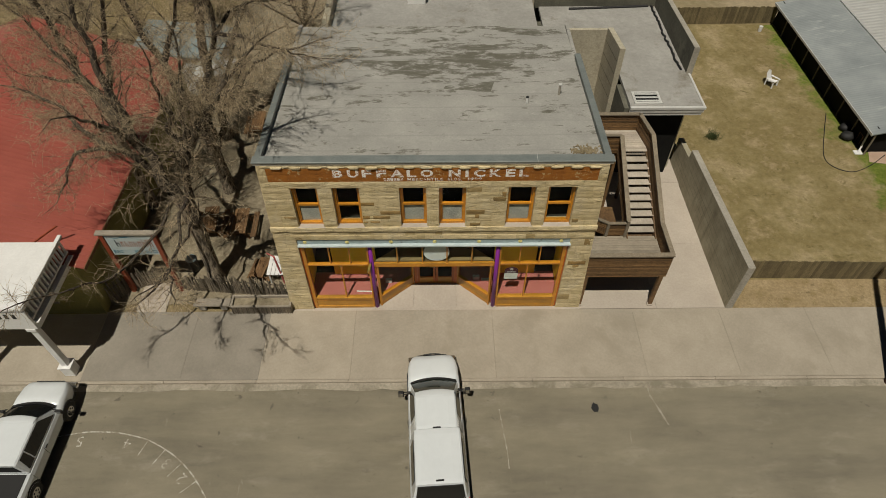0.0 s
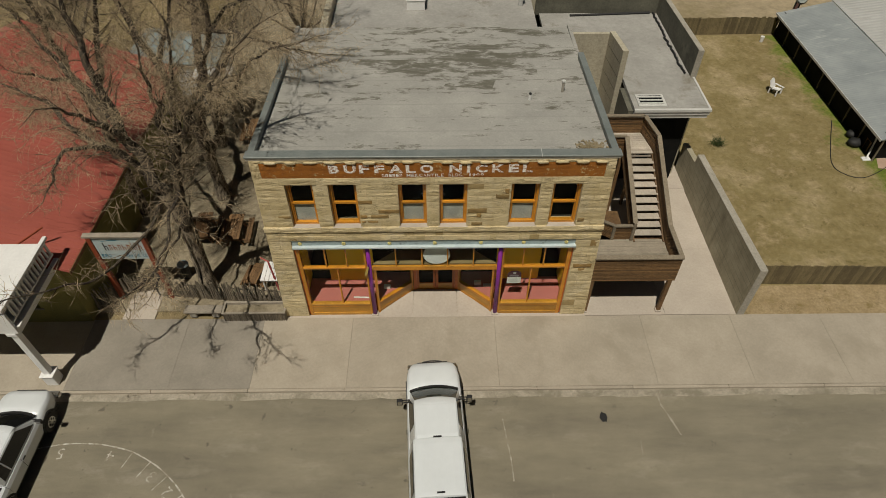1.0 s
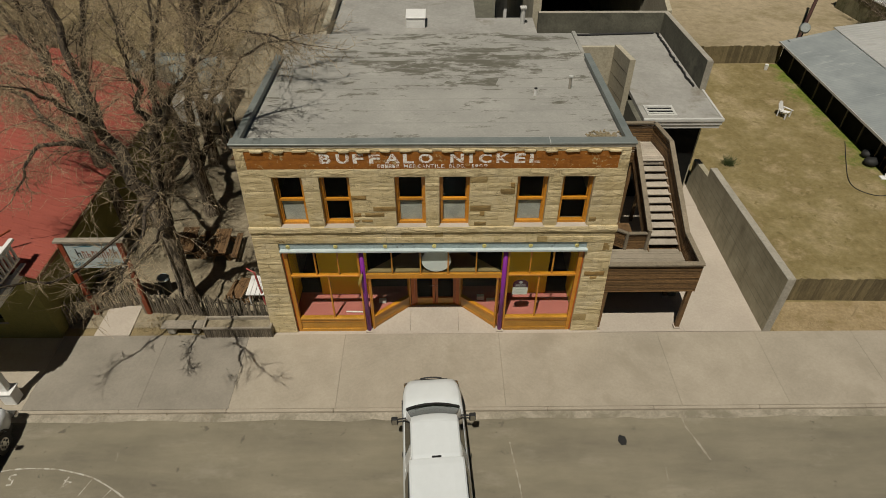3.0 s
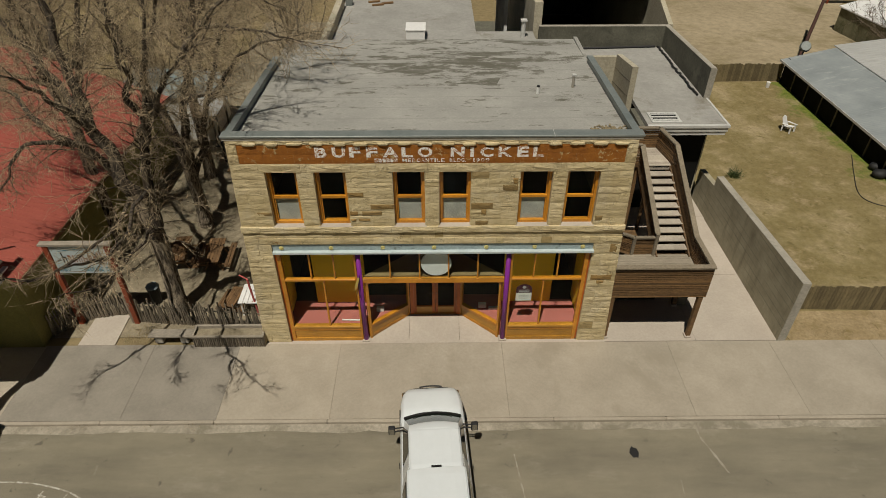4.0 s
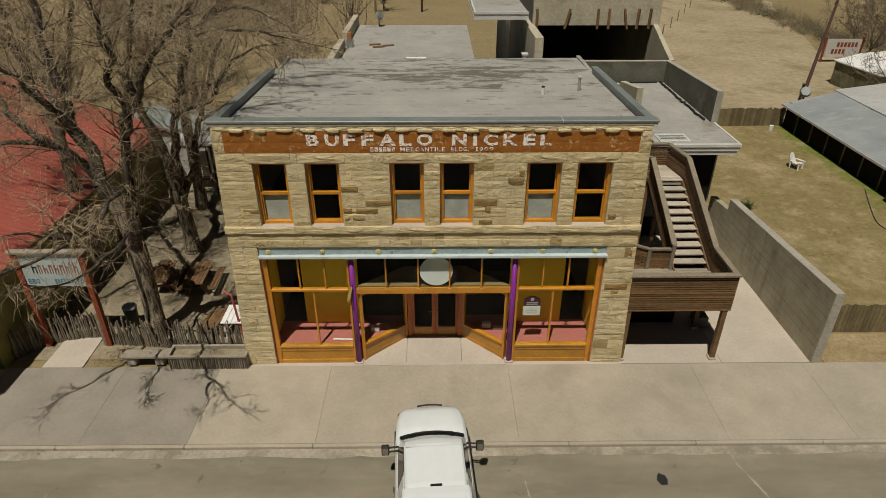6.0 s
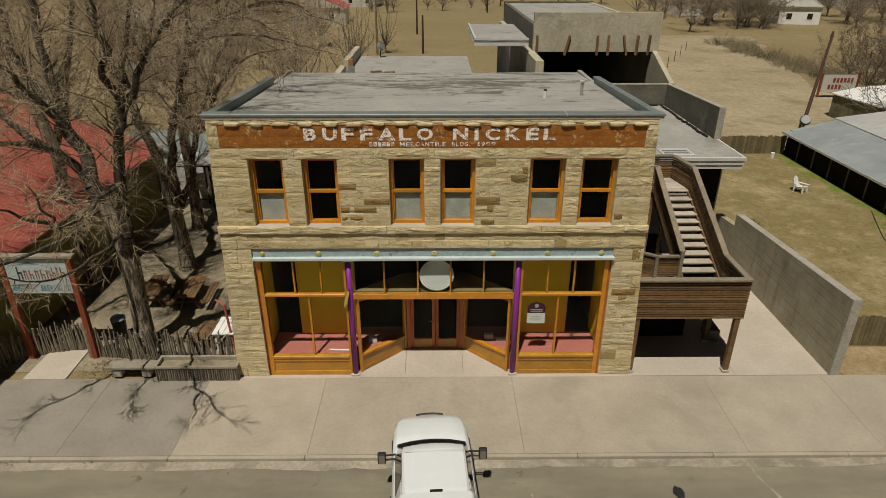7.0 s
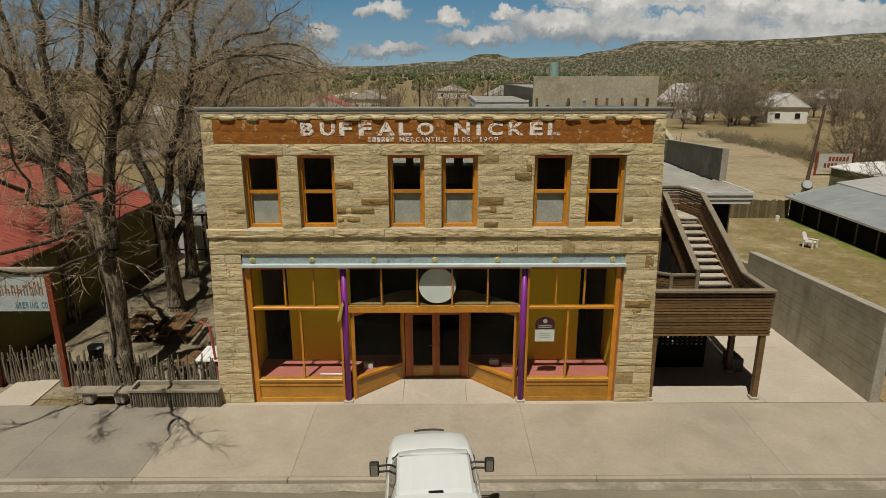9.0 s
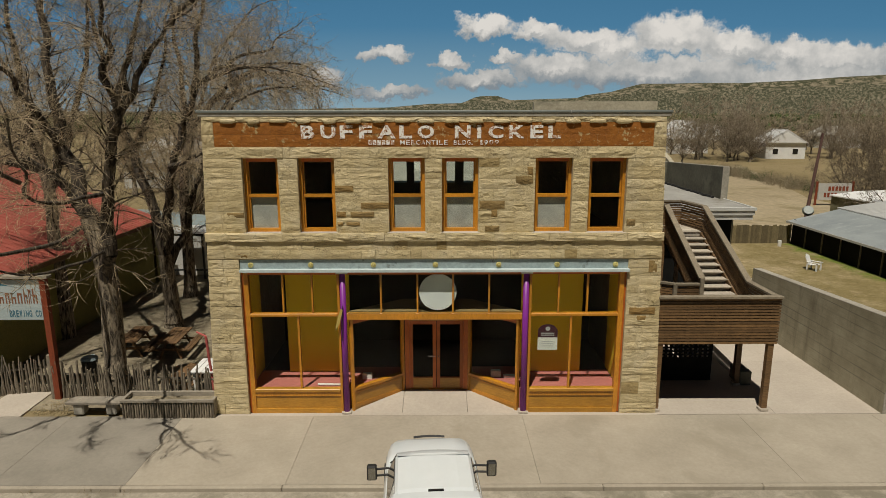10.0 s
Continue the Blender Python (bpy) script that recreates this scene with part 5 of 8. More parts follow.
for x in (6.6, 7.45, 8.3, 9.15, 10.0):
    part("rail_post", bbox(x - 0.045, x + 0.045, 0.085, 0.16, 2.25, 3.67), M["deck_wood"], front_rail)
side_rail = thing("side_rail", (10.1, 3.5, 2.2), "outer stair railing of dark slats, rising with the steps", "railing")
slat_panel(side_rail, (10.12, 0.10), (10.12, 2.0), 2.22, 3.62, 2.22, 3.62, 15, 0.2)
slat_panel(side_rail, (10.12, 2.0), (10.12, 5.9), 2.40, 3.62, 4.30, 5.56, 13, 0.2)
slat_panel(side_rail, (10.12, 5.9), (9.85, 7.5), 4.30, 5.56, 4.30, 5.56, 13, 0.2)
slat_panel(side_rail, (9.85, 7.5), (6.6, 7.5), 4.30, 5.56, 4.30, 5.56, 13, 0.2)
inner_rail = thing("inner_rail", (8.6, 3.8, 2.7), "inner stair railing of dark slats with a grey cap", "railing")
slat_panel(inner_rail, (8.58, 2.06), (8.58, 5.75), 2.62, 3.72, 4.60, 5.66, 12, 0.2)
slat_panel(inner_rail, (7.74, 2.10), (8.52, 2.10), 2.74, 3.52, 2.74, 3.52, 9, 0.15)
slat_panel(inner_rail, (6.72, 2.75), (7.74, 2.10), 2.74, 3.52, 2.74, 3.52, 9, 0.15)
slat_panel(inner_rail, (7.62, 5.75), (8.58, 5.75), 4.60, 5.66, 4.60, 5.66, 12, 0.15)
for x, y, a, b in ((8.58, 2.03, 2.72, 3.76), (7.72, 2.08, 2.72, 3.55)):
    part("newel", bbox(x - 0.06, x + 0.06, y - 0.05, y + 0.05, a, b), M["rail_cap"], inner_rail)
stair = thing("outside_stair", (9.3, 3.8, 2.7), "open timber stair with pale worn treads", "stair")
NS = 11
for i in range(1, NS):
    z = DZ + i * (4.62 - DZ) / NS
    y = 2.0 + i * (3.85 / NS)
    part("tread", bbox(8.70, 10.03, y - 0.17, y + 0.19, z - 0.05, z, bevel=0.008), M["tread"], stair)
for x in (8.67, 9.98):
    part("stringer", prism([(1.9, DZ - 0.3), (2.1, DZ - 0.3), (5.9, 4.3), (5.9, 4.58), (5.75, 4.58), (1.9, DZ + 0.05)], x, x + 0.06, "x"), M["deck_wood"], stair)
for i in range(10):
    part("landing_board", bbox(6.6, 10.05, 5.88 + i * 0.16, 5.88 + i * 0.16 + 0.15, 4.58, 4.62), M["tread"], stair)
for x, y in ((10.0, 6.0), (9.8, 7.4), (8.6, 5.9), (6.7, 7.4)):
    part("post", bbox(x - 0.07, x + 0.07, y - 0.07, y + 0.07, 0.0, 4.57), M["deck_wood"], stair)
for i in range(NS):
    z = DZ + i * (4.62 - DZ) / NS
    part("riser", bbox(8.73, 9.98, 2.0 + (i + 0.9) * (3.85 / NS), 2.02 + (i + 0.9) * (3.85 / NS), z + 0.0, z + 0.085), M["tread"], stair)
# two added boards keep the sun out from under stair and deck
part("underboard", prism([(2.0, DZ - 0.32), (2.0, DZ - 0.28), (5.9, 4.24), (5.9, 4.20)], 8.66, 10.04, "x"), M["deck_wood"], stair)
part("well_floor", bbox(6.6, 8.64, 2.12, 4.6, 2.02, 2.10), M["deck_wood"], stair)
# pale lower steps in the gap beside the wall
low = thing("lower_stair", (7.2, 4.5, 0), "pale concrete steps down beside the stone wall", "stair")
for i in range(6):
    part("step", bbox(6.62, 7.55, 4.2 + i * 0.28, 4.2 + (i + 1) * 0.28, 2.1, 2.4 + i * 0.18), M["slab_pale"], low)
lattice = thing("lattice_screen", (8.2, 3.6, 0), "black lattice screen under the deck", "lattice")
# lattice holes in a solid black sheet that paints the under-deck shade
screen = part("deck_shade_screen", holed_wall(6.56, 9.30, 0.02, 2.05, 2.35, 2.39, [(6.72 + i * 0.17, 6.80 + i * 0.17, 0.86 + k * 0.13, 0.94 + k * 0.13) for i in range(15) for k in range(4)]), M["shed_and_shade_black"], lattice, "black screen with square holes")
block = thing("concrete_block", (10.3, 2.3, 0), "squat grey concrete footing beside the deck", "footing")
part("body", bbox(10.12, 10.52, 1.95, 2.7, 0.004, 0.5, bevel=0.02), M["dark_conc"], block)

# ---- concrete wall along the drive ----
drive_wall = thing("drive_wall", (13.75, 4.5, 0), "tall board-formed concrete wall along the driveway, stepped at its end", "wall", kind="structure")
part("wall", prism([(-0.12, -0.1), (8.4, -0.1), (8.4, 2.50), (-0.12, 3.0)], 13.55, 13.88, "x"), M["board_conc"], drive_wall)
part("wall_cap", prism([(-0.12, 3.004), (8.4, 2.504), (8.4, 2.52), (-0.12, 3.02)], 13.55, 13.88, "x"), M["conc_cap"], drive_wall)
part("wall", prism([(8.4, -0.1), (10.4, -0.1), (10.4, 1.75), (8.4, 1.95)], 13.58, 13.86, "x"), M["board_conc"], drive_wall)
part("wall_end", bbox(13.555, 13.875, -0.135, -0.121, 0, 2.98), M["conc_cap"], drive_wall)

# ---- modern concrete wing behind ----
wing = thing("concrete_wing", (10, 15, 0), "modern concrete rear wing with flat grey roofs and parapet walls", "building")
RF = 5.10
part("roof", prism([(9.75, 8.75), (13.45, 8.75), (13.45, 19.0), (6.2, 19.0), (6.2, 14.1), (9.75, 14.1)], RF - 0.2, RF, "z"), M["annex_roof"], wing, "flat pale grey roof stained brown")
for k, (o, za, zb) in enumerate(((0.10, RF - 0.10, RF + 0.03), (0.05, RF - 0.30, RF - 0.104), (0.0, RF - 0.50, RF - 0.304))):
    part("fascia", bbox(9.72, 13.45 + o, 8.70 - o, 8.75, za, zb), M["fascia"], wing, "stepped grey-white fascia")
    part("fascia", bbox(13.45, 13.45 + o, 8.76, 12.0, za, zb), M["fascia"], wing)
sk = part("skylight_well", holed_wall(10.0, 11.4, 8.95, 9.98, RF, RF + 0.06, []), M["fascia"], wing)
sk.data.transform(Matrix(((1, 0, 0, 0), (0, 0, 1, 0), (0, 1, 0, 0), (0, 0, 0, 1))))
sk.data.flip_normals()
part("skylight_glass", bbox(10.12, 11.28, 9.1, 9.86, RF + 0.06, RF + 0.066), M["dark_glass"], wing)
for i in range(3):
    part("skylight_bar", bbox(10.05, 11.3, 9.1 + i * 0.28, 9.2 + i * 0.28, RF + 0.07, RF + 0.10), M["fascia"], wing)
part("side_wall", bbox(12.95, 13.2, 9.9, 19.0, 0, RF - 0.2), M["board_conc"], wing)
# black sheet and dark walls put the open recess's shade into colour
part("opening_shade_sheet", bbox(9.76, 12.94, 9.5, 9.56, 0.006, RF - 0.22), M["shed_and_shade_black"], wing, "deep black opening under the roof")
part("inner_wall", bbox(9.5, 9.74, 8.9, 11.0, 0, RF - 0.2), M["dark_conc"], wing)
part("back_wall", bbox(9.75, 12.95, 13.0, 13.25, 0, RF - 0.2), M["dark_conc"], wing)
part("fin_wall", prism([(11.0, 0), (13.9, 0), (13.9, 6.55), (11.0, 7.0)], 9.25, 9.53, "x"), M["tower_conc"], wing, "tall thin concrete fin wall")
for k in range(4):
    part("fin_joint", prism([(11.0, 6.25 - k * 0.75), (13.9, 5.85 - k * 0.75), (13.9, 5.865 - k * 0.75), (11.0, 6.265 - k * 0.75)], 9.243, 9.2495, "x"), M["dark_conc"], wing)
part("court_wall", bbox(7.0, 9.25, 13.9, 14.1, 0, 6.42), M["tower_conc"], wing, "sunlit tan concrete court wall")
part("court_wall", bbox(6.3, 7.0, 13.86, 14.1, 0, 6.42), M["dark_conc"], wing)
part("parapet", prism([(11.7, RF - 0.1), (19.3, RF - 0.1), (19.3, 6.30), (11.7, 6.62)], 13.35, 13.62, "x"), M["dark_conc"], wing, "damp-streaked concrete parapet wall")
part("parapet_cap", prism([(11.7, 6.624), (19.3, 6.304), (19.3, 6.33), (11.7, 6.65)], 13.35, 13.62, "x"), M["conc_cap"], wing)
part("parapet_end", bbox(13.33, 13.64, 11.66, 11.70, RF - 0.1, 6.62), M["conc_cap"], wing)
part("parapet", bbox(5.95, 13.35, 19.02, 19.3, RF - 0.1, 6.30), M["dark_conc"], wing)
part("parapet_cap", bbox(5.95, 13.35, 19.02, 19.3, 6.304, 6.33), M["conc_cap"], wing)
# curled membrane along the parapet foot
part("loose_membrane", pipe([(13.12 - 0.22 * abs(noise.noise((i * 0.31, 4, 0))) - 0.05 * noise.noise((i * 1.7, 1, 0)), 12.0 + i * 0.21, RF + 0.06 + 0.05 * noise.noise((i * 0.8, 9, 0))) for i in range(34)], 0.06), M["black"], wing, "curled strip of loose black roofing")
part("loose_membrane", rod((8.0, 18.6, RF + 0.06), (12.9, 18.9, RF + 0.07), 0.07, n=6), M["black"], wing)

# low roof directly behind the stone building, its pit and the block past it
rear = thing("rear_building", (0, 22, 0), "lower rear building with a grey roof and an open court", "building")
LR = 6.0
part("roof", prism([(-6.1, 10.7), (5.6, 10.7), (5.6, 19.15), (2.25, 19.15), (2.25, 32.0), (-6.1, 32.0)], LR - 0.25, LR, "z"), M["annex_roof"], rear, "flat pale grey roof")
part("wall", bbox(-6.4, -6.1, 10.7, 32.3, 0, LR - 0.25), M["side_stone"], rear)
part("wall", bbox(-6.1, 2.25, 32.0, 32.3, 0, LR - 0.25), M["side_stone"], rear)
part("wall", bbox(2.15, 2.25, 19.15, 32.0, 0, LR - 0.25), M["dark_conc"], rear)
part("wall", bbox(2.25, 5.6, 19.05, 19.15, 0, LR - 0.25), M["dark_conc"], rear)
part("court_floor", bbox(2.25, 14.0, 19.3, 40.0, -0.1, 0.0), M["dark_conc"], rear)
part("parapet", prism([(12.8, LR), (24.0, LR), (24.0, LR + 0.62), (12.8, LR + 0.5)], -6.4, -6.02, "x"), M["tower_conc"], rear)
part("chimney", bbox(-5.95, -5.55, 24.2, 24.6, LR, LR + 0.5), M["coping"], rear)
part("chimney_pot", bbox(-5.90, -5.60, 24.25, 24.55, LR + 0.5, LR + 0.95, bevel=0.02), M["brick_red"], rear, "orange clay chimney pot")
part("parapet", prism([(25.5, LR), (32.3, LR), (32.3, LR + 0.7), (25.5, LR + 0.7)], -6.4, -6.02, "x"), M["tower_conc"], rear)
hatch = thing("roof_hatch", (-1.24, 18.3, LR), "white box-shaped roof hatch", "roof hatch")
part("body", bbox(-1.78, -0.72, 17.6, 18.9, LR, LR + 0.55, bevel=0.02), M["white_paint"], hatch)
part("lid", bbox(-1.82, -0.68, 17.56, 18.94, LR + 0.55, LR + 0.62, bevel=0.015), M["white_paint"], hatch)
for x, y in ((-3.9, 24.2), (-3.3, 24.6), (-4.2, 24.9)):
    debris = thing("roof_scrap", (x, y, LR), "loose dark timber scrap on the roof", "scrap", "scraps on the rear roof")
    part("plank", beam_between((x - 0.35, y, LR + 0.05), (x + 0.4, y + 0.15, LR + 0.06), 0.18, 0.09), M["brown_wood"], debris)
pipe2 = thing("flue_pipe", (4.9, 18.2, LR), "grey steel flue standing on the roof", "vent pipe")
part("pipe", rod((4.9, 18.2, LR), (4.9, 18.2, LR + 0.9), 0.14), M["fascia"], pipe2)
part("cowl", bbox(4.72, 5.08, 18.02, 18.38, LR + 0.9, LR + 0.98), M["fascia"], pipe2)
dish0 = thing("satellite_dish", (-4.4, 31.5, LR), "small grey satellite dish on a mast", "dish")
part("mast", rod((-4.4, 31.5, LR), (-4.4, 31.5, LR + 0.7), 0.04), M["dark_metal"], dish0)
part("reflector", rod((-4.4, 31.45, LR + 0.75), (-4.25, 31.38, LR + 0.85), 0.34, 0.28, 16), M["coping"], dish0)

hall = thing("concrete_hall", (10, 30, 0), "tall concrete block with timber props over a black opening", "building")
part("left_wall", bbox(5.62, 6.1, 19.3, 42.0, 0, 7.6), M["tower_conc"], hall)
part("front_wall", bbox(6.0, 14.0, 23.3, 23.7, 7.55, 9.9), M["tower_conc"], hall, "pale concrete front wall")
part("right_wall", bbox(13.62, 14.0, 23.7, 42.0, 0, 9.15), M["tower_conc"], hall)
# this side's shade is put into a darker concrete than the front
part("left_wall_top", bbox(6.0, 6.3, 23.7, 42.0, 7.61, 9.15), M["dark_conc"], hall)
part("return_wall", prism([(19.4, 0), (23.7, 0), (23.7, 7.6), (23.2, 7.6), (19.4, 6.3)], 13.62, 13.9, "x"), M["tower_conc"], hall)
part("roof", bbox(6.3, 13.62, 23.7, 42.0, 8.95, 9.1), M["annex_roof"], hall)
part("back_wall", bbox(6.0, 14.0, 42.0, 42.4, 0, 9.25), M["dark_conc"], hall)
for x, lean in ((6.22, 0), (8.0, 0.28), (10.05, 0), (10.75, 0), (11.95, -0.25), (12.55, 0.05), (13.3, 0.05)):
    part("timber_prop", beam_between((x, 23.18, 7.35), (x + lean, 23.22, 8.55), 0.14, 0.12), M["brown_wood"], hall)
canopy = thing("flat_canopy", (4.1, 30, 0), "flat pale canopy roof with a stepped white fascia on white posts", "canopy")
part("roof", bbox(2.35, 5.62, 22.75, 31.5, 8.25, 8.4), M["annex_roof"], canopy)
for o, a, b in ((0.06, 8.33, 8.46), (0.0, 8.18, 8.326), (0.06, 8.0, 8.176)):
    part("fascia", bbox(2.30 - o, 5.62, 22.70 - o, 22.75, a, b), M["fascia"], canopy)
    part("fascia", bbox(2.30 - o, 2.35, 22.75, 31.5, a, b), M["fascia"], canopy)
for y in (24, 26.0, 28.0, 30.0):
    part("post", bbox(4.4, 4.6, y, y + 0.2, 0, 8.25), M["white_paint"], canopy)

# ---- lawn side: fences, chair, shed ----


def board_fence(name, a, b, h, label, group=""):
    f = thing(name, ((a[0] + b[0]) / 2, (a[1] + b[1]) / 2, 0), label, "fence", group)
    a, b = Vector((*a, 0)), Vector((*b, 0))
    d = b - a
    n = int(d.length / 0.155)
    u = d.normalized()
    r = random.Random(3)
    ang = math.atan2(u.y, u.x)
    for i in range(n):
        m = Matrix.Translation(a + u * (i * 0.155)) @ Matrix.Rotation(ang, 4, "Z")
        part("board", bbox(0.004, 0.148, -0.01, 0.012, -0.06, h + r.uniform(-0.05, 0.06), m=m), M["fence_wood"], f)
    for z in (0.35, h - 0.3):
        part("fence_rail", beam_between(a + Vector((0, 0, z)) + Vector((-u.y, u.x, 0)) * 0.04, b + Vector((0, 0, z)) + Vector((-u.y, u.x, 0)) * 0.04, 0.04, 0.09), M["fence_wood"], f)


board_fence("street_fence", (13.95, 1.75), (30.0, 1.45), 1.25, "weathered grey-brown board fence behind the verge")
board_fence("back_fence", (13.7, 26.0), (25.4, 26.2), 1.25, "old vertical board fence across the lawn")


def lawn_chair():
    t = thing("lawn_chair", (22.25, 18.1, -0.04), "white plastic slatted garden chair on the lawn", "chair")
    m = Matrix.Translation((22.25, 18.1, -0.04)) @ Matrix.Rotation(radians(35), 4, "Z") @ Matrix.Diagonal((0.88, 0.88, 0.92, 1))

    def p(name, *q, tilt=None):
        mm = m if tilt is None else m @ tilt
        part(name, bbox(*q, m=mm), M["white_paint"], t)
    for i in range(4):
        p("seat_slat", -0.27, 0.27, -0.28 + i * 0.14, -0.16 + i * 0.14, 0.32 + (3 - i) * 0.025, 0.345 + (3 - i) * 0.025)
    lean = Matrix.Translation((0, 0.27, 0.33)) @ Matrix.Rotation(radians(-24), 4, "X")
    for i in range(5):
        top = (0.62, 0.70, 0.74, 0.70, 0.62)[i]
        p("back_slat", -0.27 + i * 0.11, -0.17 + i * 0.11, 0, 0.025, 0, top, tilt=lean)
    for x in (-0.36, 0.27):
        p("armrest", x, x + 0.12, -0.38, 0.38, 0.52, 0.55)
        p("leg", x + 0.03, x + 0.08, -0.33, -0.23, 0.0, 0.52)
        p("leg", x + 0.03, x + 0.08, 0.28, 0.36, 0.0, 0.52)


lawn_chair()

shed = thing("long_shed", (29, 18, 0), "long low shed with a grey metal roof and black screened side", "shed")
bm = prism([(24.9, 1.50), (28.6, 2.35), (28.6, 2.42), (24.9, 1.58)], 10.8, 26.2, "y")
part("roof", bm, M["metal_roof"], shed, "blue-grey corrugated metal roof")
part("roof", prism([(28.6, 2.43), (36.0, 3.4), (36.0, 3.47), (28.6, 2.50)], 14.0, 26.5, "y"), M["metal_roof_light"], shed, "pale corrugated metal roof")
for i in range(9):
    y = 10.9 + i * 1.9
    part("post", bbox(25.17, 25.24, y, y + 0.07, -0.06, 1.55), M["rail_cap"], shed)
part("side_screen", bbox(25.30, 25.36, 11.0, 26.1, -0.06, 1.58), M["shed_and_shade_black"], shed, "black screen panels")
part("end_wall", bbox(25.36, 36.0, 25.8, 26.1, -0.06, 1.7), M["shed_and_shade_black"], shed)
part("front_wall", bbox(25.36, 36.0, 11.2, 11.4, -0.06, 1.7), M["shed_and_shade_black"], shed)
part("edge_trim", bbox(24.86, 24.9, 10.8, 26.2, 1.46, 1.60), M["fascia"], shed)
porch_post = thing("prop_post", (24.96, 11.1, -0.04), "white prop post leaning against the shed corner", "post")
part("post", beam_between((24.98, 11.13, 0.03), (25.45, 11.85, 1.52), 0.09, 0.09), M["white_paint"], porch_post)
part("foot", bbox(24.72, 25.2, 10.95, 11.3, -0.045, 0.03, bevel=0.015), M["white_paint"], porch_post)
part("patio", prism([(25.3, 10.3), (30.0, 9.3), (30.0, 12.0), (25.9, 11.9)], -0.1, -0.02, "z"), M["patio"], label="pinkish concrete patio beside the shed", category="patio", kind="structure")
crate = thing("wooden_crate", (25.5, 12.0, -0.04), "reddish slatted wooden crate by the shed", "crate")
for k in range(5):
    part("slat", bbox(25.3, 25.95, 11.75, 11.79, 0.0 + k * 0.13, 0.10 + k * 0.13), M["brown_wood"], crate)
    part("slat", bbox(25.3, 25.95, 12.25, 12.29, 0.0 + k * 0.13, 0.10 + k * 0.13), M["brown_wood"], crate)
    part("lid_slat", bbox(25.28, 25.97, 11.74 + k * 0.113, 11.83 + k * 0.113, 0.63, 0.66), M["brown_wood"], crate)
for x in (25.27, 25.95):
    for y in (11.79, 12.20):
        part("corner_post", bbox(x, x + 0.05, y, y + 0.05, -0.04, 0.63), M["brown_wood"], crate)
for x, y, r, lab in ((24.85, 12.45, 0.36, "black plastic bag slumped on the grass"), (25.12, 13.3, 0.33, "black plastic bag slumped against the shed")):
    bag = thing("black_bag", (x, y, -0.04), lab, "bag", "bags by the shed")
    bm = bmesh.new()
    bmesh.ops.create_icosphere(bm, subdivisions=2, radius=r)
    for v in bm.verts:
        v.co = Vector((v.co.x * 1.2, v.co.y, max(v.co.z, -r * 0.7) * 0.8)) + Vector((x, y, r * 0.5)) + Vector((0, 0, 0.08 * noise.noise(v.co * 5)))
    part("body", bm, M["black"], bag, smooth=True)
bucket = thing("white_bucket", (23.9, 25.0, -0.04), "white bucket by the fence", "bucket")
part("body", rod((23.9, 25.0, -0.05), (23.9, 25.0, 0.36), 0.12, 0.14, 12), M["white_paint"], bucket)
HOSE = [(24.7, 15.0, -0.02), (23.7, 12.9, -0.02), (22.85, 10.9, -0.02), (22.95, 9.95, -0.02), (23.87, 9.43, -0.02), (25.16, 9.96, -0.02), (26.5, 10.9, 0.0)]
bm = pipe([(p[0], p[1], max(p[2], -0.02)) for p in smooth_path(HOSE, 6)], 0.022)
hose = part("garden_hose", bm, M["black"], None, label="dark garden hose trailing over the grass", category="hose")
dish = thing("satellite_dish", (27.0, 27.3, 0), "grey satellite dish on a mast behind the shed", "dish")
part("mast", rod((27.0, 27.3, -0.05), (27.0, 27.3, 2.1), 0.05), M["dark_metal"], dish)
part("reflector", rod((26.95, 27.2, 2.15), (26.9, 27.05, 2.25), 0.40, 0.33, 18), M["coping"], dish)
pole = thing("utility_pole", (27.2, 28.0, 0), "leaning dark wooden utility pole", "utility pole")
part("pole", rod((27.2, 28.0, -0.1), (31.6, 34.2, 7.3), 0.15, 0.10, 10), M["pole_wood"], pole)
part("cross_piece", rod((31.5, 34.1, 7.1), (31.6, 34.2, 7.55), 0.15, 0.08, 8), M["pole_wood"], pole)


kerb_pole = thing("utility_pole", (19.55, -4.05, -0.13), "dark wooden utility pole standing at the kerb", "utility pole")
part("pole", rod((19.52, -4.05, -0.2), (19.52, -4.05, 14.0), 0.19, 0.13, 12), M["pole_wood"], kerb_pole)


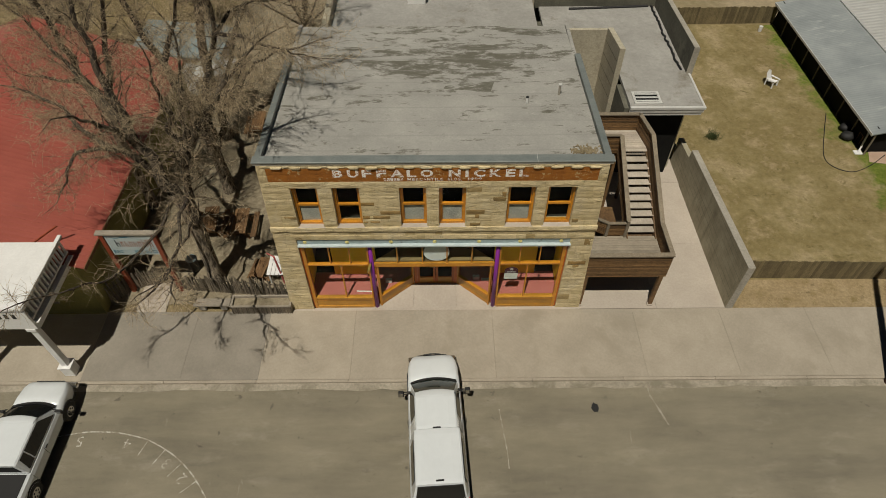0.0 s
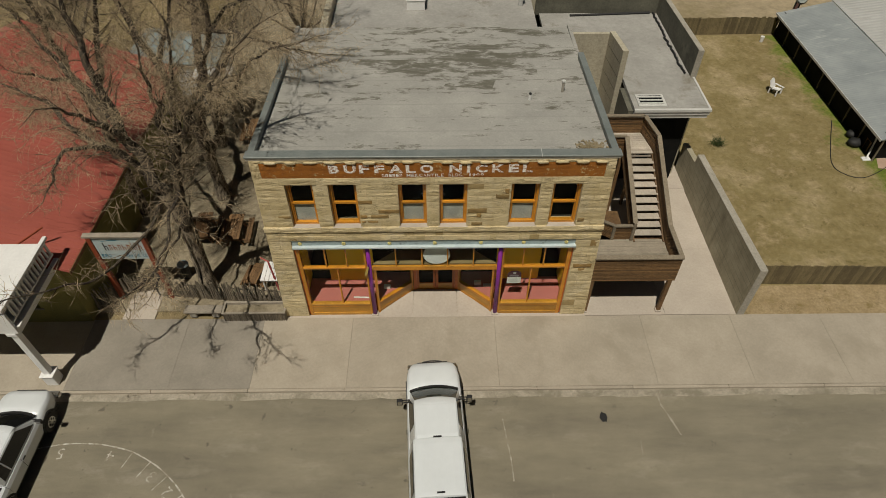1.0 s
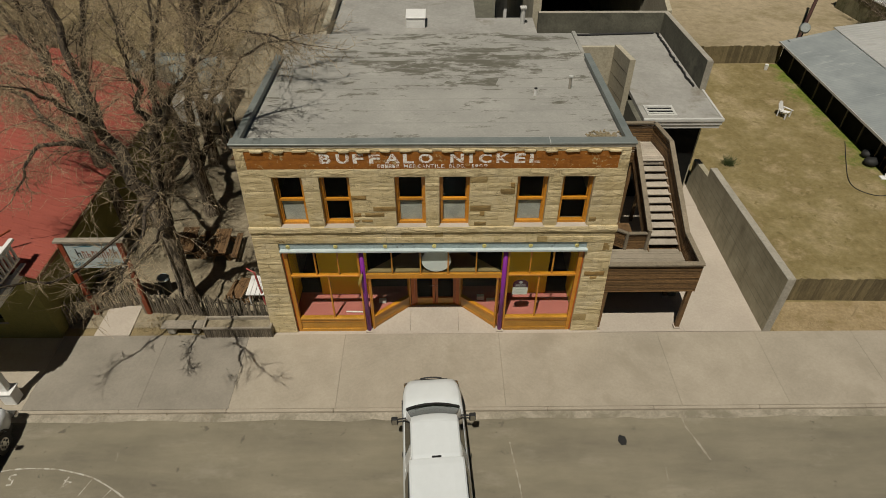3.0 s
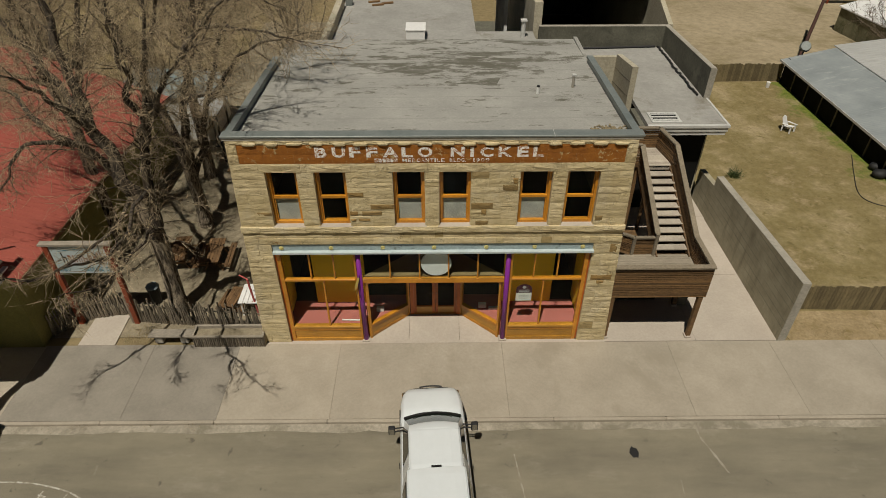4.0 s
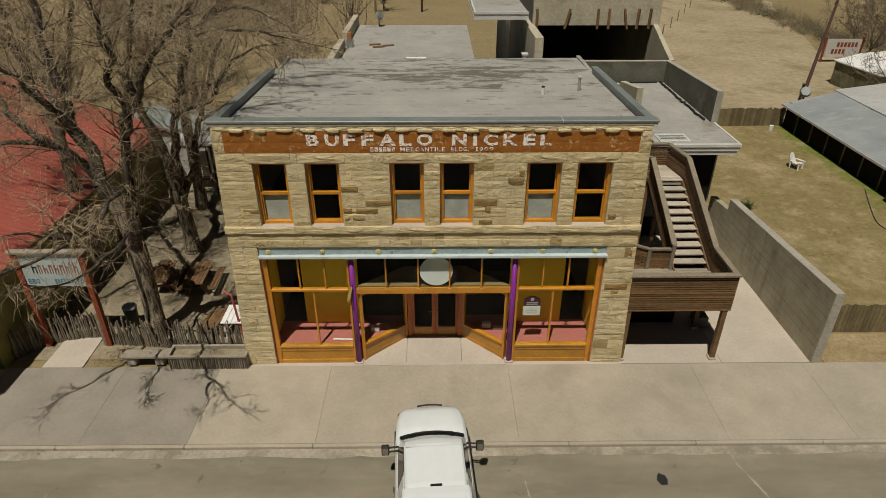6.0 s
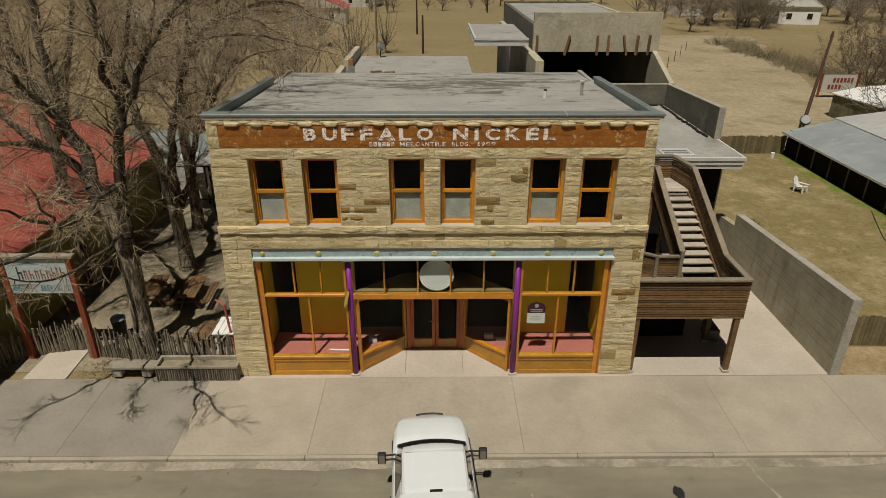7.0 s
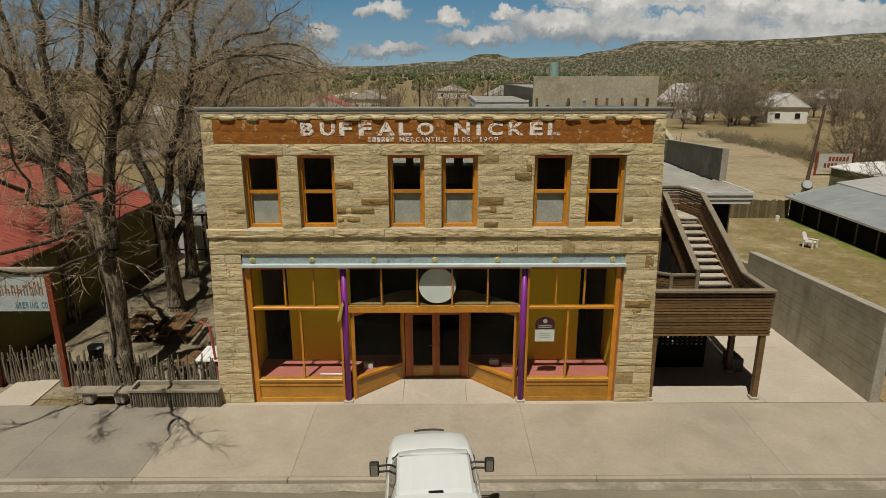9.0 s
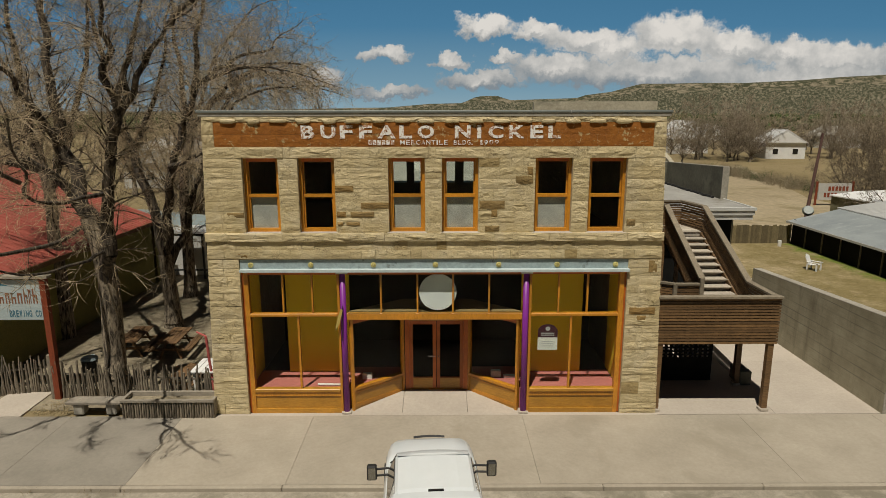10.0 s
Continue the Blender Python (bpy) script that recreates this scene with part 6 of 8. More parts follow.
# ---- trees ----
class Twigs:
    """Collects tapered segments and turns them into one mesh."""

    def __init__(self, core=None):
        self.groups = {}
        self.core = core

    def add(self, a, b, r0, r1, n):
        self.groups.setdefault(n, []).append((*a, *b, r0, r1))

    def mesh(self, name, material):
        verts, faces, base = [], [], 0
        for n, segs in self.groups.items():
            s = np.array(segs)
            a, b, r0, r1 = s[:, 0:3], s[:, 3:6], s[:, 6:7], s[:, 7:8]
            d = b - a
            d /= np.maximum(np.linalg.norm(d, axis=1, keepdims=True), 1e-6)
            ref = np.where(np.abs(d[:, 2:3]) > 0.9, np.array([[1.0, 0, 0]]), np.array([[0, 0, 1.0]]))
            u = np.cross(d, ref)
            u /= np.linalg.norm(u, axis=1, keepdims=True)
            w = np.cross(d, u)
            ring = []
            for end, rr in ((a - d * r0 * 0.3, r0), (b, r1)):
                for i in range(n):
                    k = 2 * math.pi * i / n
                    ring.append(end + (u * math.cos(k) + w * math.sin(k)) * rr)
            v = np.stack(ring, 1).reshape(-1, 3)
            verts.append(v)
            m = len(segs)
            starts = base + np.arange(m)[:, None] * (2 * n)
            for i in range(n):
                j = (i + 1) % n
                faces.append(np.concatenate([starts + i, starts + j, starts + n + j, starts + n + i], 1))
            base += m * 2 * n
        me = bpy.data.meshes.new(name)
        me.from_pydata(np.concatenate(verts).tolist(), [], np.concatenate(faces).tolist())
        me.materials.append(material)
        for p in me.polygons:
            p.use_smooth = True
        return me


def rand_side(r, d, spread):
    """A way that leaves the way d at about the given angle."""
    u = d.orthogonal().normalized()
    u.rotate(Matrix.Rotation(r.uniform(0, 2 * math.pi), 3, d))
    return (d * math.cos(spread) + u * math.sin(spread)).normalized()


def sprout(tw, r, p, d, length, rad, level, sag, dens, thin=0.0075):
    """A branch that wanders and bears smaller ones."""
    n = max(2, int(length / (0.40, 0.32, 0.30)[min(level, 2)]))
    step = length / n
    q, dd = Vector(p), Vector(d)
    for i in range(n):
        w = (0.20, 0.33, 0.40)[min(level, 2)]
        dd = (dd + Vector((r.gauss(0, w), r.gauss(0, w), r.gauss(0, w * 0.85) + (0.05 - sag * (level + 1) * 0.05)))).normalized()
        q2 = q + dd * step
        a, b = rad * (1 - i / n * 0.75), rad * (1 - (i + 1) / n * 0.75)
        (tw.core if level == 0 and tw.core else tw).add(q, q2, a, b, (5, 4, 3)[min(level, 2)])
        if level < 2:
            for _ in range(r.choice((1, 2, 2, 3)) if r.random() < dens else 0):
                l2 = length * r.uniform(0.38, 0.62) if level == 0 else r.uniform(0.3, 0.85)
                sprout(tw, r, q.lerp(q2, r.random()), rand_side(r, dd, r.uniform(0.5, 1.0)), l2, max(b * r.uniform(0.35, 0.55), thin), level + 1, sag, dens, thin)
        q = q2


def grown_tree(name, boughs, seed, label, dens=0.92, spacing=0.22, reach=(0.9, 2.1), sag=1.1, thin=0.0085, level=0, thick=1.22, twig="twig"):
    r = random.Random(seed)
    base = Vector(boughs[0][2][0])
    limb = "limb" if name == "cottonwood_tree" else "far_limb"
    t = thing(name, (base.x, base.y, 0), label, "tree")
    inner = Twigs()
    crown = Twigs(inner)
    for k, (r0, r1, pts, *bare) in enumerate(boughs):
        path = smooth_path(pts, 5 if name == "cottonwood_tree" else 3)
        if k == 0:
            path[0].z = -0.1
        wood = Twigs()
        total = sum((b - a).length for a, b in zip(path, path[1:]))
        run = 0.0
        nxt = total if k == 0 else 0.4
        thinly = bare[0] if bare else 1.0                     # how few side twigs it bears
        wob = r.random() * 40
        pos = [p + Vector((noise.noise((wob, i * 0.35, 0)), noise.noise((wob + 9, i * 0.35, 0)), 0)) * (0.24 if k else 0.03) for i, p in enumerate(path)]
        for a, b in zip(pos, pos[1:]):
            l = (b - a).length
            ra, rb = r0 + (r1 - r0) * run / total, r0 + (r1 - r0) * (run + l) / total
            if k == 0:
                ra *= 1 + 0.45 * max(0, 1 - run / 1.0)
            wood.add(a, b, ra * (thick if k else 1.0), rb * (thick if k else 1.0), (12 if k == 0 else 8) if name == "cottonwood_tree" else 4)
            while nxt < run + l and k:
                p = a.lerp(b, (nxt - run) / l)
                d = (b - a).normalized()
                size = r.uniform(*reach) * (0.75 + 0.4 * (1 - nxt / total)) / thinly ** 0.5
                sprout(crown, r, p, rand_side(r, d, r.uniform(0.5, 1.15)), size, min(max(ra * 0.24, 0.014), 0.03) if level == 0 else max(ra * 0.36, 0.022), level, sag, dens, thin)
                nxt += spacing * thinly * r.uniform(0.6, 1.4) * (1 + (2.2 * max(0.0, 1 - 2.2 * nxt / total) if level == 0 else 0))
            run += l
        if k:
            sprout(crown, r, pos[-1], (pos[-1] - pos[-2]).normalized(), r.uniform(*reach) / thinly ** 0.5, r1, level, sag, dens, thin)
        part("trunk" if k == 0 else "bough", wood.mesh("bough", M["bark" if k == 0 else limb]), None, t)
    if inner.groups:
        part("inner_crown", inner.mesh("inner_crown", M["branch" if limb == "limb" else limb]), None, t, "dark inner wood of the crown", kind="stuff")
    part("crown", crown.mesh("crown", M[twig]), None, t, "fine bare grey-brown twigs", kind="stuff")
    return t


BOUGHS = {
    "T1": [
        (0.34, 0.30, [(-10.99, 1.9, 0.31), (-11.0, 2.0, 1.52), (-10.93, 2.0, 3.49), (-11.06, 2.0, 4.82), (-11.27, 2.0, 5.84)]),
        (0.21, 0.05, [(-11.27, 2.0, 5.84), (-11.75, 2.3, 6.99), (-12.3, 2.7, 8.04), (-12.69, 3.2, 9.48), (-12.99, 3.6, 11.11), (-13.11, 4.0, 12.75), (-13.14, 4.2, 14.35)]),
        (0.14, 0.03, [(-11.4, 2.1, 6.2), (-12.8, 2.8, 7.0), (-14.2, 3.0, 8.2), (-15.5, 3.8, 9.0), (-17.4, 4.5, 9.3)]),
        (0.09, 0.025, [(-13.3, 2.9, 7.3), (-14.6, 2.6, 7.6), (-15.05, 1.9, 7.2), (-15.5, 1.4, 6.4)]),
        (0.13, 0.03, [(-12.3, 2.7, 8.04), (-13.9, 4.4, 9.0), (-15.0, 4.9, 10.2), (-15.8, 5.4, 11.2), (-16.8, 6.0, 12.0)]),
        (0.13, 0.03, [(-12.3, 2.7, 8.04), (-12.54, 2.0, 9.03), (-12.63, 1.2, 10.08), (-12.74, 0.4, 10.95)]),
        (0.06, 0.015, [(-11.25, 1.95, 5.6), (-11.7, 0.0, 5.3), (-12.44, -2.36, 5.5), (-13.27, -3.5, 6.3), (-14.28, -5.42, 7.5)], 3.2),
        (0.05, 0.012, [(-10.6, 1.6, 4.9), (-10.7, 0.0, 4.8), (-10.9, -2.1, 5.0), (-11.12, -4.18, 6.2)], 3.2),
        (0.06, 0.015, [(-10.15, 1.2, 6.75), (-9.9, -0.8, 6.8), (-9.52, -3.02, 7.0), (-9.2, -4.07, 7.6), (-7.94, -6.11, 9.0)], 3.2),
        (0.045, 0.015, [(-9.2, -4.07, 7.6), (-9.21, -5.87, 8.6)], 3.2),
        (0.20, 0.12, [(-10.92, 1.9, 3.71), (-10.53, 1.5, 5.11), (-10.15, 1.2, 6.75), (-9.7, 0.9, 8.29), (-9.53, 0.8, 8.86)]),
        (0.11, 0.03, [(-9.53, 0.8, 8.86), (-9.47, 0.6, 10.35), (-9.32, 0.3, 11.53), (-9.04, 0.0, 13.18)]),
        (0.10, 0.03, [(-9.53, 0.8, 8.86), (-9.34, 1.2, 9.92), (-9.19, 1.6, 11.23), (-9.01, 2.0, 13.19)]),
        (0.11, 0.025, [(-9.6, 0.8, 8.54), (-8.91, 0.8, 9.74), (-8.33, 0.7, 10.67), (-7.56, 0.5, 11.48), (-6.85, 0.5, 11.95)]),
        (0.08, 0.02, [(-7.56, 0.5, 11.48), (-6.72, 1.0, 12.53), (-5.67, 1.4, 13.36)]),
    ],
    "T2": [
        (0.33, 0.28, [(-11.77, 8.3, -0.36), (-11.79, 8.3, 1.33), (-11.87, 8.3, 3.22)]),
        (0.20, 0.04, [(-11.87, 8.3, 3.22), (-12.47, 8.6, 5.86), (-13.14, 9.0, 7.5), (-13.85, 9.4, 9.38), (-14.52, 10.0, 11.51), (-14.99, 10.5, 13.87), (-15.28, 11.0, 15.78)]),
        (0.18, 0.05, [(-11.87, 8.3, 3.22), (-11.34, 8.0, 5.46), (-10.96, 7.8, 7.11), (-10.33, 7.6, 8.36), (-9.56, 7.2, 10.2), (-9.22, 7.0, 12.06), (-8.77, 6.8, 14.01)]),
        (0.09, 0.03, [(-10.97, 7.8, 7.0), (-10.15, 7.2, 7.29), (-9.48, 6.8, 7.54), (-8.86, 6.4, 7.97)]),
        (0.15, 0.05, [(-11.77, 8.4, 2.7), (-10.97, 8.6, 4.39), (-10.6, 8.8, 5.95), (-10.17, 9.0, 7.02), (-9.51, 9.2, 8.67), (-8.59, 9.3, 10.3)]),
        (0.08, 0.02, [(-9.56, 7.2, 10.2), (-7.9, 5.9, 10.6), (-6.3, 5.0, 10.7), (-5.1, 4.8, 10.5)]),
        (0.07, 0.02, [(-8.86, 6.4, 7.97), (-8.0, 6.1, 9.2), (-6.8, 6.0, 9.9), (-5.6, 6.3, 10.1)]),
        (0.08, 0.025, [(-9.56, 7.2, 10.2), (-8.6, 7.9, 10.9), (-7.5, 8.6, 10.9), (-6.6, 9.2, 10.3)]),
        (0.10, 0.03, [(-13.14, 9.0, 7.5), (-11.9, 8.6, 9.6), (-11.07, 8.2, 11.56), (-10.59, 8.0, 13.44)]),
    ],
    "T3": [
        (0.30, 0.22, [(-12.88, 13.0, 0.08), (-12.82, 13.0, 2.75), (-12.74, 13.0, 5.61), (-12.27, 13.0, 8.09)]),
        (0.15, 0.03, [(-12.27, 13.0, 8.09), (-11.04, 12.6, 9.55), (-9.88, 12.2, 10.44), (-8.43, 11.8, 11.12), (-6.85, 11.4, 11.34), (-5.98, 11.2, 11.13)]),
        (0.09, 0.03, [(-9.88, 12.2, 10.44), (-9.69, 12.0, 11.39), (-8.97, 11.6, 11.7), (-7.83, 11.2, 11.86), (-6.99, 11.0, 12.55)]),
        (0.13, 0.03, [(-12.27, 13.0, 8.09), (-12.57, 13.3, 11.29), (-12.8, 13.6, 13.9), (-13.04, 14.0, 15.99)]),
        (0.10, 0.03, [(-9.88, 12.2, 10.44), (-8.7, 13.6, 11.0), (-7.4, 14.6, 11.0), (-6.2, 15.2, 10.4)]),
        (0.10, 0.03, [(-11.04, 12.6, 9.55), (-10.2, 14.2, 10.2), (-9.1, 15.8, 10.6), (-7.8, 17.2, 10.4)]),
        (0.09, 0.03, [(-12.66, 13.0, 6.45), (-11.27, 14.0, 11.34), (-10.2, 15.0, 13.31), (-9.42, 16.0, 14.54)]),
    ],
    "T4": [
        (0.26, 0.2, [(-15.71, 7.0, 4.22), (-15.62, 7.0, 6.06), (-15.96, 7.0, 7.84)]),
        (0.15, 0.03, [(-15.96, 7.0, 7.84), (-15.83, 6.6, 9.56), (-15.72, 6.2, 11.37), (-15.63, 6.0, 13.1), (-15.66, 6.0, 14.23)]),
        (0.14, 0.03, [(-15.62, 7.0, 6.06), (-15.21, 8.0, 8.24), (-14.53, 8.6, 10.94), (-14.36, 9.0, 13.18), (-14.48, 9.4, 14.98)]),
        (0.10, 0.02, [(-15.96, 7.0, 7.84), (-16.5, 6.0, 8.72), (-16.88, 5.0, 9.53)]),
    ],
}
grown_tree("cottonwood_tree", BOUGHS["T1"], 11, "large bare cottonwood tree with deeply furrowed grey bark", 0.93, 0.15, thin=0.0085)
grown_tree("cottonwood_tree", BOUGHS["T2"], 12, "bare dark-limbed cottonwood tree in the dirt yard", 0.9, 0.19, (1.0, 2.3), thin=0.0085)
grown_tree("cottonwood_tree", BOUGHS["T3"], 13, "bare tree with a long limb reaching over the roof", 0.92, 0.16, (1.1, 2.6), thin=0.0085)
grown_tree("cottonwood_tree", BOUGHS["T4"], 14, "bare leaning tree behind the red roof", 0.92, 0.17, (1.1, 2.6), thin=0.0085)


def wild_tree(seed, height, spread):
    """A free-standing bare tree, for repeats farther off."""
    r = random.Random(seed)
    boughs = [(0.2 * height / 8, 0.15 * height / 8, [(0, 0, 0), (r.uniform(-.1, .1), 0, height * 0.07), (r.uniform(-.2, .2), r.uniform(-.2, .2), height * 0.13)])]
    top = boughs[0][2][-1]
    for i in range(11):
        a = 2 * math.pi * (i * 0.382 + r.uniform(-0.06, 0.06))
        out = (i + 0.5) / 11                                # inner boughs climb, outer ones arch over
        s = spread * (0.15 + 0.85 * out) * r.uniform(0.85, 1.1)
        h = height * (1.0 - 0.5 * out ** 2) * r.uniform(0.92, 1.05)
        c, d = math.cos(a) * s, math.sin(a) * s
        boughs.append((0.085 * height / 8, 0.015, [top, (top[0] + c * 0.5, top[1] + d * 0.5, height * 0.13 + (h - height * 0.13) * r.uniform(0.32, 0.42)), (top[0] + c * 0.92, top[1] + d * 0.92, height * 0.13 + (h - height * 0.13) * 0.72), (top[0] + c, top[1] + d, h)]))
    return boughs


def placed(ob, x, y, turn, s):
    c = copy_thing(ob, Matrix.Translation((x, y, 0)) @ Matrix.Rotation(turn, 4, "Z"))
    c.scale = (s, s, s)
    return c


def repeats(label, spots, seeds, height, spread, dens, spacing, reach, name="bare_tree", group="bare trees in the distance", thin=0.014, level=1, twig="far_twig", limbs=1.0):
    """Bare trees at the spots (x, y, scale), from a few grown kinds."""
    r = random.Random(seeds[0])
    kinds = []
    for i, (x, y, s) in enumerate(spots):
        if i < len(seeds):
            t = grown_tree(name, wild_tree(seeds[i], height, spread), seeds[i], label, dens, spacing, reach, 0.3, thin, level, limbs, twig)
            tagged(t, group=group)
            kinds.append(t)
            t.location = (x, y, 0)
            t.rotation_euler = (0, 0, r.uniform(0, 6.28))
            t.scale = (s, s, s)
        else:
            placed(kinds[i % len(seeds)], x, y, r.uniform(0, 6.28), s)


# yard and lot trees behind the left-hand roofs
repeats("bare grey-brown tree behind the yard", [(-17, 26, 1.0), (-9.5, 24, 0.8), (-24, 20, 1.1), (-12, 33, 0.9), (-20, 38, 1.1), (-30, 30, 1.1), (-8, 42, 0.75), (-27, 45, 1.1), (-15, 50, 1.0), (-36, 55, 1.2), (-22, 62, 1.1), (-10, 60, 0.8), (-32, 75, 1.2), (-18, 82, 1.1), (-45, 70, 1.3), (-40, 40, 1.2), (-7.5, 76, 0.6)],
        (31, 32, 33), 11, 4.6, 0.85, 0.5, (1.2, 2.8), group="bare trees behind the yard", thin=0.010, twig="twig")
rr = random.Random(5)
spots = [(46, 100.8, 0.75), (42, 108, 0.6), (57, 106, 0.8), (61, 110, 0.85), (65, 112, 0.8), (54, 112, 0.7), (85, 118, 0.8), (90, 112, 0.9), (96, 122, 1.0)] + [(53 + 15 * rr.random(), 106 + 14 * rr.random(), 0.7 + 0.45 * rr.random()) for i in range(9)] + [(80 + 40 * rr.random(), 106 + 26 * rr.random(), 0.7 + 0.5 * rr.random()) for i in range(15)]
repeats("bare winter tree with a rounded grey-brown crown", spots, (51, 52, 53), 10.5, 6.4, 0.5, 0.95, (1.5, 2.8), group="bare trees by the white houses", thin=0.036, level=0, limbs=0.6)
repeats("dense bare tree with dark limbs behind the sheds", [(36.4, 31.0, 0.78), (44.5, 47.5, 0.85), (49, 51, 0.85), (53, 48.5, 0.9), (47.5, 55, 0.8), (52, 56, 0.95), (57, 53, 0.95), (61, 58, 1.0)],
        (61, 62), 6.8, 5.4, 0.85, 0.44, (0.8, 1.9), group="bare trees behind the sheds", thin=0.014, level=0, twig="dark_twig", limbs=0.8)
spots = []
for i in range(240):
    y = 120 + 230 * rr.random() ** 1.5
    x = rr.uniform(-0.5, 0.78) * y + 5
    if not (y < 140 and -24 < x < 40) and not (y < 124 and x > 38):
        spots.append((x, y, rr.uniform(0.55, 1.1)))
repeats("bare winter tree, hazy grey-brown", spots, (41, 42, 43, 44), 9, 5.0, 0.42, 2.3, (1.5, 2.8), thin=0.055, twig="twig")

# scrub along the lot edge
for i in range(64):
    f = i / 63
    x, y = 44.5 + 4 * rr.random() ** 2 + rr.uniform(-1.2, 1.2), 86 - 32 * f + rr.uniform(-2, 2)
    s = rr.uniform(0.5, 1.5)
    tw = Twigs()
    for k in range(22):
        d = Vector((rr.gauss(0, 0.55), rr.gauss(0, 0.55), 1)).normalized()
        sprout(tw, rr, (x + rr.gauss(0, 0.6), y + rr.gauss(0, 0.6), -0.06), d, s * rr.uniform(0.7, 1.5), 0.022, 1, 0.2, 0.8, 0.012)
    green = i % 9 == 4
    part("scrub_bush", tw.mesh("scrub_bush", M["green_leaf" if green else "shrub"]), None, None, label="green scrub bush at the lot edge" if green else "dry brown scrub bush at the lot edge", category="bush", group="scrub along the lot")


def tuft(x, y, s, mat, label, n=60):
    tw = Twigs()
    for k in range(n):
        d = Vector((rr.gauss(0, 0.55), rr.gauss(0, 0.55), 1)).normalized()
        sprout(tw, rr, (x + rr.gauss(0, 0.12), y + rr.gauss(0, 0.12), -0.05), d, s * rr.uniform(0.5, 1.0), 0.012, 2, 0.3, 0.9)
    return part("tuft", tw.mesh("tuft", M[mat]), None, None, label=label, category="plant", group="tufts and weeds", kind="stuff")


tuft(16.7, 12.6, 0.7, "green_leaf", "small green bush in the lawn", 150)
for i in range(34):
    tuft(rr.uniform(14.3, 24), 1.4 - 1.4 * rr.random() ** 1.6, rr.uniform(0.06, 0.2), "straw", "dry weeds at the fence foot", 16)
for i in range(14):
    tuft(rr.uniform(-12.95, -11.7), rr.uniform(-0.05, 1.1), rr.uniform(0.06, 0.2), "straw", "dry leaves and weeds heaped beside the path", 18)
for i in range(10):
    tuft(rr.uniform(-12.6, -7.2), rr.uniform(1.2, 1.9), rr.uniform(0.15, 0.35), "shrub", "dry weeds at the fence foot", 20)
for i in range(7):
    tuft(rr.uniform(-14.5, -7), rr.uniform(-4.0, -3.9), rr.uniform(0.05, 0.12), "shrub", "small weeds growing in the gutter", 14)


# ---- beer garden and the red-roofed building ----
RED_X = -15.2
pub = thing("red_roofed_building", (-20, 7, 0), "low olive-green stucco building with a faded red metal roof", "building")
part("front_wall", holed_wall(-34, -15.7, 0, 3.5, -0.2, 0.1, [(-19.6, -17.6, 1.0, 2.1)]), M["olive"], pub, "olive-green stucco front")
part("side_wall", bbox(-16.0, -15.7, 0.1, 16.0, 0, 3.45), M["olive"], pub, "olive-green stucco side wall")
part("gable", prism([(-16.0, 3.45), (-15.7, 3.45), (-22.5, 6.2), (-22.8, 6.2)], -0.1, 0.1, "y"), M["olive"], pub)
part("window_pane", bbox(-19.6, -17.6, 0.0, 0.03, 1.0, 2.1), M["dark_glass"], pub)
part("window_frame", bbox(-19.7, -17.5, -0.24, -0.2, 0.9, 1.0), M["grey_wood"], pub)
part("window_frame", bbox(-19.7, -17.5, -0.24, -0.2, 2.1, 2.2), M["grey_wood"], pub)
part("roof_slope", prism([(RED_X, 3.50), (RED_X, 3.58), (-23.0, 6.55), (-30.8, 3.58), (-30.8, 3.5), (-23.0, 6.45)], -0.35, 15.6, "y"), M["red_roof"], pub, "faded red corrugated metal roof")
for i in range(52):
    y = -0.28 + i * 0.305
    part("roof_seam", beam_between((RED_X, y, 3.59), (-23.0, y, 6.56), 0.03, 0.016), M["red_roof"], pub)
part("eave_trim", bbox(RED_X, RED_X + 0.03, -0.35, 15.6, 3.38, 3.56), M["brown_wood"], pub)
part("ladder_bar", beam_between((-17.3, -0.2, 4.6), (-16.2, 0.9, 4.9), 0.06, 0.06), M["red_post"], pub)
part("back_wall", bbox(-30.5, -15.7, 15.3, 15.6, 0, 3.45), M["olive"], pub)
# second roof behind
annex2 = thing("low_outbuilding", (-16, 20, 0), "small outbuilding with a pale blue-grey roof", "building")
part("roof", prism([(-19.0, 3.2), (-13.6, 2.7), (-13.6, 2.8), (-19.0, 3.3)], 17.0, 21.0, "y"), M["green_roof"], annex2)
part("wall", bbox(-18.8, -13.8, 17.2, 20.8, 0, 2.7), M["far_wall"], annex2)
pergola = thing("steel_pergola", (-13.5, 15.5, 0), "black steel frame shelter with a thin pale roof", "shelter")
for x in (-14.4, -13.4, -12.45):
    for y in (14.6, 16.4):
        part("post", bbox(x - 0.05, x + 0.05, y - 0.05, y + 0.05, -0.04, 2.9), M["dark_metal"], pergola)
part("roof", bbox(-14.6, -12.3, 14.4, 16.6, 2.95, 3.03), M["fascia"], pergola)
part("rail", bbox(-14.4, -12.45, 14.57, 14.62, 2.8, 2.9), M["dark_metal"], pergola)
part("rail", bbox(-14.4, -12.45, 14.57, 14.62, 0.9, 0.98), M["dark_metal"], pergola)

# white porch over the sidewalk
porch = thing("white_porch", (-18.5, -1.7, 0), "white-painted timber balcony porch over the sidewalk", "porch")
part("roof_deck", bbox(-32, -15.88, -3.35, 0.06, 4.65, 4.8), M["white_paint"], porch, "white flat porch roof")
part("deck_edge", bbox(-32, -15.80, -3.45, -3.35, 3.6, 4.7), M["white_paint"], porch)
part("deck_edge", bbox(-15.88, -15.78, -3.35, 0.1, 3.52, 3.86), M["white_paint"], porch)
part("soffit", bbox(-32, -15.88, -3.35, -0.2, 3.55, 3.6), M["white_paint"], porch)
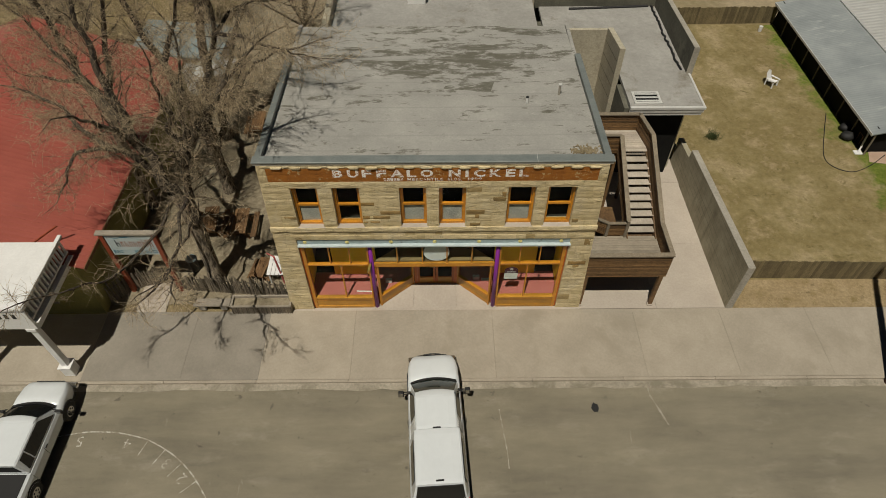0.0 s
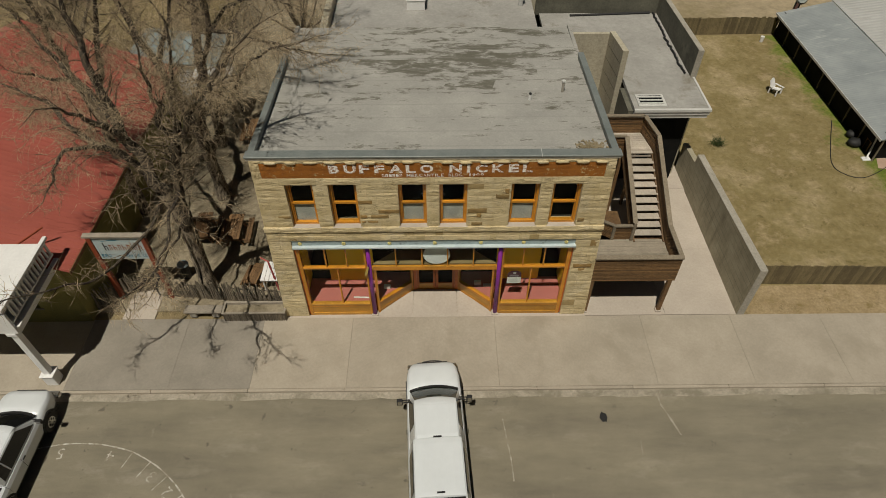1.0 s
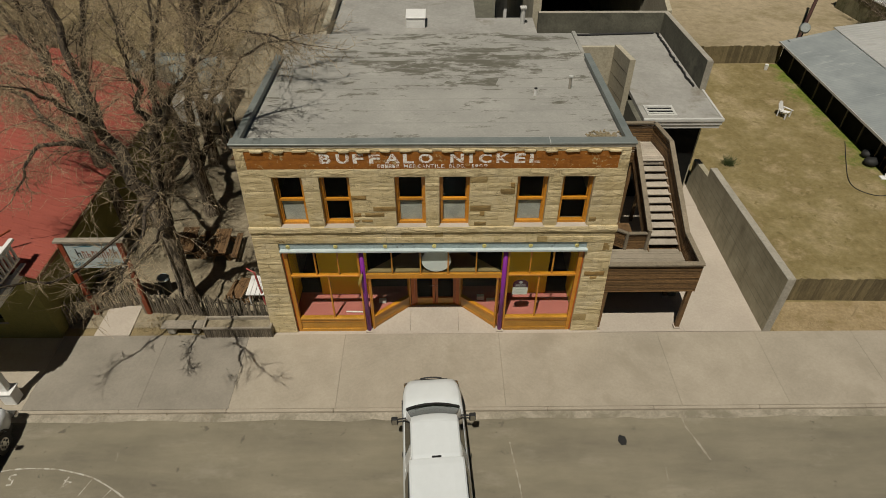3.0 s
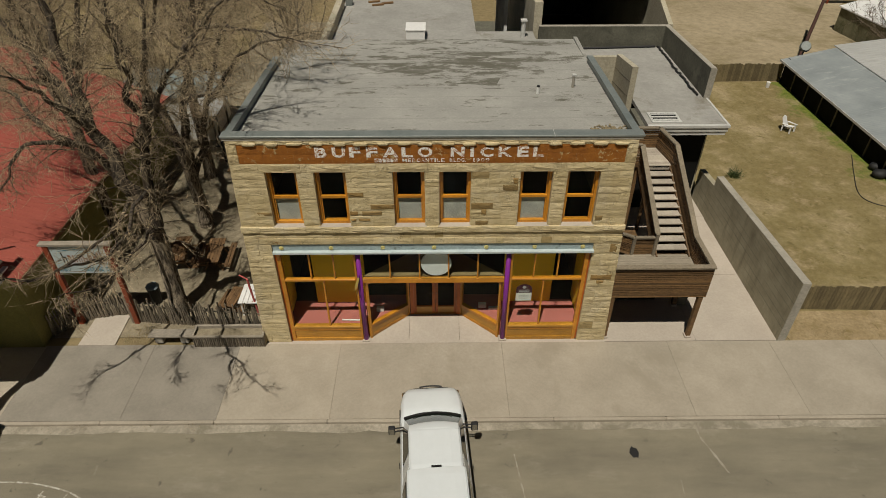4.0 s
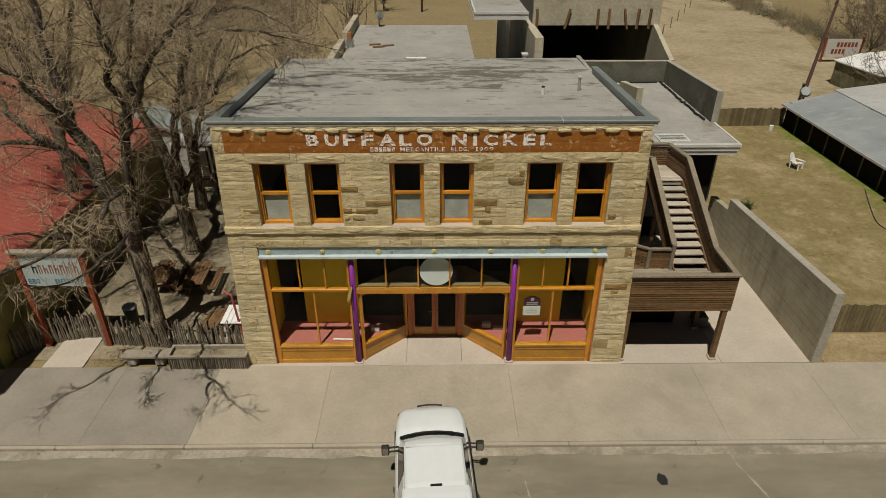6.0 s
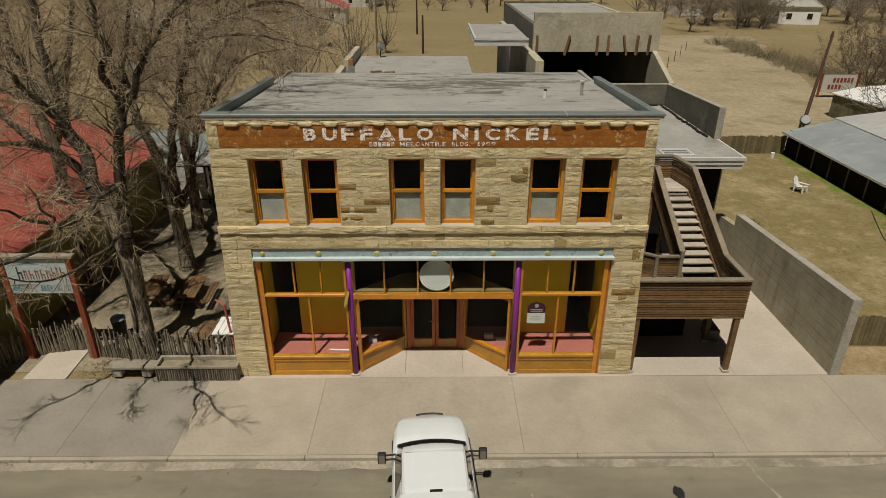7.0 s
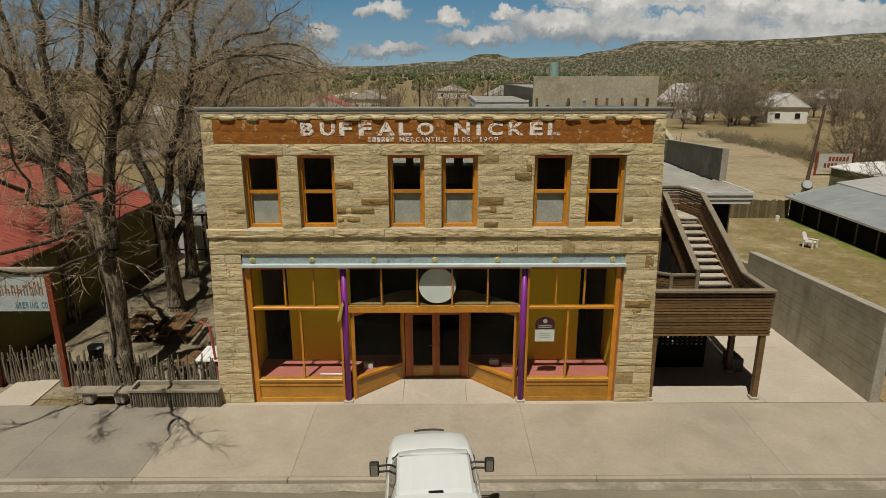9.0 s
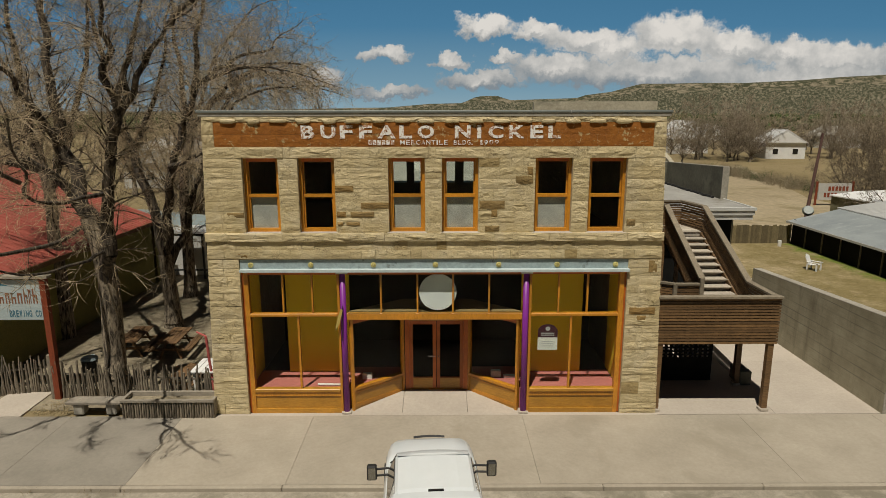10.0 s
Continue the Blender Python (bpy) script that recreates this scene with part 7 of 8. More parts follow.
part("top_rail", bbox(-15.90, -15.74, -3.37, 0.3, 4.88, 5.0, bevel=0.012), M["white_paint"], porch)
part("bottom_rail", bbox(-15.86, -15.76, -3.35, 0.1, 4.13, 4.21), M["white_paint"], porch)
part("ledge", bbox(-15.84, -15.66, -3.35, 0.1, 3.87, 3.93), M["white_paint"], porch)
for i in range(15):
    y = -3.1 + i * 0.22
    part("baluster", bbox(-15.85, -15.77, y, y + 0.075, 4.21, 4.88), M["white_paint"], porch)
part("top_rail", bbox(-32, -15.74, -3.52, -3.38, 4.88, 5.0, bevel=0.012), M["white_paint"], porch)
for i in range(6):
    part("slot", bbox(-16.4 - i * 0.28, -16.26 - i * 0.28, -3.462, -3.451, 4.3, 4.6), M["dark_metal"], porch)
for x in (-16.13, -19.9, -23.6):
    post = part("post", bbox(x - 0.13, x + 0.13, -3.40, -3.14, 0.5, 3.6, bevel=0.01), M["white_paint"], porch, "square white porch post")
    part("post_base", bbox(x - 0.24, x + 0.24, -3.51, -3.03, 0.0, 0.62, bevel=0.02), M["white_paint"], post)
    part("post_base", bbox(x - 0.28, x + 0.28, -3.55, -2.99, 0.62, 0.68, bevel=0.01), M["white_paint"], post)
    part("post_cap", bbox(x - 0.2, x + 0.2, -3.47, -3.07, 3.4, 3.59, bevel=0.02), M["white_paint"], post)

# the hanging sign between red posts
garden_sign = thing("garden_sign", (-13.6, 1.2, 0), "painted board sign between two red posts over the garden gate", "sign")
for x in (-14.85, -12.55):
    part("post", bbox(x - 0.09, x + 0.09, 1.12, 1.30, -0.1, 4.05), M["red_post"], garden_sign, "red-stained timber post")
part("top_bar", bbox(-15.05, -12.35, 1.08, 1.34, 4.05, 4.13), M["grey_wood"], garden_sign)
board = part("board", bbox(-14.74, -12.66, 1.17, 1.22, 2.68, 3.98), M["sign_board"], garden_sign, "blue and white streaked sign board")
for i, (x, w) in enumerate(((-14.38, 0.16), (-14.16, 0.11), (-13.98, 0.13), (-13.78, 0.12), (-13.60, 0.14), (-13.40, 0.14), (-13.20, 0.11), (-13.05, 0.07), (-12.92, 0.14))):
    m_ = M["sign_dark"] if i < 1 else M["sign_brown"]
    h = 0.48 if i in (0, 6, 7, 8) else 0.36
    part("painted_bar", bbox(x, x + w * 0.3, 1.162, 1.168, 3.22, 3.22 + h), m_, board)
    part("painted_bar", bbox(x + w * 0.3, x + w, 1.162, 1.168, 3.22 + h * (0.75 if i % 2 else 0.45), 3.22 + h * (0.95 if i % 2 else 0.6)), m_, board)
    part("painted_bar", bbox(x + w * 0.72, x + w, 1.162, 1.168, 3.22, 3.22 + h * (0.7 if i % 2 else 0.42)), m_, board)
for words, x0, pitch in (("BBQ", -14.66, 0.142), ("BREWING", -13.72, 0.103), ("CO", -12.90, 0.103)):
    for k, ch in enumerate(words):
        a = x0 + k * pitch
        lettered(ch, a + (0.35 * pitch if ch == "I" else 0), a + pitch * (0.55 if ch == "I" else 0.82), 2.78, 3.0, 1.164, board, M["sign_blue"], 0.02, "letter")
part("painted_swoosh", prism([(-14.5, 3.75), (-13.9, 3.88), (-13.3, 3.72), (-13.6, 3.8), (-14.0, 3.82)], 1.162, 1.168, "y"), M["sign_blue"], board)

# stick fence, bench, planter
STICKS = []
for s in range(6):
    r = random.Random(s)
    bm = bmesh.new()
    pts = [Vector((r.uniform(-0.012, 0.012), r.uniform(-0.012, 0.012), z)) for z in (0, 0.35, 0.7, 1.0)]
    for k, (a, b) in enumerate(zip(pts, pts[1:])):
        tube(bm, a, b, 0.032 - 0.003 * k, 0.030 - 0.004 * k, 6, caps=(k == 2))
    STICKS.append(mesh_of("stick", bm, M["stick"]))


def stick_fence(name, a, b, h, label, pitch=0.07):
    f = thing(name, ((a[0] + b[0]) / 2, (a[1] + b[1]) / 2, 0), label, "fence")
    a, b = Vector((*a, -0.08)), Vector((*b, -0.08))
    d = b - a
    r = random.Random(len(name) + int(a.x * 10))
    n = int(d.length / pitch)
    for i in range(n + 1):
        st = part("stick", STICKS[r.randrange(6)], None, f)
        p = a + d * (i / n) - f.location
        st.matrix_parent_inverse = Matrix.Identity(4)
        st.location = p + Vector((0, r.uniform(-0.02, 0.02), 0))
        st.rotation_euler = (r.gauss(0, 0.04), r.gauss(0, 0.05), r.uniform(0, 6.28))
        st.scale = (r.uniform(0.85, 1.35), r.uniform(0.85, 1.35), h * r.uniform(0.86, 1.14))
    for z in (0.35, h * 0.72):
        part("wire_rail", beam_between(a + Vector((0, 0.05, z)), b + Vector((0, 0.05, z)), 0.03, 0.06), M["stick"], f)


stick_fence("stick_fence", (-12.55, 1.25), (-7.1, 0.72), 1.22, "rustic fence of upright weathered sticks")
stick_fence("gate_fence", (-14.95, 1.30), (-13.05, 1.75), 1.25, "stick gate standing across the garden path")
stick_fence("corner_fence", (-15.66, 0.45), (-14.98, 1.25), 1.2, "short return of stick fence by the olive wall")
gatepost = thing("gate_post", (-12.7, 1.3, 0), "thick weathered log gate post", "post")
part("log", rod((-12.68, 1.28, -0.1), (-12.72, 1.28, 1.45), 0.14, 0.12, 10), M["stick"], gatepost)
bench = thing("plank_bench", (-10.7, 0.1, 0), "grey plank bench on squat stone legs", "bench")
part("seat", bbox(-11.55, -9.85, -0.12, 0.32, 0.38, 0.46, bevel=0.012), M["grey_wood"], bench)
for x in (-11.2, -10.2):
    part("leg", bbox(x - 0.16, x + 0.16, -0.06, 0.26, 0.0, 0.38, bevel=0.04), M["conc_cap"], bench, "rough stone leg")
planter = thing("stick_planter", (-8.3, 0.05, 0), "long planter box faced with upright sticks, empty soil", "planter")
PX0, PX1, PY0, PY1, PH = -9.72, -6.98, -0.24, 0.32, 0.60
n = int((PX1 - PX0) / 0.075)
for i in range(n + 1):
    st = part("stick", STICKS[i % 6], None, planter)
    st.matrix_parent_inverse = Matrix.Identity(4)
    st.location = Vector((PX0 + i * (PX1 - PX0) / n, PY0, 0)) - planter.location
    st.scale = (1, 1, PH * 0.88)
part("soil", bbox(PX0, PX1, PY0 + 0.04, PY1, 0.0, 0.46), M["yard"], planter)
for q in ((PX0 - 0.05, PX1 + 0.05, PY0 - 0.05, PY0 + 0.04, PH - 0.07, PH), (PX0 - 0.05, PX1 + 0.05, PY1, PY1 + 0.09, PH - 0.07, PH), (PX0 - 0.05, PX0 + 0.04, PY0 + 0.04, PY1, PH - 0.07, PH), (PX1 - 0.04, PX1 + 0.05, PY0 + 0.04, PY1, PH - 0.07, PH)):
    part("rim", bbox(*q), M["grey_wood"], planter)
part("back_board", bbox(PX0, PX1, PY1, PY1 + 0.05, 0.0, PH - 0.07), M["grey_wood"], planter)
part("end_board", bbox(PX1 - 0.02, PX1 + 0.03, PY0 + 0.04, PY1, 0.0, PH - 0.07), M["grey_wood"], planter)


def picnic_table(x, y, turn, label, mat="brown_wood", s=1.0):
    m = Matrix.Translation((x, y, -0.035)) @ Matrix.Rotation(radians(turn), 4, "Z") @ Matrix.Diagonal((s, s, s, 1))
    t = thing("picnic_table", (x, y, -0.035), label, "picnic table", "tables in the garden")

    def p(nm, *q, mm=None):
        part(nm, bbox(*q, m=m if mm is None else m @ mm), M[mat], t)
    for i in range(5):
        p("table_plank", -0.9, 0.9, -0.37 + i * 0.15, -0.23 + i * 0.15, 0.71, 0.75)
    for sy in (-1, 1):
        for k in (0, 1):
            yy = sy * (0.62 + k * 0.15)
            p("bench_plank", -0.9, 0.9, yy - 0.065, yy + 0.065, 0.42, 0.46)
    for xx in (-0.62, 0.62):
        p("brace", xx - 0.03, xx + 0.03, -0.78, 0.78, 0.34, 0.42)
        for sy in (-1, 1):
            mm = Matrix.Translation((xx, sy * 0.42, 0)) @ Matrix.Rotation(radians(sy * 25), 4, "X")
            p("leg", -0.045, 0.045, -0.03, 0.03, 0.02, 0.78, mm=mm)


picnic_table(-10.35, 5.15, 93, "weathered brown picnic table under the trees")
picnic_table(-11.95, 5.3, 95, "dark brown picnic table beside the trunk")
picnic_table(-11.0, 13.6, 92, "weathered brown picnic table farther back", s=1.0)
picnic_table(-8.75, 2.2, 80, "narrow brown picnic bench near the fence", s=0.7)
white_table = thing("white_table", (-7.85, 2.0, 0), "white plastic slatted table by the stone wall", "table")
for i in range(5):
    part("table_slat", bbox(-8.35 + i * 0.2, -8.17 + i * 0.2, 1.5, 2.7, 0.70, 0.74), M["white_paint"], white_table)
for x in (-8.25, -7.5):
    for y in (1.6, 2.6):
        part("leg", bbox(x - 0.03, x + 0.03, y - 0.03, y + 0.03, -0.035, 0.70), M["white_paint"], white_table)
red_pole = thing("red_pole", (-7.7, 1.6, 0), "bent red steel pole by the fence", "post")
part("pole", rod((-7.62, 1.6, -0.04), (-7.75, 1.6, 1.95), 0.045), M["far_red"], red_pole)
part("arm", rod((-7.75, 1.6, 1.95), (-8.1, 1.75, 2.05), 0.03), M["far_red"], red_pole)
bin_ = thing("blue_bin", (-12.2, 2.5, 0), "small dark bin with a blue lid", "bin")
part("body", rod((-12.2, 2.5, -0.04), (-12.2, 2.5, 0.8), 0.22, 0.26, 12), M["dark_metal"], bin_)
part("lid", rod((-12.2, 2.5, 0.8), (-12.2, 2.5, 0.88), 0.28, 0.24, 12), M["beam_blue"], bin_)


# ---- parked pickups ----
def loft(sections):
    """A skin over cross-sections (y, outline of (x, z) on one side, top first), mirrored."""
    bm = bmesh.new()
    rings = []
    for y, half in sections:
        pts = [(x, z) for x, z in half] + [(-x, z) for x, z in half[::-1]]
        rings.append([bm.verts.new((x, y, z)) for x, z in pts])
    n = len(rings[0])
    for a, b in zip(rings, rings[1:]):
        for i in range(n):
            j = (i + 1) % n
            bm.faces.new((a[i], a[j], b[j], b[i]))
    bm.faces.new(rings[0])
    bm.faces.new(rings[-1][::-1])
    bmesh.ops.remove_doubles(bm, verts=bm.verts[:], dist=0.0005)
    bmesh.ops.recalc_face_normals(bm, faces=bm.faces[:])
    return bm


def quad_panel(a, b, c, d, thick=0.012):
    """A thin panel over four corners, pushed out along its own normal."""
    bm = bmesh.new()
    p = [Vector(q) for q in (a, b, c, d)]
    nrm = (p[1] - p[0]).cross(p[3] - p[0]).normalized()
    lo = [bm.verts.new(q) for q in p]
    hi = [bm.verts.new(q + nrm * thick) for q in p]
    bm.faces.new(hi)
    bm.faces.new(lo[::-1])
    for i in range(4):
        bm.faces.new((lo[i], lo[(i + 1) % 4], hi[(i + 1) % 4], hi[i]))
    return bm


def body_half(w, top, crown=0.03, low=0.42):
    return [(0.0, top + crown), (w * 0.55, top + crown * 0.8), (w * 0.86, top), (w * 0.95, top - 0.06), (w, top - 0.22), (w, top - 0.42), (w * 0.985, low + 0.12), (w * 0.93, low), (0.0, low)]


def pickup(x, y, turn, front, base_w, roof_f, cab_end, rear, roof_z, half, shell, label):
    """front, base_w, roof_f, cab_end, rear: the nose, windshield foot, roof's front, cab's back and tail along the truck."""
    m = Matrix.Translation((x, y, -0.13)) @ Matrix.Rotation(radians(turn), 4, "Z")
    t = thing("pickup_truck", (x, y, -0.13), label, "pickup truck", "parked pickups")

    def p(nm, bm, mat, parent=None, lab="", smooth=False):
        bmesh.ops.transform(bm, matrix=m, verts=bm.verts[:])
        return part(nm, bm, M[mat], parent or t, lab, smooth)
    w = half
    bed_top, hood = 1.17, 1.16
    hoodb = loft([(base_w - 0.05, body_half(w * 0.985, 1.20, 0.02)), (base_w + 0.5, body_half(w * 0.97, hood + 0.04, 0.03)), (front - 0.75, body_half(w * 0.975, hood, 0.04)), (front - 0.38, body_half(w * 0.92, hood - 0.03, 0.04)), (front - 0.16, body_half(w * 0.83, hood - 0.10, 0.03)), (front - 0.05, body_half(w * 0.74, hood - 0.2, 0.0)), (front, body_half(w * 0.66, hood - 0.34, 0.0))])
    bmesh.ops.bevel(hoodb, geom=[e for e in hoodb.edges if e.calc_face_angle(0) > 0.5], offset=0.015, segments=2, affect="EDGES")
    p("hood", hoodb, "truck_white", lab="white hood and fenders", smooth=True)
    p("cab_side", loft([(cab_end, body_half(w, bed_top, 0.0)), (base_w - 0.05, body_half(w * 0.985, 1.20, 0.0))]), "truck_white")
    if shell:
        p("bed", loft([(rear, body_half(w * 0.97, bed_top, 0.0)), (rear + 0.15, body_half(w, bed_top, 0.0)), (cab_end - 0.02, body_half(w, bed_top, 0.0))]), "truck_white")
    else:
        p("bed", loft([(rear, body_half(w * 0.97, bed_top, 0.0)), (rear + 0.15, body_half(w, bed_top, 0.0)), (cab_end - 0.02, body_half(w, bed_top, 0.0))]), "truck_white")
        p("bed_cover", bbox(-w * 0.86, w * 0.86, rear + 0.08, cab_end - 0.06, bed_top + 0.004, bed_top + 0.03), "black", lab="black tonneau cover")
    # cab top
    bw, tw_ = w * 0.92, w * 0.73
    rz = roof_z

    def cab_half(b, tp, z0, z1):
        return [(0.0, z1 + 0.02), (tp * 0.6, z1 + 0.015), (tp * 0.93, z1 - 0.015), (tp, z1 - 0.06), (b, z0), (0.0, z0)]
    cabm = loft([(cab_end, cab_half(bw, tw_ * 0.98, 1.17, rz - 0.02)), (cab_end + 0.12, cab_half(bw, tw_, 1.17, rz)), (roof_f - 0.15, cab_half(bw, tw_, 1.17, rz)), (roof_f, cab_half(bw, tw_ * 0.97, 1.17, rz - 0.035)), (base_w, cab_half(bw * 0.98, bw * 0.93, 1.16, 1.245))])
    p("cab", cabm, "truck_white", lab="white cab roof", smooth=False)
    dz, dy = rz - 0.05 - 1.25, roof_f - base_w
    zt, zb = rz - 0.075, 1.27
    yt, yb = roof_f + 0.015, base_w - 0.03
    def bowed(rows):
        """A panel bowed forward in its middle: rows of (half width, y at the sides, bow, z)."""
        bm = bmesh.new()
        grid = [[bm.verts.new((hw * k / 6, y + bow * (1 - (k / 6) ** 2), z)) for k in range(-6, 7)] for hw, y, bow, z in rows]
        for a, b in zip(grid, grid[1:]):
            for i in range(12):
                bm.faces.new((a[i], a[i + 1], b[i + 1], b[i]))
        bmesh.ops.recalc_face_normals(bm, faces=bm.faces[:])
        return bm
    p("windshield", bowed([(bw * 0.93, yb + 0.03, 0.17, zb - 0.03), (tw_ * 0.97, yt + 0.02, 0.10, zt)]), "wind_glass" if shell else "dark_glass", lab="grey-green windshield" if shell else "black windshield", smooth=True)
    p("roof_brow", bowed([(tw_ * 0.97, yt + 0.02, 0.102, zt + 0.003), (tw_ * 0.97, yt - 0.06, 0.08, zt + 0.06), (tw_ * 0.95, roof_f - 0.25, 0.0, rz + 0.024)]), "truck_white", smooth=True)
    p("windshield_seal", bowed([(bw * 0.95, yb + 0.07, 0.17, zb - 0.035), (bw * 0.95, yb + 0.015, 0.17, zb + 0.01)]), "black")
    bm = bmesh.new()
    for s in (-1, 1):
        tube(bm, (s * 0.06, base_w + 0.22, 1.262), (s * 0.66, base_w + 0.10, 1.30), 0.014, 0.010, 5)
    p("wiper", bm, "black")
    p("cowl", bowed([(bw * 0.93, base_w + 0.10, 0.17, 1.235), (bw * 0.93, base_w - 0.02, 0.17, 1.25)]), "black")
    for s in (-1, 1):
        lo0, hi0 = cab_end + 0.62, roof_f - 0.12
        xb, xt = bw * 0.985, tw_ + 0.018
        a = (s * xb, lo0, 1.22), (s * xb, base_w - 0.28, 1.22), (s * xt, hi0, rz - 0.11), (s * xt, lo0, rz - 0.11)
        p("side_window", quad_panel(*(a if s > 0 else a[::-1]), 0.008), "dark_glass")
        if shell:
            for k in range(5):
                y0 = cab_end + 0.10 + k * 0.085
                a = (s * (xb + 0.004), y0, 1.26), (s * (xb + 0.004), y0 + 0.05, 1.26), (s * (xt + 0.004), y0 + 0.05, rz - 0.16), (s * (xt + 0.004), y0, rz - 0.16)
                p("louvre", quad_panel(*(a if s > 0 else a[::-1]), 0.02), "fascia")
        else:
            a = (s * xb, cab_end + 0.15, 1.22), (s * xb, lo0 - 0.06, 1.22), (s * xt, lo0 - 0.06, rz - 0.11), (s * xt, cab_end + 0.25, rz - 0.11)
            p("side_window", quad_panel(*(a if s > 0 else a[::-1]), 0.008), "dark_glass")
        # tow mirrors on two arms
        my = base_w - (0.46 if shell else 0.2)
        mir = p("mirror", bbox(s * 1.24 if s > 0 else -1.46, 1.46 if s > 0 else -1.24, my - 0.07, my + 0.07, 1.14, 1.50, bevel=0.03) if shell else bbox(1.02 if s > 0 else -1.26, 1.26 if s > 0 else -1.02, my - 0.06, my + 0.06, 1.16, 1.38, bevel=0.03), "black", lab="black wing mirror")
        p("mirror_glass", bbox(1.27 if s > 0 else -1.43, 1.43 if s > 0 else -1.27, my - 0.076, my - 0.070, 1.18, 1.46) if shell else bbox(1.05 if s > 0 else -1.23, 1.23 if s > 0 else -1.05, my - 0.066, my - 0.060, 1.19, 1.35), "chrome", mir)
        for z in (1.22, 1.38):
            p("mirror_arm", rod((s * bw * 0.95, my + 0.05, z), (s * (1.26 if shell else 1.05), my + 0.02, z), 0.025, n=6), "black", mir)
        for wy in (front - 1.12, rear + 1.25):
            tyre = p("wheel", rod((s * (w - 0.24), wy, 0.40), (s * (w + 0.012), wy, 0.40), 0.40, n=22), "black", lab="black tyre")
            rim = rod((s * (w + 0.0), wy, 0.40), (s * (w + 0.02), wy, 0.40), 0.25, 0.22, 16)
            p("rim", rim, "chrome", tyre)
            for k in range(6):
                a = k * math.pi / 3
                p("spoke_gap", rod((s * (w + 0.018), wy + 0.14 * math.cos(a), 0.40 + 0.14 * math.sin(a)), (s * (w + 0.024), wy + 0.14 * math.cos(a), 0.40 + 0.14 * math.sin(a)), 0.045, n=6), "black", tyre)
            # no well is cut: a black ring stands in for its shaded gap
            arch = bmesh.new()
            prev = None
            for k in range(13):
                a = math.pi * k / 12
                o = [arch.verts.new((s * (w + 0.010), wy + rr_ * math.cos(a), 0.42 + rr_ * math.sin(a))) for rr_ in (0.41, 0.50)]
                o += [arch.verts.new((s * (w - 0.05), v.co.y, v.co.z)) for v in o]
                if prev:
                    arch.faces.new((prev[0], o[0], o[1], prev[1]))
                    arch.faces.new((prev[1], o[1], o[3], prev[3]))
                    arch.faces.new((prev[2], o[2], o[0], prev[0]))
                prev = o
            p("arch_shade_ring", arch, "black")
        p("headlight", bbox(s * w * 0.52 if s > 0 else -w * 0.74, w * 0.74 if s > 0 else -w * 0.52, front - 0.16, front - 0.055, 0.74, 0.92, bevel=0.02), "fascia", lab="clear headlight")
        p("door_seam", bbox(s * (w + 0.001) if s > 0 else -(w + 0.006), w + 0.006 if s > 0 else -(w + 0.001), roof_f - 0.9, roof_f - 0.885, 0.6, 1.12), "black")
        p("door_handle", bbox(w + 0.002 if s > 0 else -(w + 0.03), w + 0.03 if s > 0 else -(w + 0.002), roof_f - 0.85, roof_f - 0.68, 0.98, 1.02), "dark_metal")
        p("tail_light", bbox(s * w * 0.86 if s > 0 else -w * 0.99, w * 0.99 if s > 0 else -w * 0.86, rear - 0.012, rear + 0.05, 0.75, 1.10), "far_red", lab="red tail light")
    p("grille", bbox(-w * 0.56, w * 0.56, front - 0.05, front + 0.012, 0.62, 0.92), "dark_metal", lab="dark grille")
    p("bumper", bbox(-w * 0.93, w * 0.93, front - 0.10, front + 0.14, 0.42, 0.62, bevel=0.04), "chrome", lab="steel front bumper")
    p("rear_bumper", bbox(-w * 0.9, w * 0.9, rear - 0.16, rear, 0.45, 0.62, bevel=0.03), "chrome")
    if shell:
        p("hood_guard", bowed([(w * 0.36, front - 0.12, 0.05, hood - 0.09), (w * 0.36, front - 0.08, 0.05, hood - 0.05)]), "black", lab="dark bug guard at the hood's lip")
    p("underbody", bbox(-w * 0.86, w * 0.86, rear + 0.2, front - 0.3, 0.28, 0.44), "black")
    if shell:
        def top_half(b, tp, z1):
            return [(0.0, z1 + 0.025), (tp * 0.6, z1 + 0.018), (tp * 0.94, z1 - 0.01), (tp, z1 - 0.05), (b, 1.19), (0.0, 1.19)]
        cap = loft([(rear + 0.02, top_half(w * 0.93, w * 0.88, 1.32)), (rear + 0.26, top_half(w * 0.94, w * 0.80, rz + 0.02)), (rear + 0.4, top_half(w * 0.94, w * 0.80, rz + 0.04)), (cab_end - 0.25, top_half(w * 0.94, w * 0.80, rz + 0.03)), (cab_end - 0.025, top_half(w * 0.94, w * 0.79, rz + 0.005))])
        sh = p("camper_shell", cap, "truck_white", lab="white camper shell over the bed")
        p("rear_glass", quad_panel((-w * 0.82, rear + 0.0, 1.33), (w * 0.82, rear + 0.0, 1.33), (w * 0.74, rear + 0.22, rz - 0.02), (-w * 0.74, rear + 0.22, rz - 0.02), 0.045), "dark_glass", sh, "black rear shell glass")
        p("shell_latch", bbox(-0.14, 0.14, rear + 0.34, rear + 0.40, rz + 0.062, rz + 0.085), "dark_metal", sh)
        p("brake_light", bbox(-0.15, 0.15, cab_end + 0.0, cab_end + 0.05, rz + 0.0, rz + 0.035), "dark_metal", lab="dark high brake light")
        for s in (-1, 1):
            a = (s * w * 0.935, rear + 0.5, 1.30), (s * w * 0.935, cab_end - 0.35, 1.30), (s * w * 0.835, cab_end - 0.35, rz - 0.12), (s * w * 0.835, rear + 0.5, rz - 0.12)
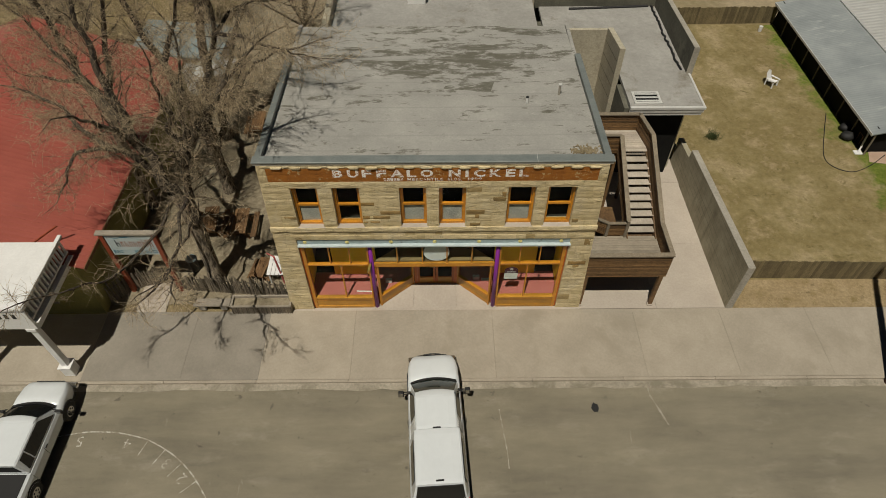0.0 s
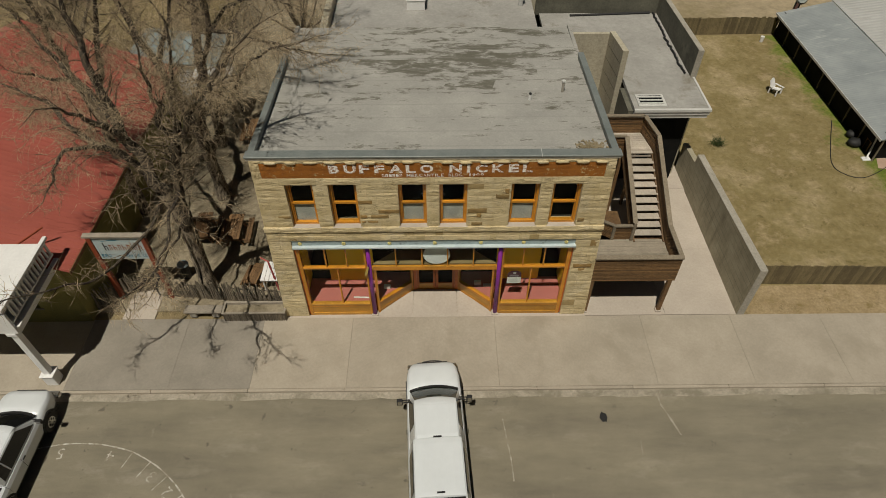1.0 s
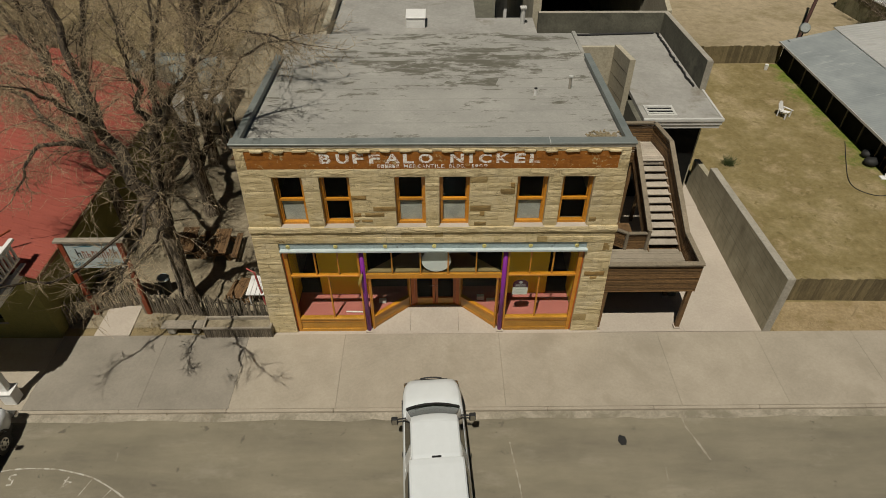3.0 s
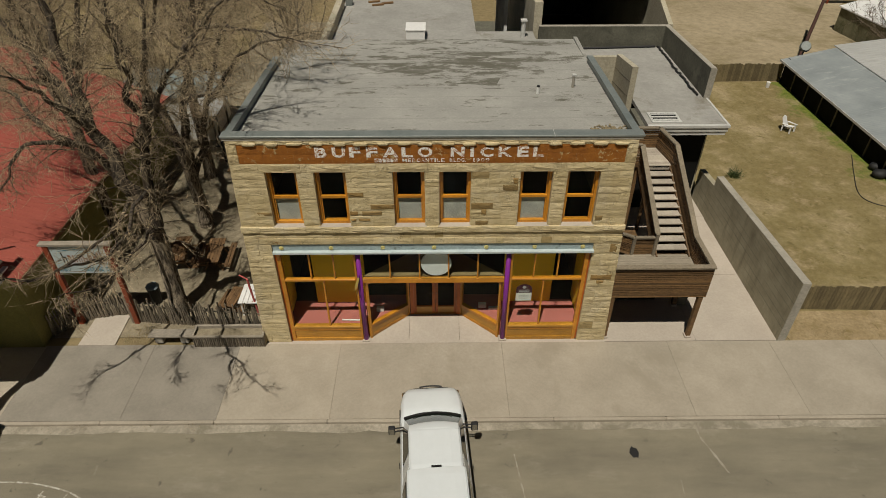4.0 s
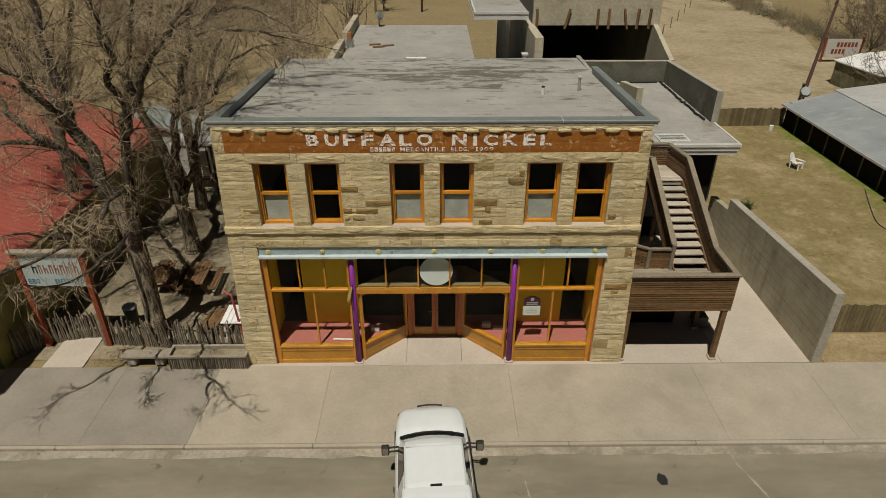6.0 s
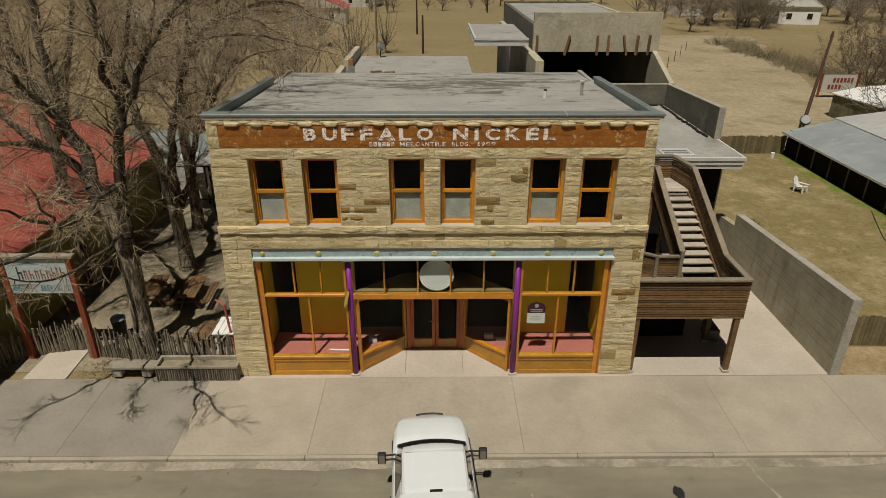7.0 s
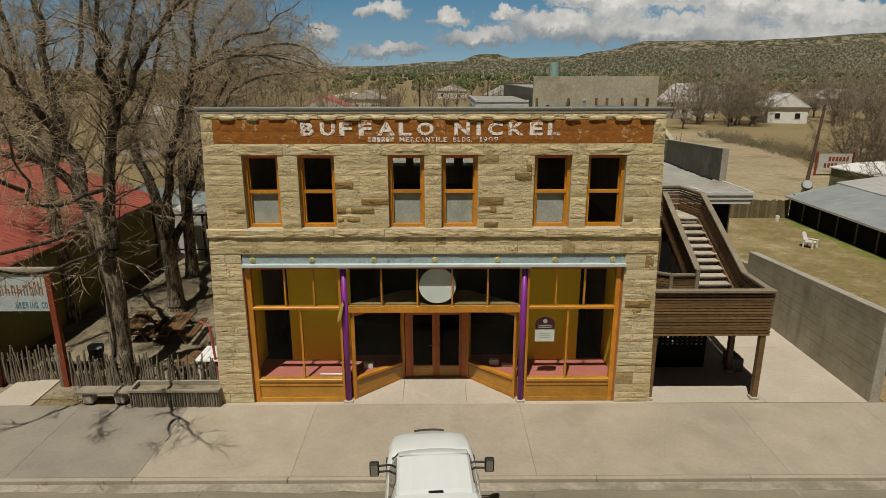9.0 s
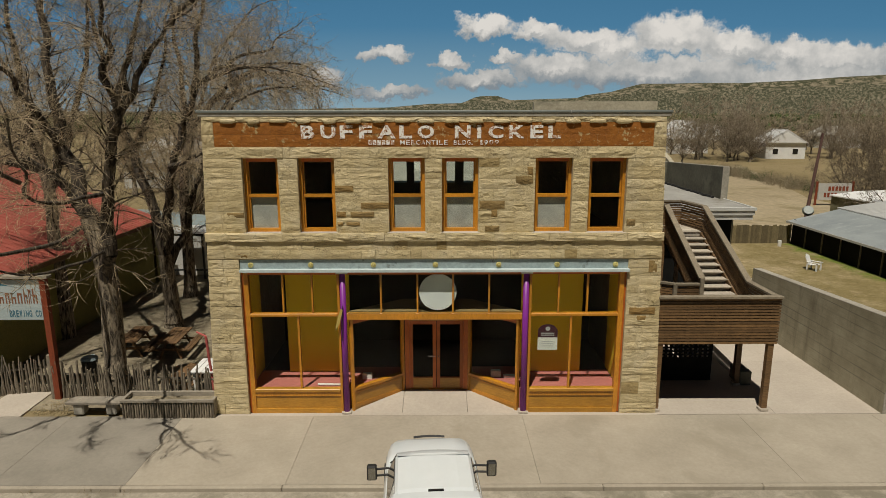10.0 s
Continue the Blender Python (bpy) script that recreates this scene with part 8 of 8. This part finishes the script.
            p("shell_window", quad_panel(*(a if s > 0 else a[::-1]), 0.01), "dark_glass", sh)
    else:
        p("back_glass", quad_panel((bw * 0.8, cab_end - 0.004, 1.30), (-bw * 0.8, cab_end - 0.004, 1.30), (-tw_ * 0.85, cab_end - 0.004, rz - 0.12), (tw_ * 0.85, cab_end - 0.004, rz - 0.12), -0.01), "dark_glass")
    return t


pickup(-0.19, -6.1, 3.2, 3.05, 1.52, 0.72, -0.82, -3.2, 2.02, 1.10, True, "white pickup truck with a camper shell parked nose to the kerb")
pickup(-16.35, -6.9, 0.0, 2.72, 1.35, 0.62, -1.28, -3.0, 1.86, 1.02, False, "white crew-cab pickup with a black bed cover, parked at the kerb")

# ---- far houses, sheds, belt of junipers, mesas, sky ----


def house(x, y, w, d, h, roof_h, wall, roof, label, turn=0.0, windows=((-0.25, 0.9), (0.25, 0.9))):
    m = Matrix.Translation((x, y, 0)) @ Matrix.Rotation(radians(turn), 4, "Z")
    t = thing("house", (x, y, 0), label, "house", "houses in the distance")

    def p(nm, bm, mat, parent=None, lab=""):
        bmesh.ops.transform(bm, matrix=m, verts=bm.verts[:])
        return part(nm, bm, M[mat], parent or t, lab)
    p("wall", bbox(-w / 2, w / 2, -d / 2, d / 2, 0, h), wall)
    p("roof", prism([(-w / 2 - 0.4, h - 0.1), (w / 2 + 0.4, h - 0.1), (0, h + roof_h)], -d / 2 - 0.4, d / 2 + 0.4, "y"), roof)
    p("gable", prism([(-w / 2 + 0.3, h), (w / 2 - 0.3, h), (0, h + roof_h * 0.82)], -d / 2 - 0.43, -d / 2 - 0.401, "y"), wall)
    for fx, z in windows:
        wn_ = p("window", bbox(fx * w - 0.6, fx * w + 0.6, -d / 2 - 0.05, -d / 2 - 0.01, z, z + 1.3), "white_paint")
        p("pane", bbox(fx * w - 0.5, fx * w + 0.5, -d / 2 - 0.07, -d / 2 - 0.051, z + 0.1, z + 1.2), "dark_glass", wn_)


house(73.2, 118, 7.9, 9, 3.4, 2.7, "white_paint", "pale_roof", "white clapboard house with a grey gabled roof", -8)
house(59.5, 137, 9.0, 9, 3.6, 4.2, "white_paint", "pale_roof", "white cottage behind bare trees", 10)
house(70.6, 205, 9.0, 9, 3.5, 4.2, "far_wall", "far_red", "house with a bright red hipped roof")
house(-27, 178, 16.0, 8, 3.2, 1.4, "white_paint", "white_paint", "long white low building", 5, ((-0.35, 0.9), (0.0, 0.9), (0.35, 0.9)))
house(-20, 160, 9.0, 8, 3.5, 2.2, "far_wall", "far_roof", "pale house across the field", -6)
house(22, 195, 12.0, 9, 3.3, 3.0, "far_wall", "far_roof", "tan house with a brown roof", 12)
house(44, 230, 13.0, 9, 3.5, 3.4, "far_wall", "white_paint", "house with a pale roof", -10)
house(-34, 66, 13.0, 9, 3.2, 2.2, "far_wall", "far_roof", "pale house behind the trees", 4)
house(-46, 92, 12.0, 9, 3.4, 2.4, "white_paint", "far_roof", "white house behind the trees", -8)
house(-24, 118, 11.0, 9, 3.2, 2.4, "far_wall", "far_red", "house with a red roof behind the trees", 3)
house(112, 160, 12.0, 9, 3.4, 2.6, "far_wall", "far_roof", "grey house among bare trees", 14)
house(100, 215, 12.0, 9, 3.4, 2.6, "white_paint", "far_roof", "white house among bare trees", -5)
house(5, 250, 14.0, 9, 3.4, 2.4, "white_paint", "far_roof", "low white house at the town's edge", -5)
wedge = thing("wedge_shed", (42, 44, 0), "low block shed with a white slanting roof", "shed")
part("wall", prism([(35.05, 37.4), (35.75, 32.2), (50, 33.4), (50, 42.6), (39.1, 39.9)], -0.1, 1.93, "z"), M["block_wall"], wedge, "mossy olive-grey block wall")
part("roof", prism([(34.9, 37.5), (35.6, 32.0), (50.2, 33.2), (50.2, 42.9), (39.0, 40.1)], 1.93, 2.03, "z"), M["white_paint"], wedge, "white flat roof")
billboard = thing("timber_sign", (41, 45, 0), "weathered board sign with red lettering", "sign")
part("panel", bbox(38.6, 42.0, 45.2, 45.3, 0.5, 2.2), M["far_wall"], billboard)
for z, x0, x1 in ((1.45, 39.6, 41.8), (0.8, 39.2, 40.8)):
    for k in range(int((x1 - x0) / 0.36)):
        part("letter_bar", bbox(x0 + k * 0.36, x0 + k * 0.36 + 0.24, 45.18, 45.195, z, z + 0.45), M["red_post"], billboard)
for x in (38.45, 42.15):
    part("post", bbox(x - 0.07, x + 0.07, 45.2, 45.4, -0.1, 2.4), M["red_post"], billboard)
for x, y, h, mt, lab in ((-2.1, 75.2, 5.2, "pole_wood", "short dark wooden pole in the field"), (-8.5, 73.5, 9.5, "fence_wood", "tall pale wooden utility pole"), (-3.6, 98, 9.0, "pole_wood", "dark utility pole in the field"), (12, 140, 9, "pole_wood", "dark utility pole in the field")):
    up = thing("field_pole", (x, y, 0), lab, "utility pole", "poles in the field")
    part("pole", rod((x, y, -0.1), (x, y, h), 0.16, 0.12, 8), M[mt], up)
silo = thing("teal_tank", (111, 600, 0), "pale teal water tank among the trees", "tank")
part("tank", rod((111, 600, 0), (111, 600, 21), 4.4, n=20), M["teal"], silo)
fence_posts = thing("wire_fence", (27.5, 58, 0), "thin wire fence posts along the lot", "fence")
for k in range(9):
    y = 38 + k * 5
    part("post", rod((16.2 + k * 2.6, y, -0.1), (16.2 + k * 2.6, y, 1.3), 0.05, n=6), M["stick"], fence_posts)


def juniper_belt():
    r = random.Random(77)
    bm = bmesh.new()
    proto = bmesh.new()
    bmesh.ops.create_icosphere(proto, subdivisions=1, radius=1.0)
    pv = [v.co.copy() for v in proto.verts]
    pf = [[v.index for v in f.verts] for f in proto.faces]
    proto.free()
    verts, faces = [], []
    for i in range(1300):
        y = r.uniform(330, 1000)
        x = r.uniform(-0.75, 0.95) * y
        s = r.uniform(1.6, 4.0)
        b = len(verts)
        for c in pv:
            k = 1 + 0.35 * noise.noise(c * 2 + Vector((i, 0, 0)))
            verts.append((x + c.x * s * k, y + c.y * s * k, max(0.0, y - 400) * 0.012 + s * 0.7 + c.z * s * k * 1.05))
        faces += [[b + j for j in f] for f in pf]
    me = bpy.data.meshes.new("juniper_belt")
    me.from_pydata(verts, [], faces)
    me.materials.append(M["green_leaf"])
    bm.free()
    return me


part("juniper_belt", juniper_belt(), None, None, label="belt of dark green junipers below the mesas", category="trees", kind="stuff")

SKYLINE = [(-900, 10), (-780, 8), (-380, 8), (-220, 12), (-90, 14), (-20, 20), (38, 21), (58, 30), (72, 33), (100, 33), (112, 29), (124, 26), (235, 29), (252, 34), (300, 40), (332, 49), (350, 53), (520, 54), (620, 58), (700, 64), (790, 68), (920, 74), (1200, 60)]


def skyline(u):
    for (a, p), (b, q) in zip(SKYLINE, SKYLINE[1:]):
        if a <= u <= b:
            return p + (q - p) * (u - a) / (b - a)
    return 8


def mesa():
    """Long mesas: talus slope, pale rim cliff, flat top."""
    bm = bmesh.new()
    rows = [(1050, 0.0), (1250, 0.10), (1450, 0.28), (1650, 0.48), (1800, 0.64), (1880, 0.75), (1900, 0.92), (1960, 0.97), (2100, 1.0), (2500, 0.98)]
    grid = []
    for d, f in rows:
        row = []
        for i in range(261):
            u = -900 + i * 8
            x = u / 1093 * d
            top = skyline(u) / 1093 * 2050 + 9
            gully = noise.noise((u * 0.02, d * 0.002, 0)) * 0.10 + noise.noise((u * 0.07, d * 0.006, 3)) * 0.05
            z = 6 + (top - 6) * max(0, min(1.0, f + (gully if 0.05 < f < 0.9 else gully * 0.06)))
            row.append(bm.verts.new((x, d + 60 * noise.noise((u * 0.012, 1, 1)), z)))
        grid.append(row)
    for a, b in zip(grid, grid[1:]):
        for i in range(260):
            f = bm.faces.new((a[i], a[i + 1], b[i + 1], b[i]))
            f.material_index = 1 if a is grid[5] or (a is grid[4] and noise.noise((i * 0.11, 4, 0)) > 0.05) else 0
    return bm


def mesa_material():
    m, nt, bsdf = nodes_of("mesa_scrub")
    sep = nt.nodes.new("ShaderNodeSeparateXYZ")             # scrub runs down the fall line, from the town's side to the rim
    nt.links.new(coords(nt), sep.inputs[0])
    div = nt.nodes.new("ShaderNodeMath")
    div.operation = "DIVIDE"
    mul = nt.nodes.new("ShaderNodeMath")
    mul.operation = "MULTIPLY"
    mul.inputs[1].default_value = 1500
    cmb = nt.nodes.new("ShaderNodeCombineXYZ")
    nt.links.new(sep.outputs[0], div.inputs[0])
    nt.links.new(sep.outputs[1], div.inputs[1])
    nt.links.new(div.outputs[0], mul.inputs[0])
    nt.links.new(mul.outputs[0], cmb.inputs[0])
    nt.links.new(sep.outputs[2], cmb.inputs[2])
    v = cmb.outputs[0]
    col = ramp(nt, noise_tex(nt, v, 0.012, 6, 0.6), [(0.35, (0.125, 0.115, 0.080)), (0.65, (0.205, 0.180, 0.130))])
    col = mix(nt, ramp(nt, noise_tex(nt, v, 0.22, 4, 0.6), [(0.56, (0, 0, 0)), (0.64, (0.7,) * 3)]), col, (0.27, 0.24, 0.18))
    col = mix(nt, ramp(nt, noise_tex(nt, v, 0.15, 6, 0.75), [(0.43, (0, 0, 0)), (0.53, (0.92,) * 3)]), col, (0.042, 0.047, 0.028))
    nt.links.new(col, bsdf.inputs["Base Color"])
    bsdf.inputs["Roughness"].default_value = 1.0
    bsdf.inputs["Specular IOR Level"].default_value = 0.0
    return m


cliff = surf("pale_cliff", (0.13, 0.115, 0.082), (0.31, 0.265, 0.19), 0.06, 1.0, fine=0.2, relief=0.0, stain=(0.055, 0.058, 0.035), stain_scale=0.05, stain_at=(0.45, 0.54), spec=0.0, stretch=(1, 0.1, 3))
hills = part("mesa", mesa(), mesa_material(), None, label="long scrub-dotted mesas with a pale rim on the horizon", category="hills", kind="structure")
hills.data.materials.append(cliff)

CLOUDS = [(-90, 105, 48, 15), (-198, 62, 34, 24), (18, 92, 38, 15), (108, 98, 34, 11), (78, 148, 52, 24), (165, 140, 48, 20), (255, 122, 95, 26), (405, 132, 92, 38), (300, 112, 60, 24), (500, 112, 80, 32), (600, 104, 90, 28), (680, 92, 140, 32), (70, 60, 78, 20), (205, 82, 105, 24), (370, 72, 240, 32), (-85, 40, 75, 14), (620, 60, 260, 26)]


def sky_backdrop():
    bm = bmesh.new()
    R = 4000
    prev = None
    for i in range(49):
        a = radians(-60 + i * 2.5)
        cur = [bm.verts.new((R * math.sin(a), R * math.cos(a), z)) for z in (-60, 300, 600, 900, 1300)]
        if prev:
            for k in range(4):
                bm.faces.new((prev[k], prev[k + 1], cur[k + 1], cur[k]))
        prev = cur
    return bm


def sky_material():
    """Blue air, paler to the horizon, with heaped white clouds."""
    m, nt, bsdf = nodes_of("open_sky")
    nt.nodes.remove(bsdf)
    geo = coords(nt)
    sep = nt.nodes.new("ShaderNodeSeparateXYZ")
    nt.links.new(geo, sep.inputs[0])

    def math_(op, a, b=None, c=None):
        n = nt.nodes.new("ShaderNodeMath")
        n.operation = op
        for sock, val in zip(n.inputs, (a, b, c)):
            if val is None:
                continue
            if isinstance(val, (int, float)):
                sock.default_value = val
            else:
                nt.links.new(val, sock)
        return n.outputs[0]
    u0 = math_("MULTIPLY", math_("DIVIDE", sep.outputs[0], sep.outputs[1]), 1093)
    v0 = math_("MULTIPLY", math_("DIVIDE", sep.outputs[2], sep.outputs[1]), 1093)
    cmb = nt.nodes.new("ShaderNodeCombineXYZ")
    nt.links.new(u0, cmb.inputs[0])
    nt.links.new(v0, cmb.inputs[1])
    warp = nt.nodes.new("ShaderNodeTexNoise")
    warp.inputs["Scale"].default_value = 0.032
    warp.inputs["Detail"].default_value = 8
    warp.inputs["Roughness"].default_value = 0.62
    nt.links.new(cmb.outputs[0], warp.inputs["Vector"])
    wsep = nt.nodes.new("ShaderNodeSeparateXYZ")
    nt.links.new(warp.outputs["Color"], wsep.inputs[0])
    u = math_("ADD", u0, math_("MULTIPLY", math_("SUBTRACT", wsep.outputs[0], 0.5), 95))
    v = math_("ADD", v0, math_("MULTIPLY", math_("SUBTRACT", wsep.outputs[1], 0.5), 62))
    best = None
    light = None
    for cu, cv, ru, rv in CLOUDS:
        du = math_("DIVIDE", math_("SUBTRACT", u, cu), ru)
        dv = math_("DIVIDE", math_("SUBTRACT", v, cv), rv)
        low = math_("MULTIPLY", math_("MINIMUM", dv, 0.0), 0.9)     # flatter undersides
        r2 = math_("ADD", math_("MULTIPLY", du, du), math_("ADD", math_("MULTIPLY", dv, dv), math_("MULTIPLY", low, low)))
        den = math_("SUBTRACT", 1.0, math_("SQRT", r2))
        best = den if best is None else math_("MAXIMUM", best, den)
        lit = math_("ADD", math_("MULTIPLY", dv, 0.6), den)
        light = lit if light is None else math_("MAXIMUM", light, lit)
    cover = nt.nodes.new("ShaderNodeMapRange")
    cover.interpolation_type = "SMOOTHSTEP"
    cover.inputs[1].default_value, cover.inputs[2].default_value = -0.10, 0.26
    nt.links.new(best, cover.inputs[0])
    air = ramp(nt, math_("DIVIDE", v0, 300), [(0.0, (0.28, 0.40, 0.46)), (0.15, (0.185, 0.32, 0.41)), (0.5, (0.068, 0.20, 0.335)), (1.0, (0.035, 0.135, 0.255))])
    shade = noise_tex(nt, cmb.outputs[0], 0.03, 8, 0.6)
    tone = math_("ADD", math_("MULTIPLY", light, 0.55), math_("MULTIPLY", shade, 0.7))
    tone = math_("ADD", tone, math_("MULTIPLY", math_("SUBTRACT", v0, 115), 0.0035))
    cloud = ramp(nt, tone, [(0.15, (0.22, 0.26, 0.29)), (0.48, (0.38, 0.39, 0.385)), (0.90, (0.72, 0.69, 0.64))])
    col = mix(nt, cover.outputs[0], air, cloud)
    em = nt.nodes.new("ShaderNodeEmission")
    nt.links.new(col, em.inputs["Color"])
    em.inputs["Strength"].default_value = 1.05
    nt.links.new(em.outputs[0], nt.nodes["Material Output"].inputs["Surface"])
    return m


part("sky_backdrop", sky_backdrop(), sky_material(), None, label="blue sky with heaped white clouds", category="sky", kind="structure")
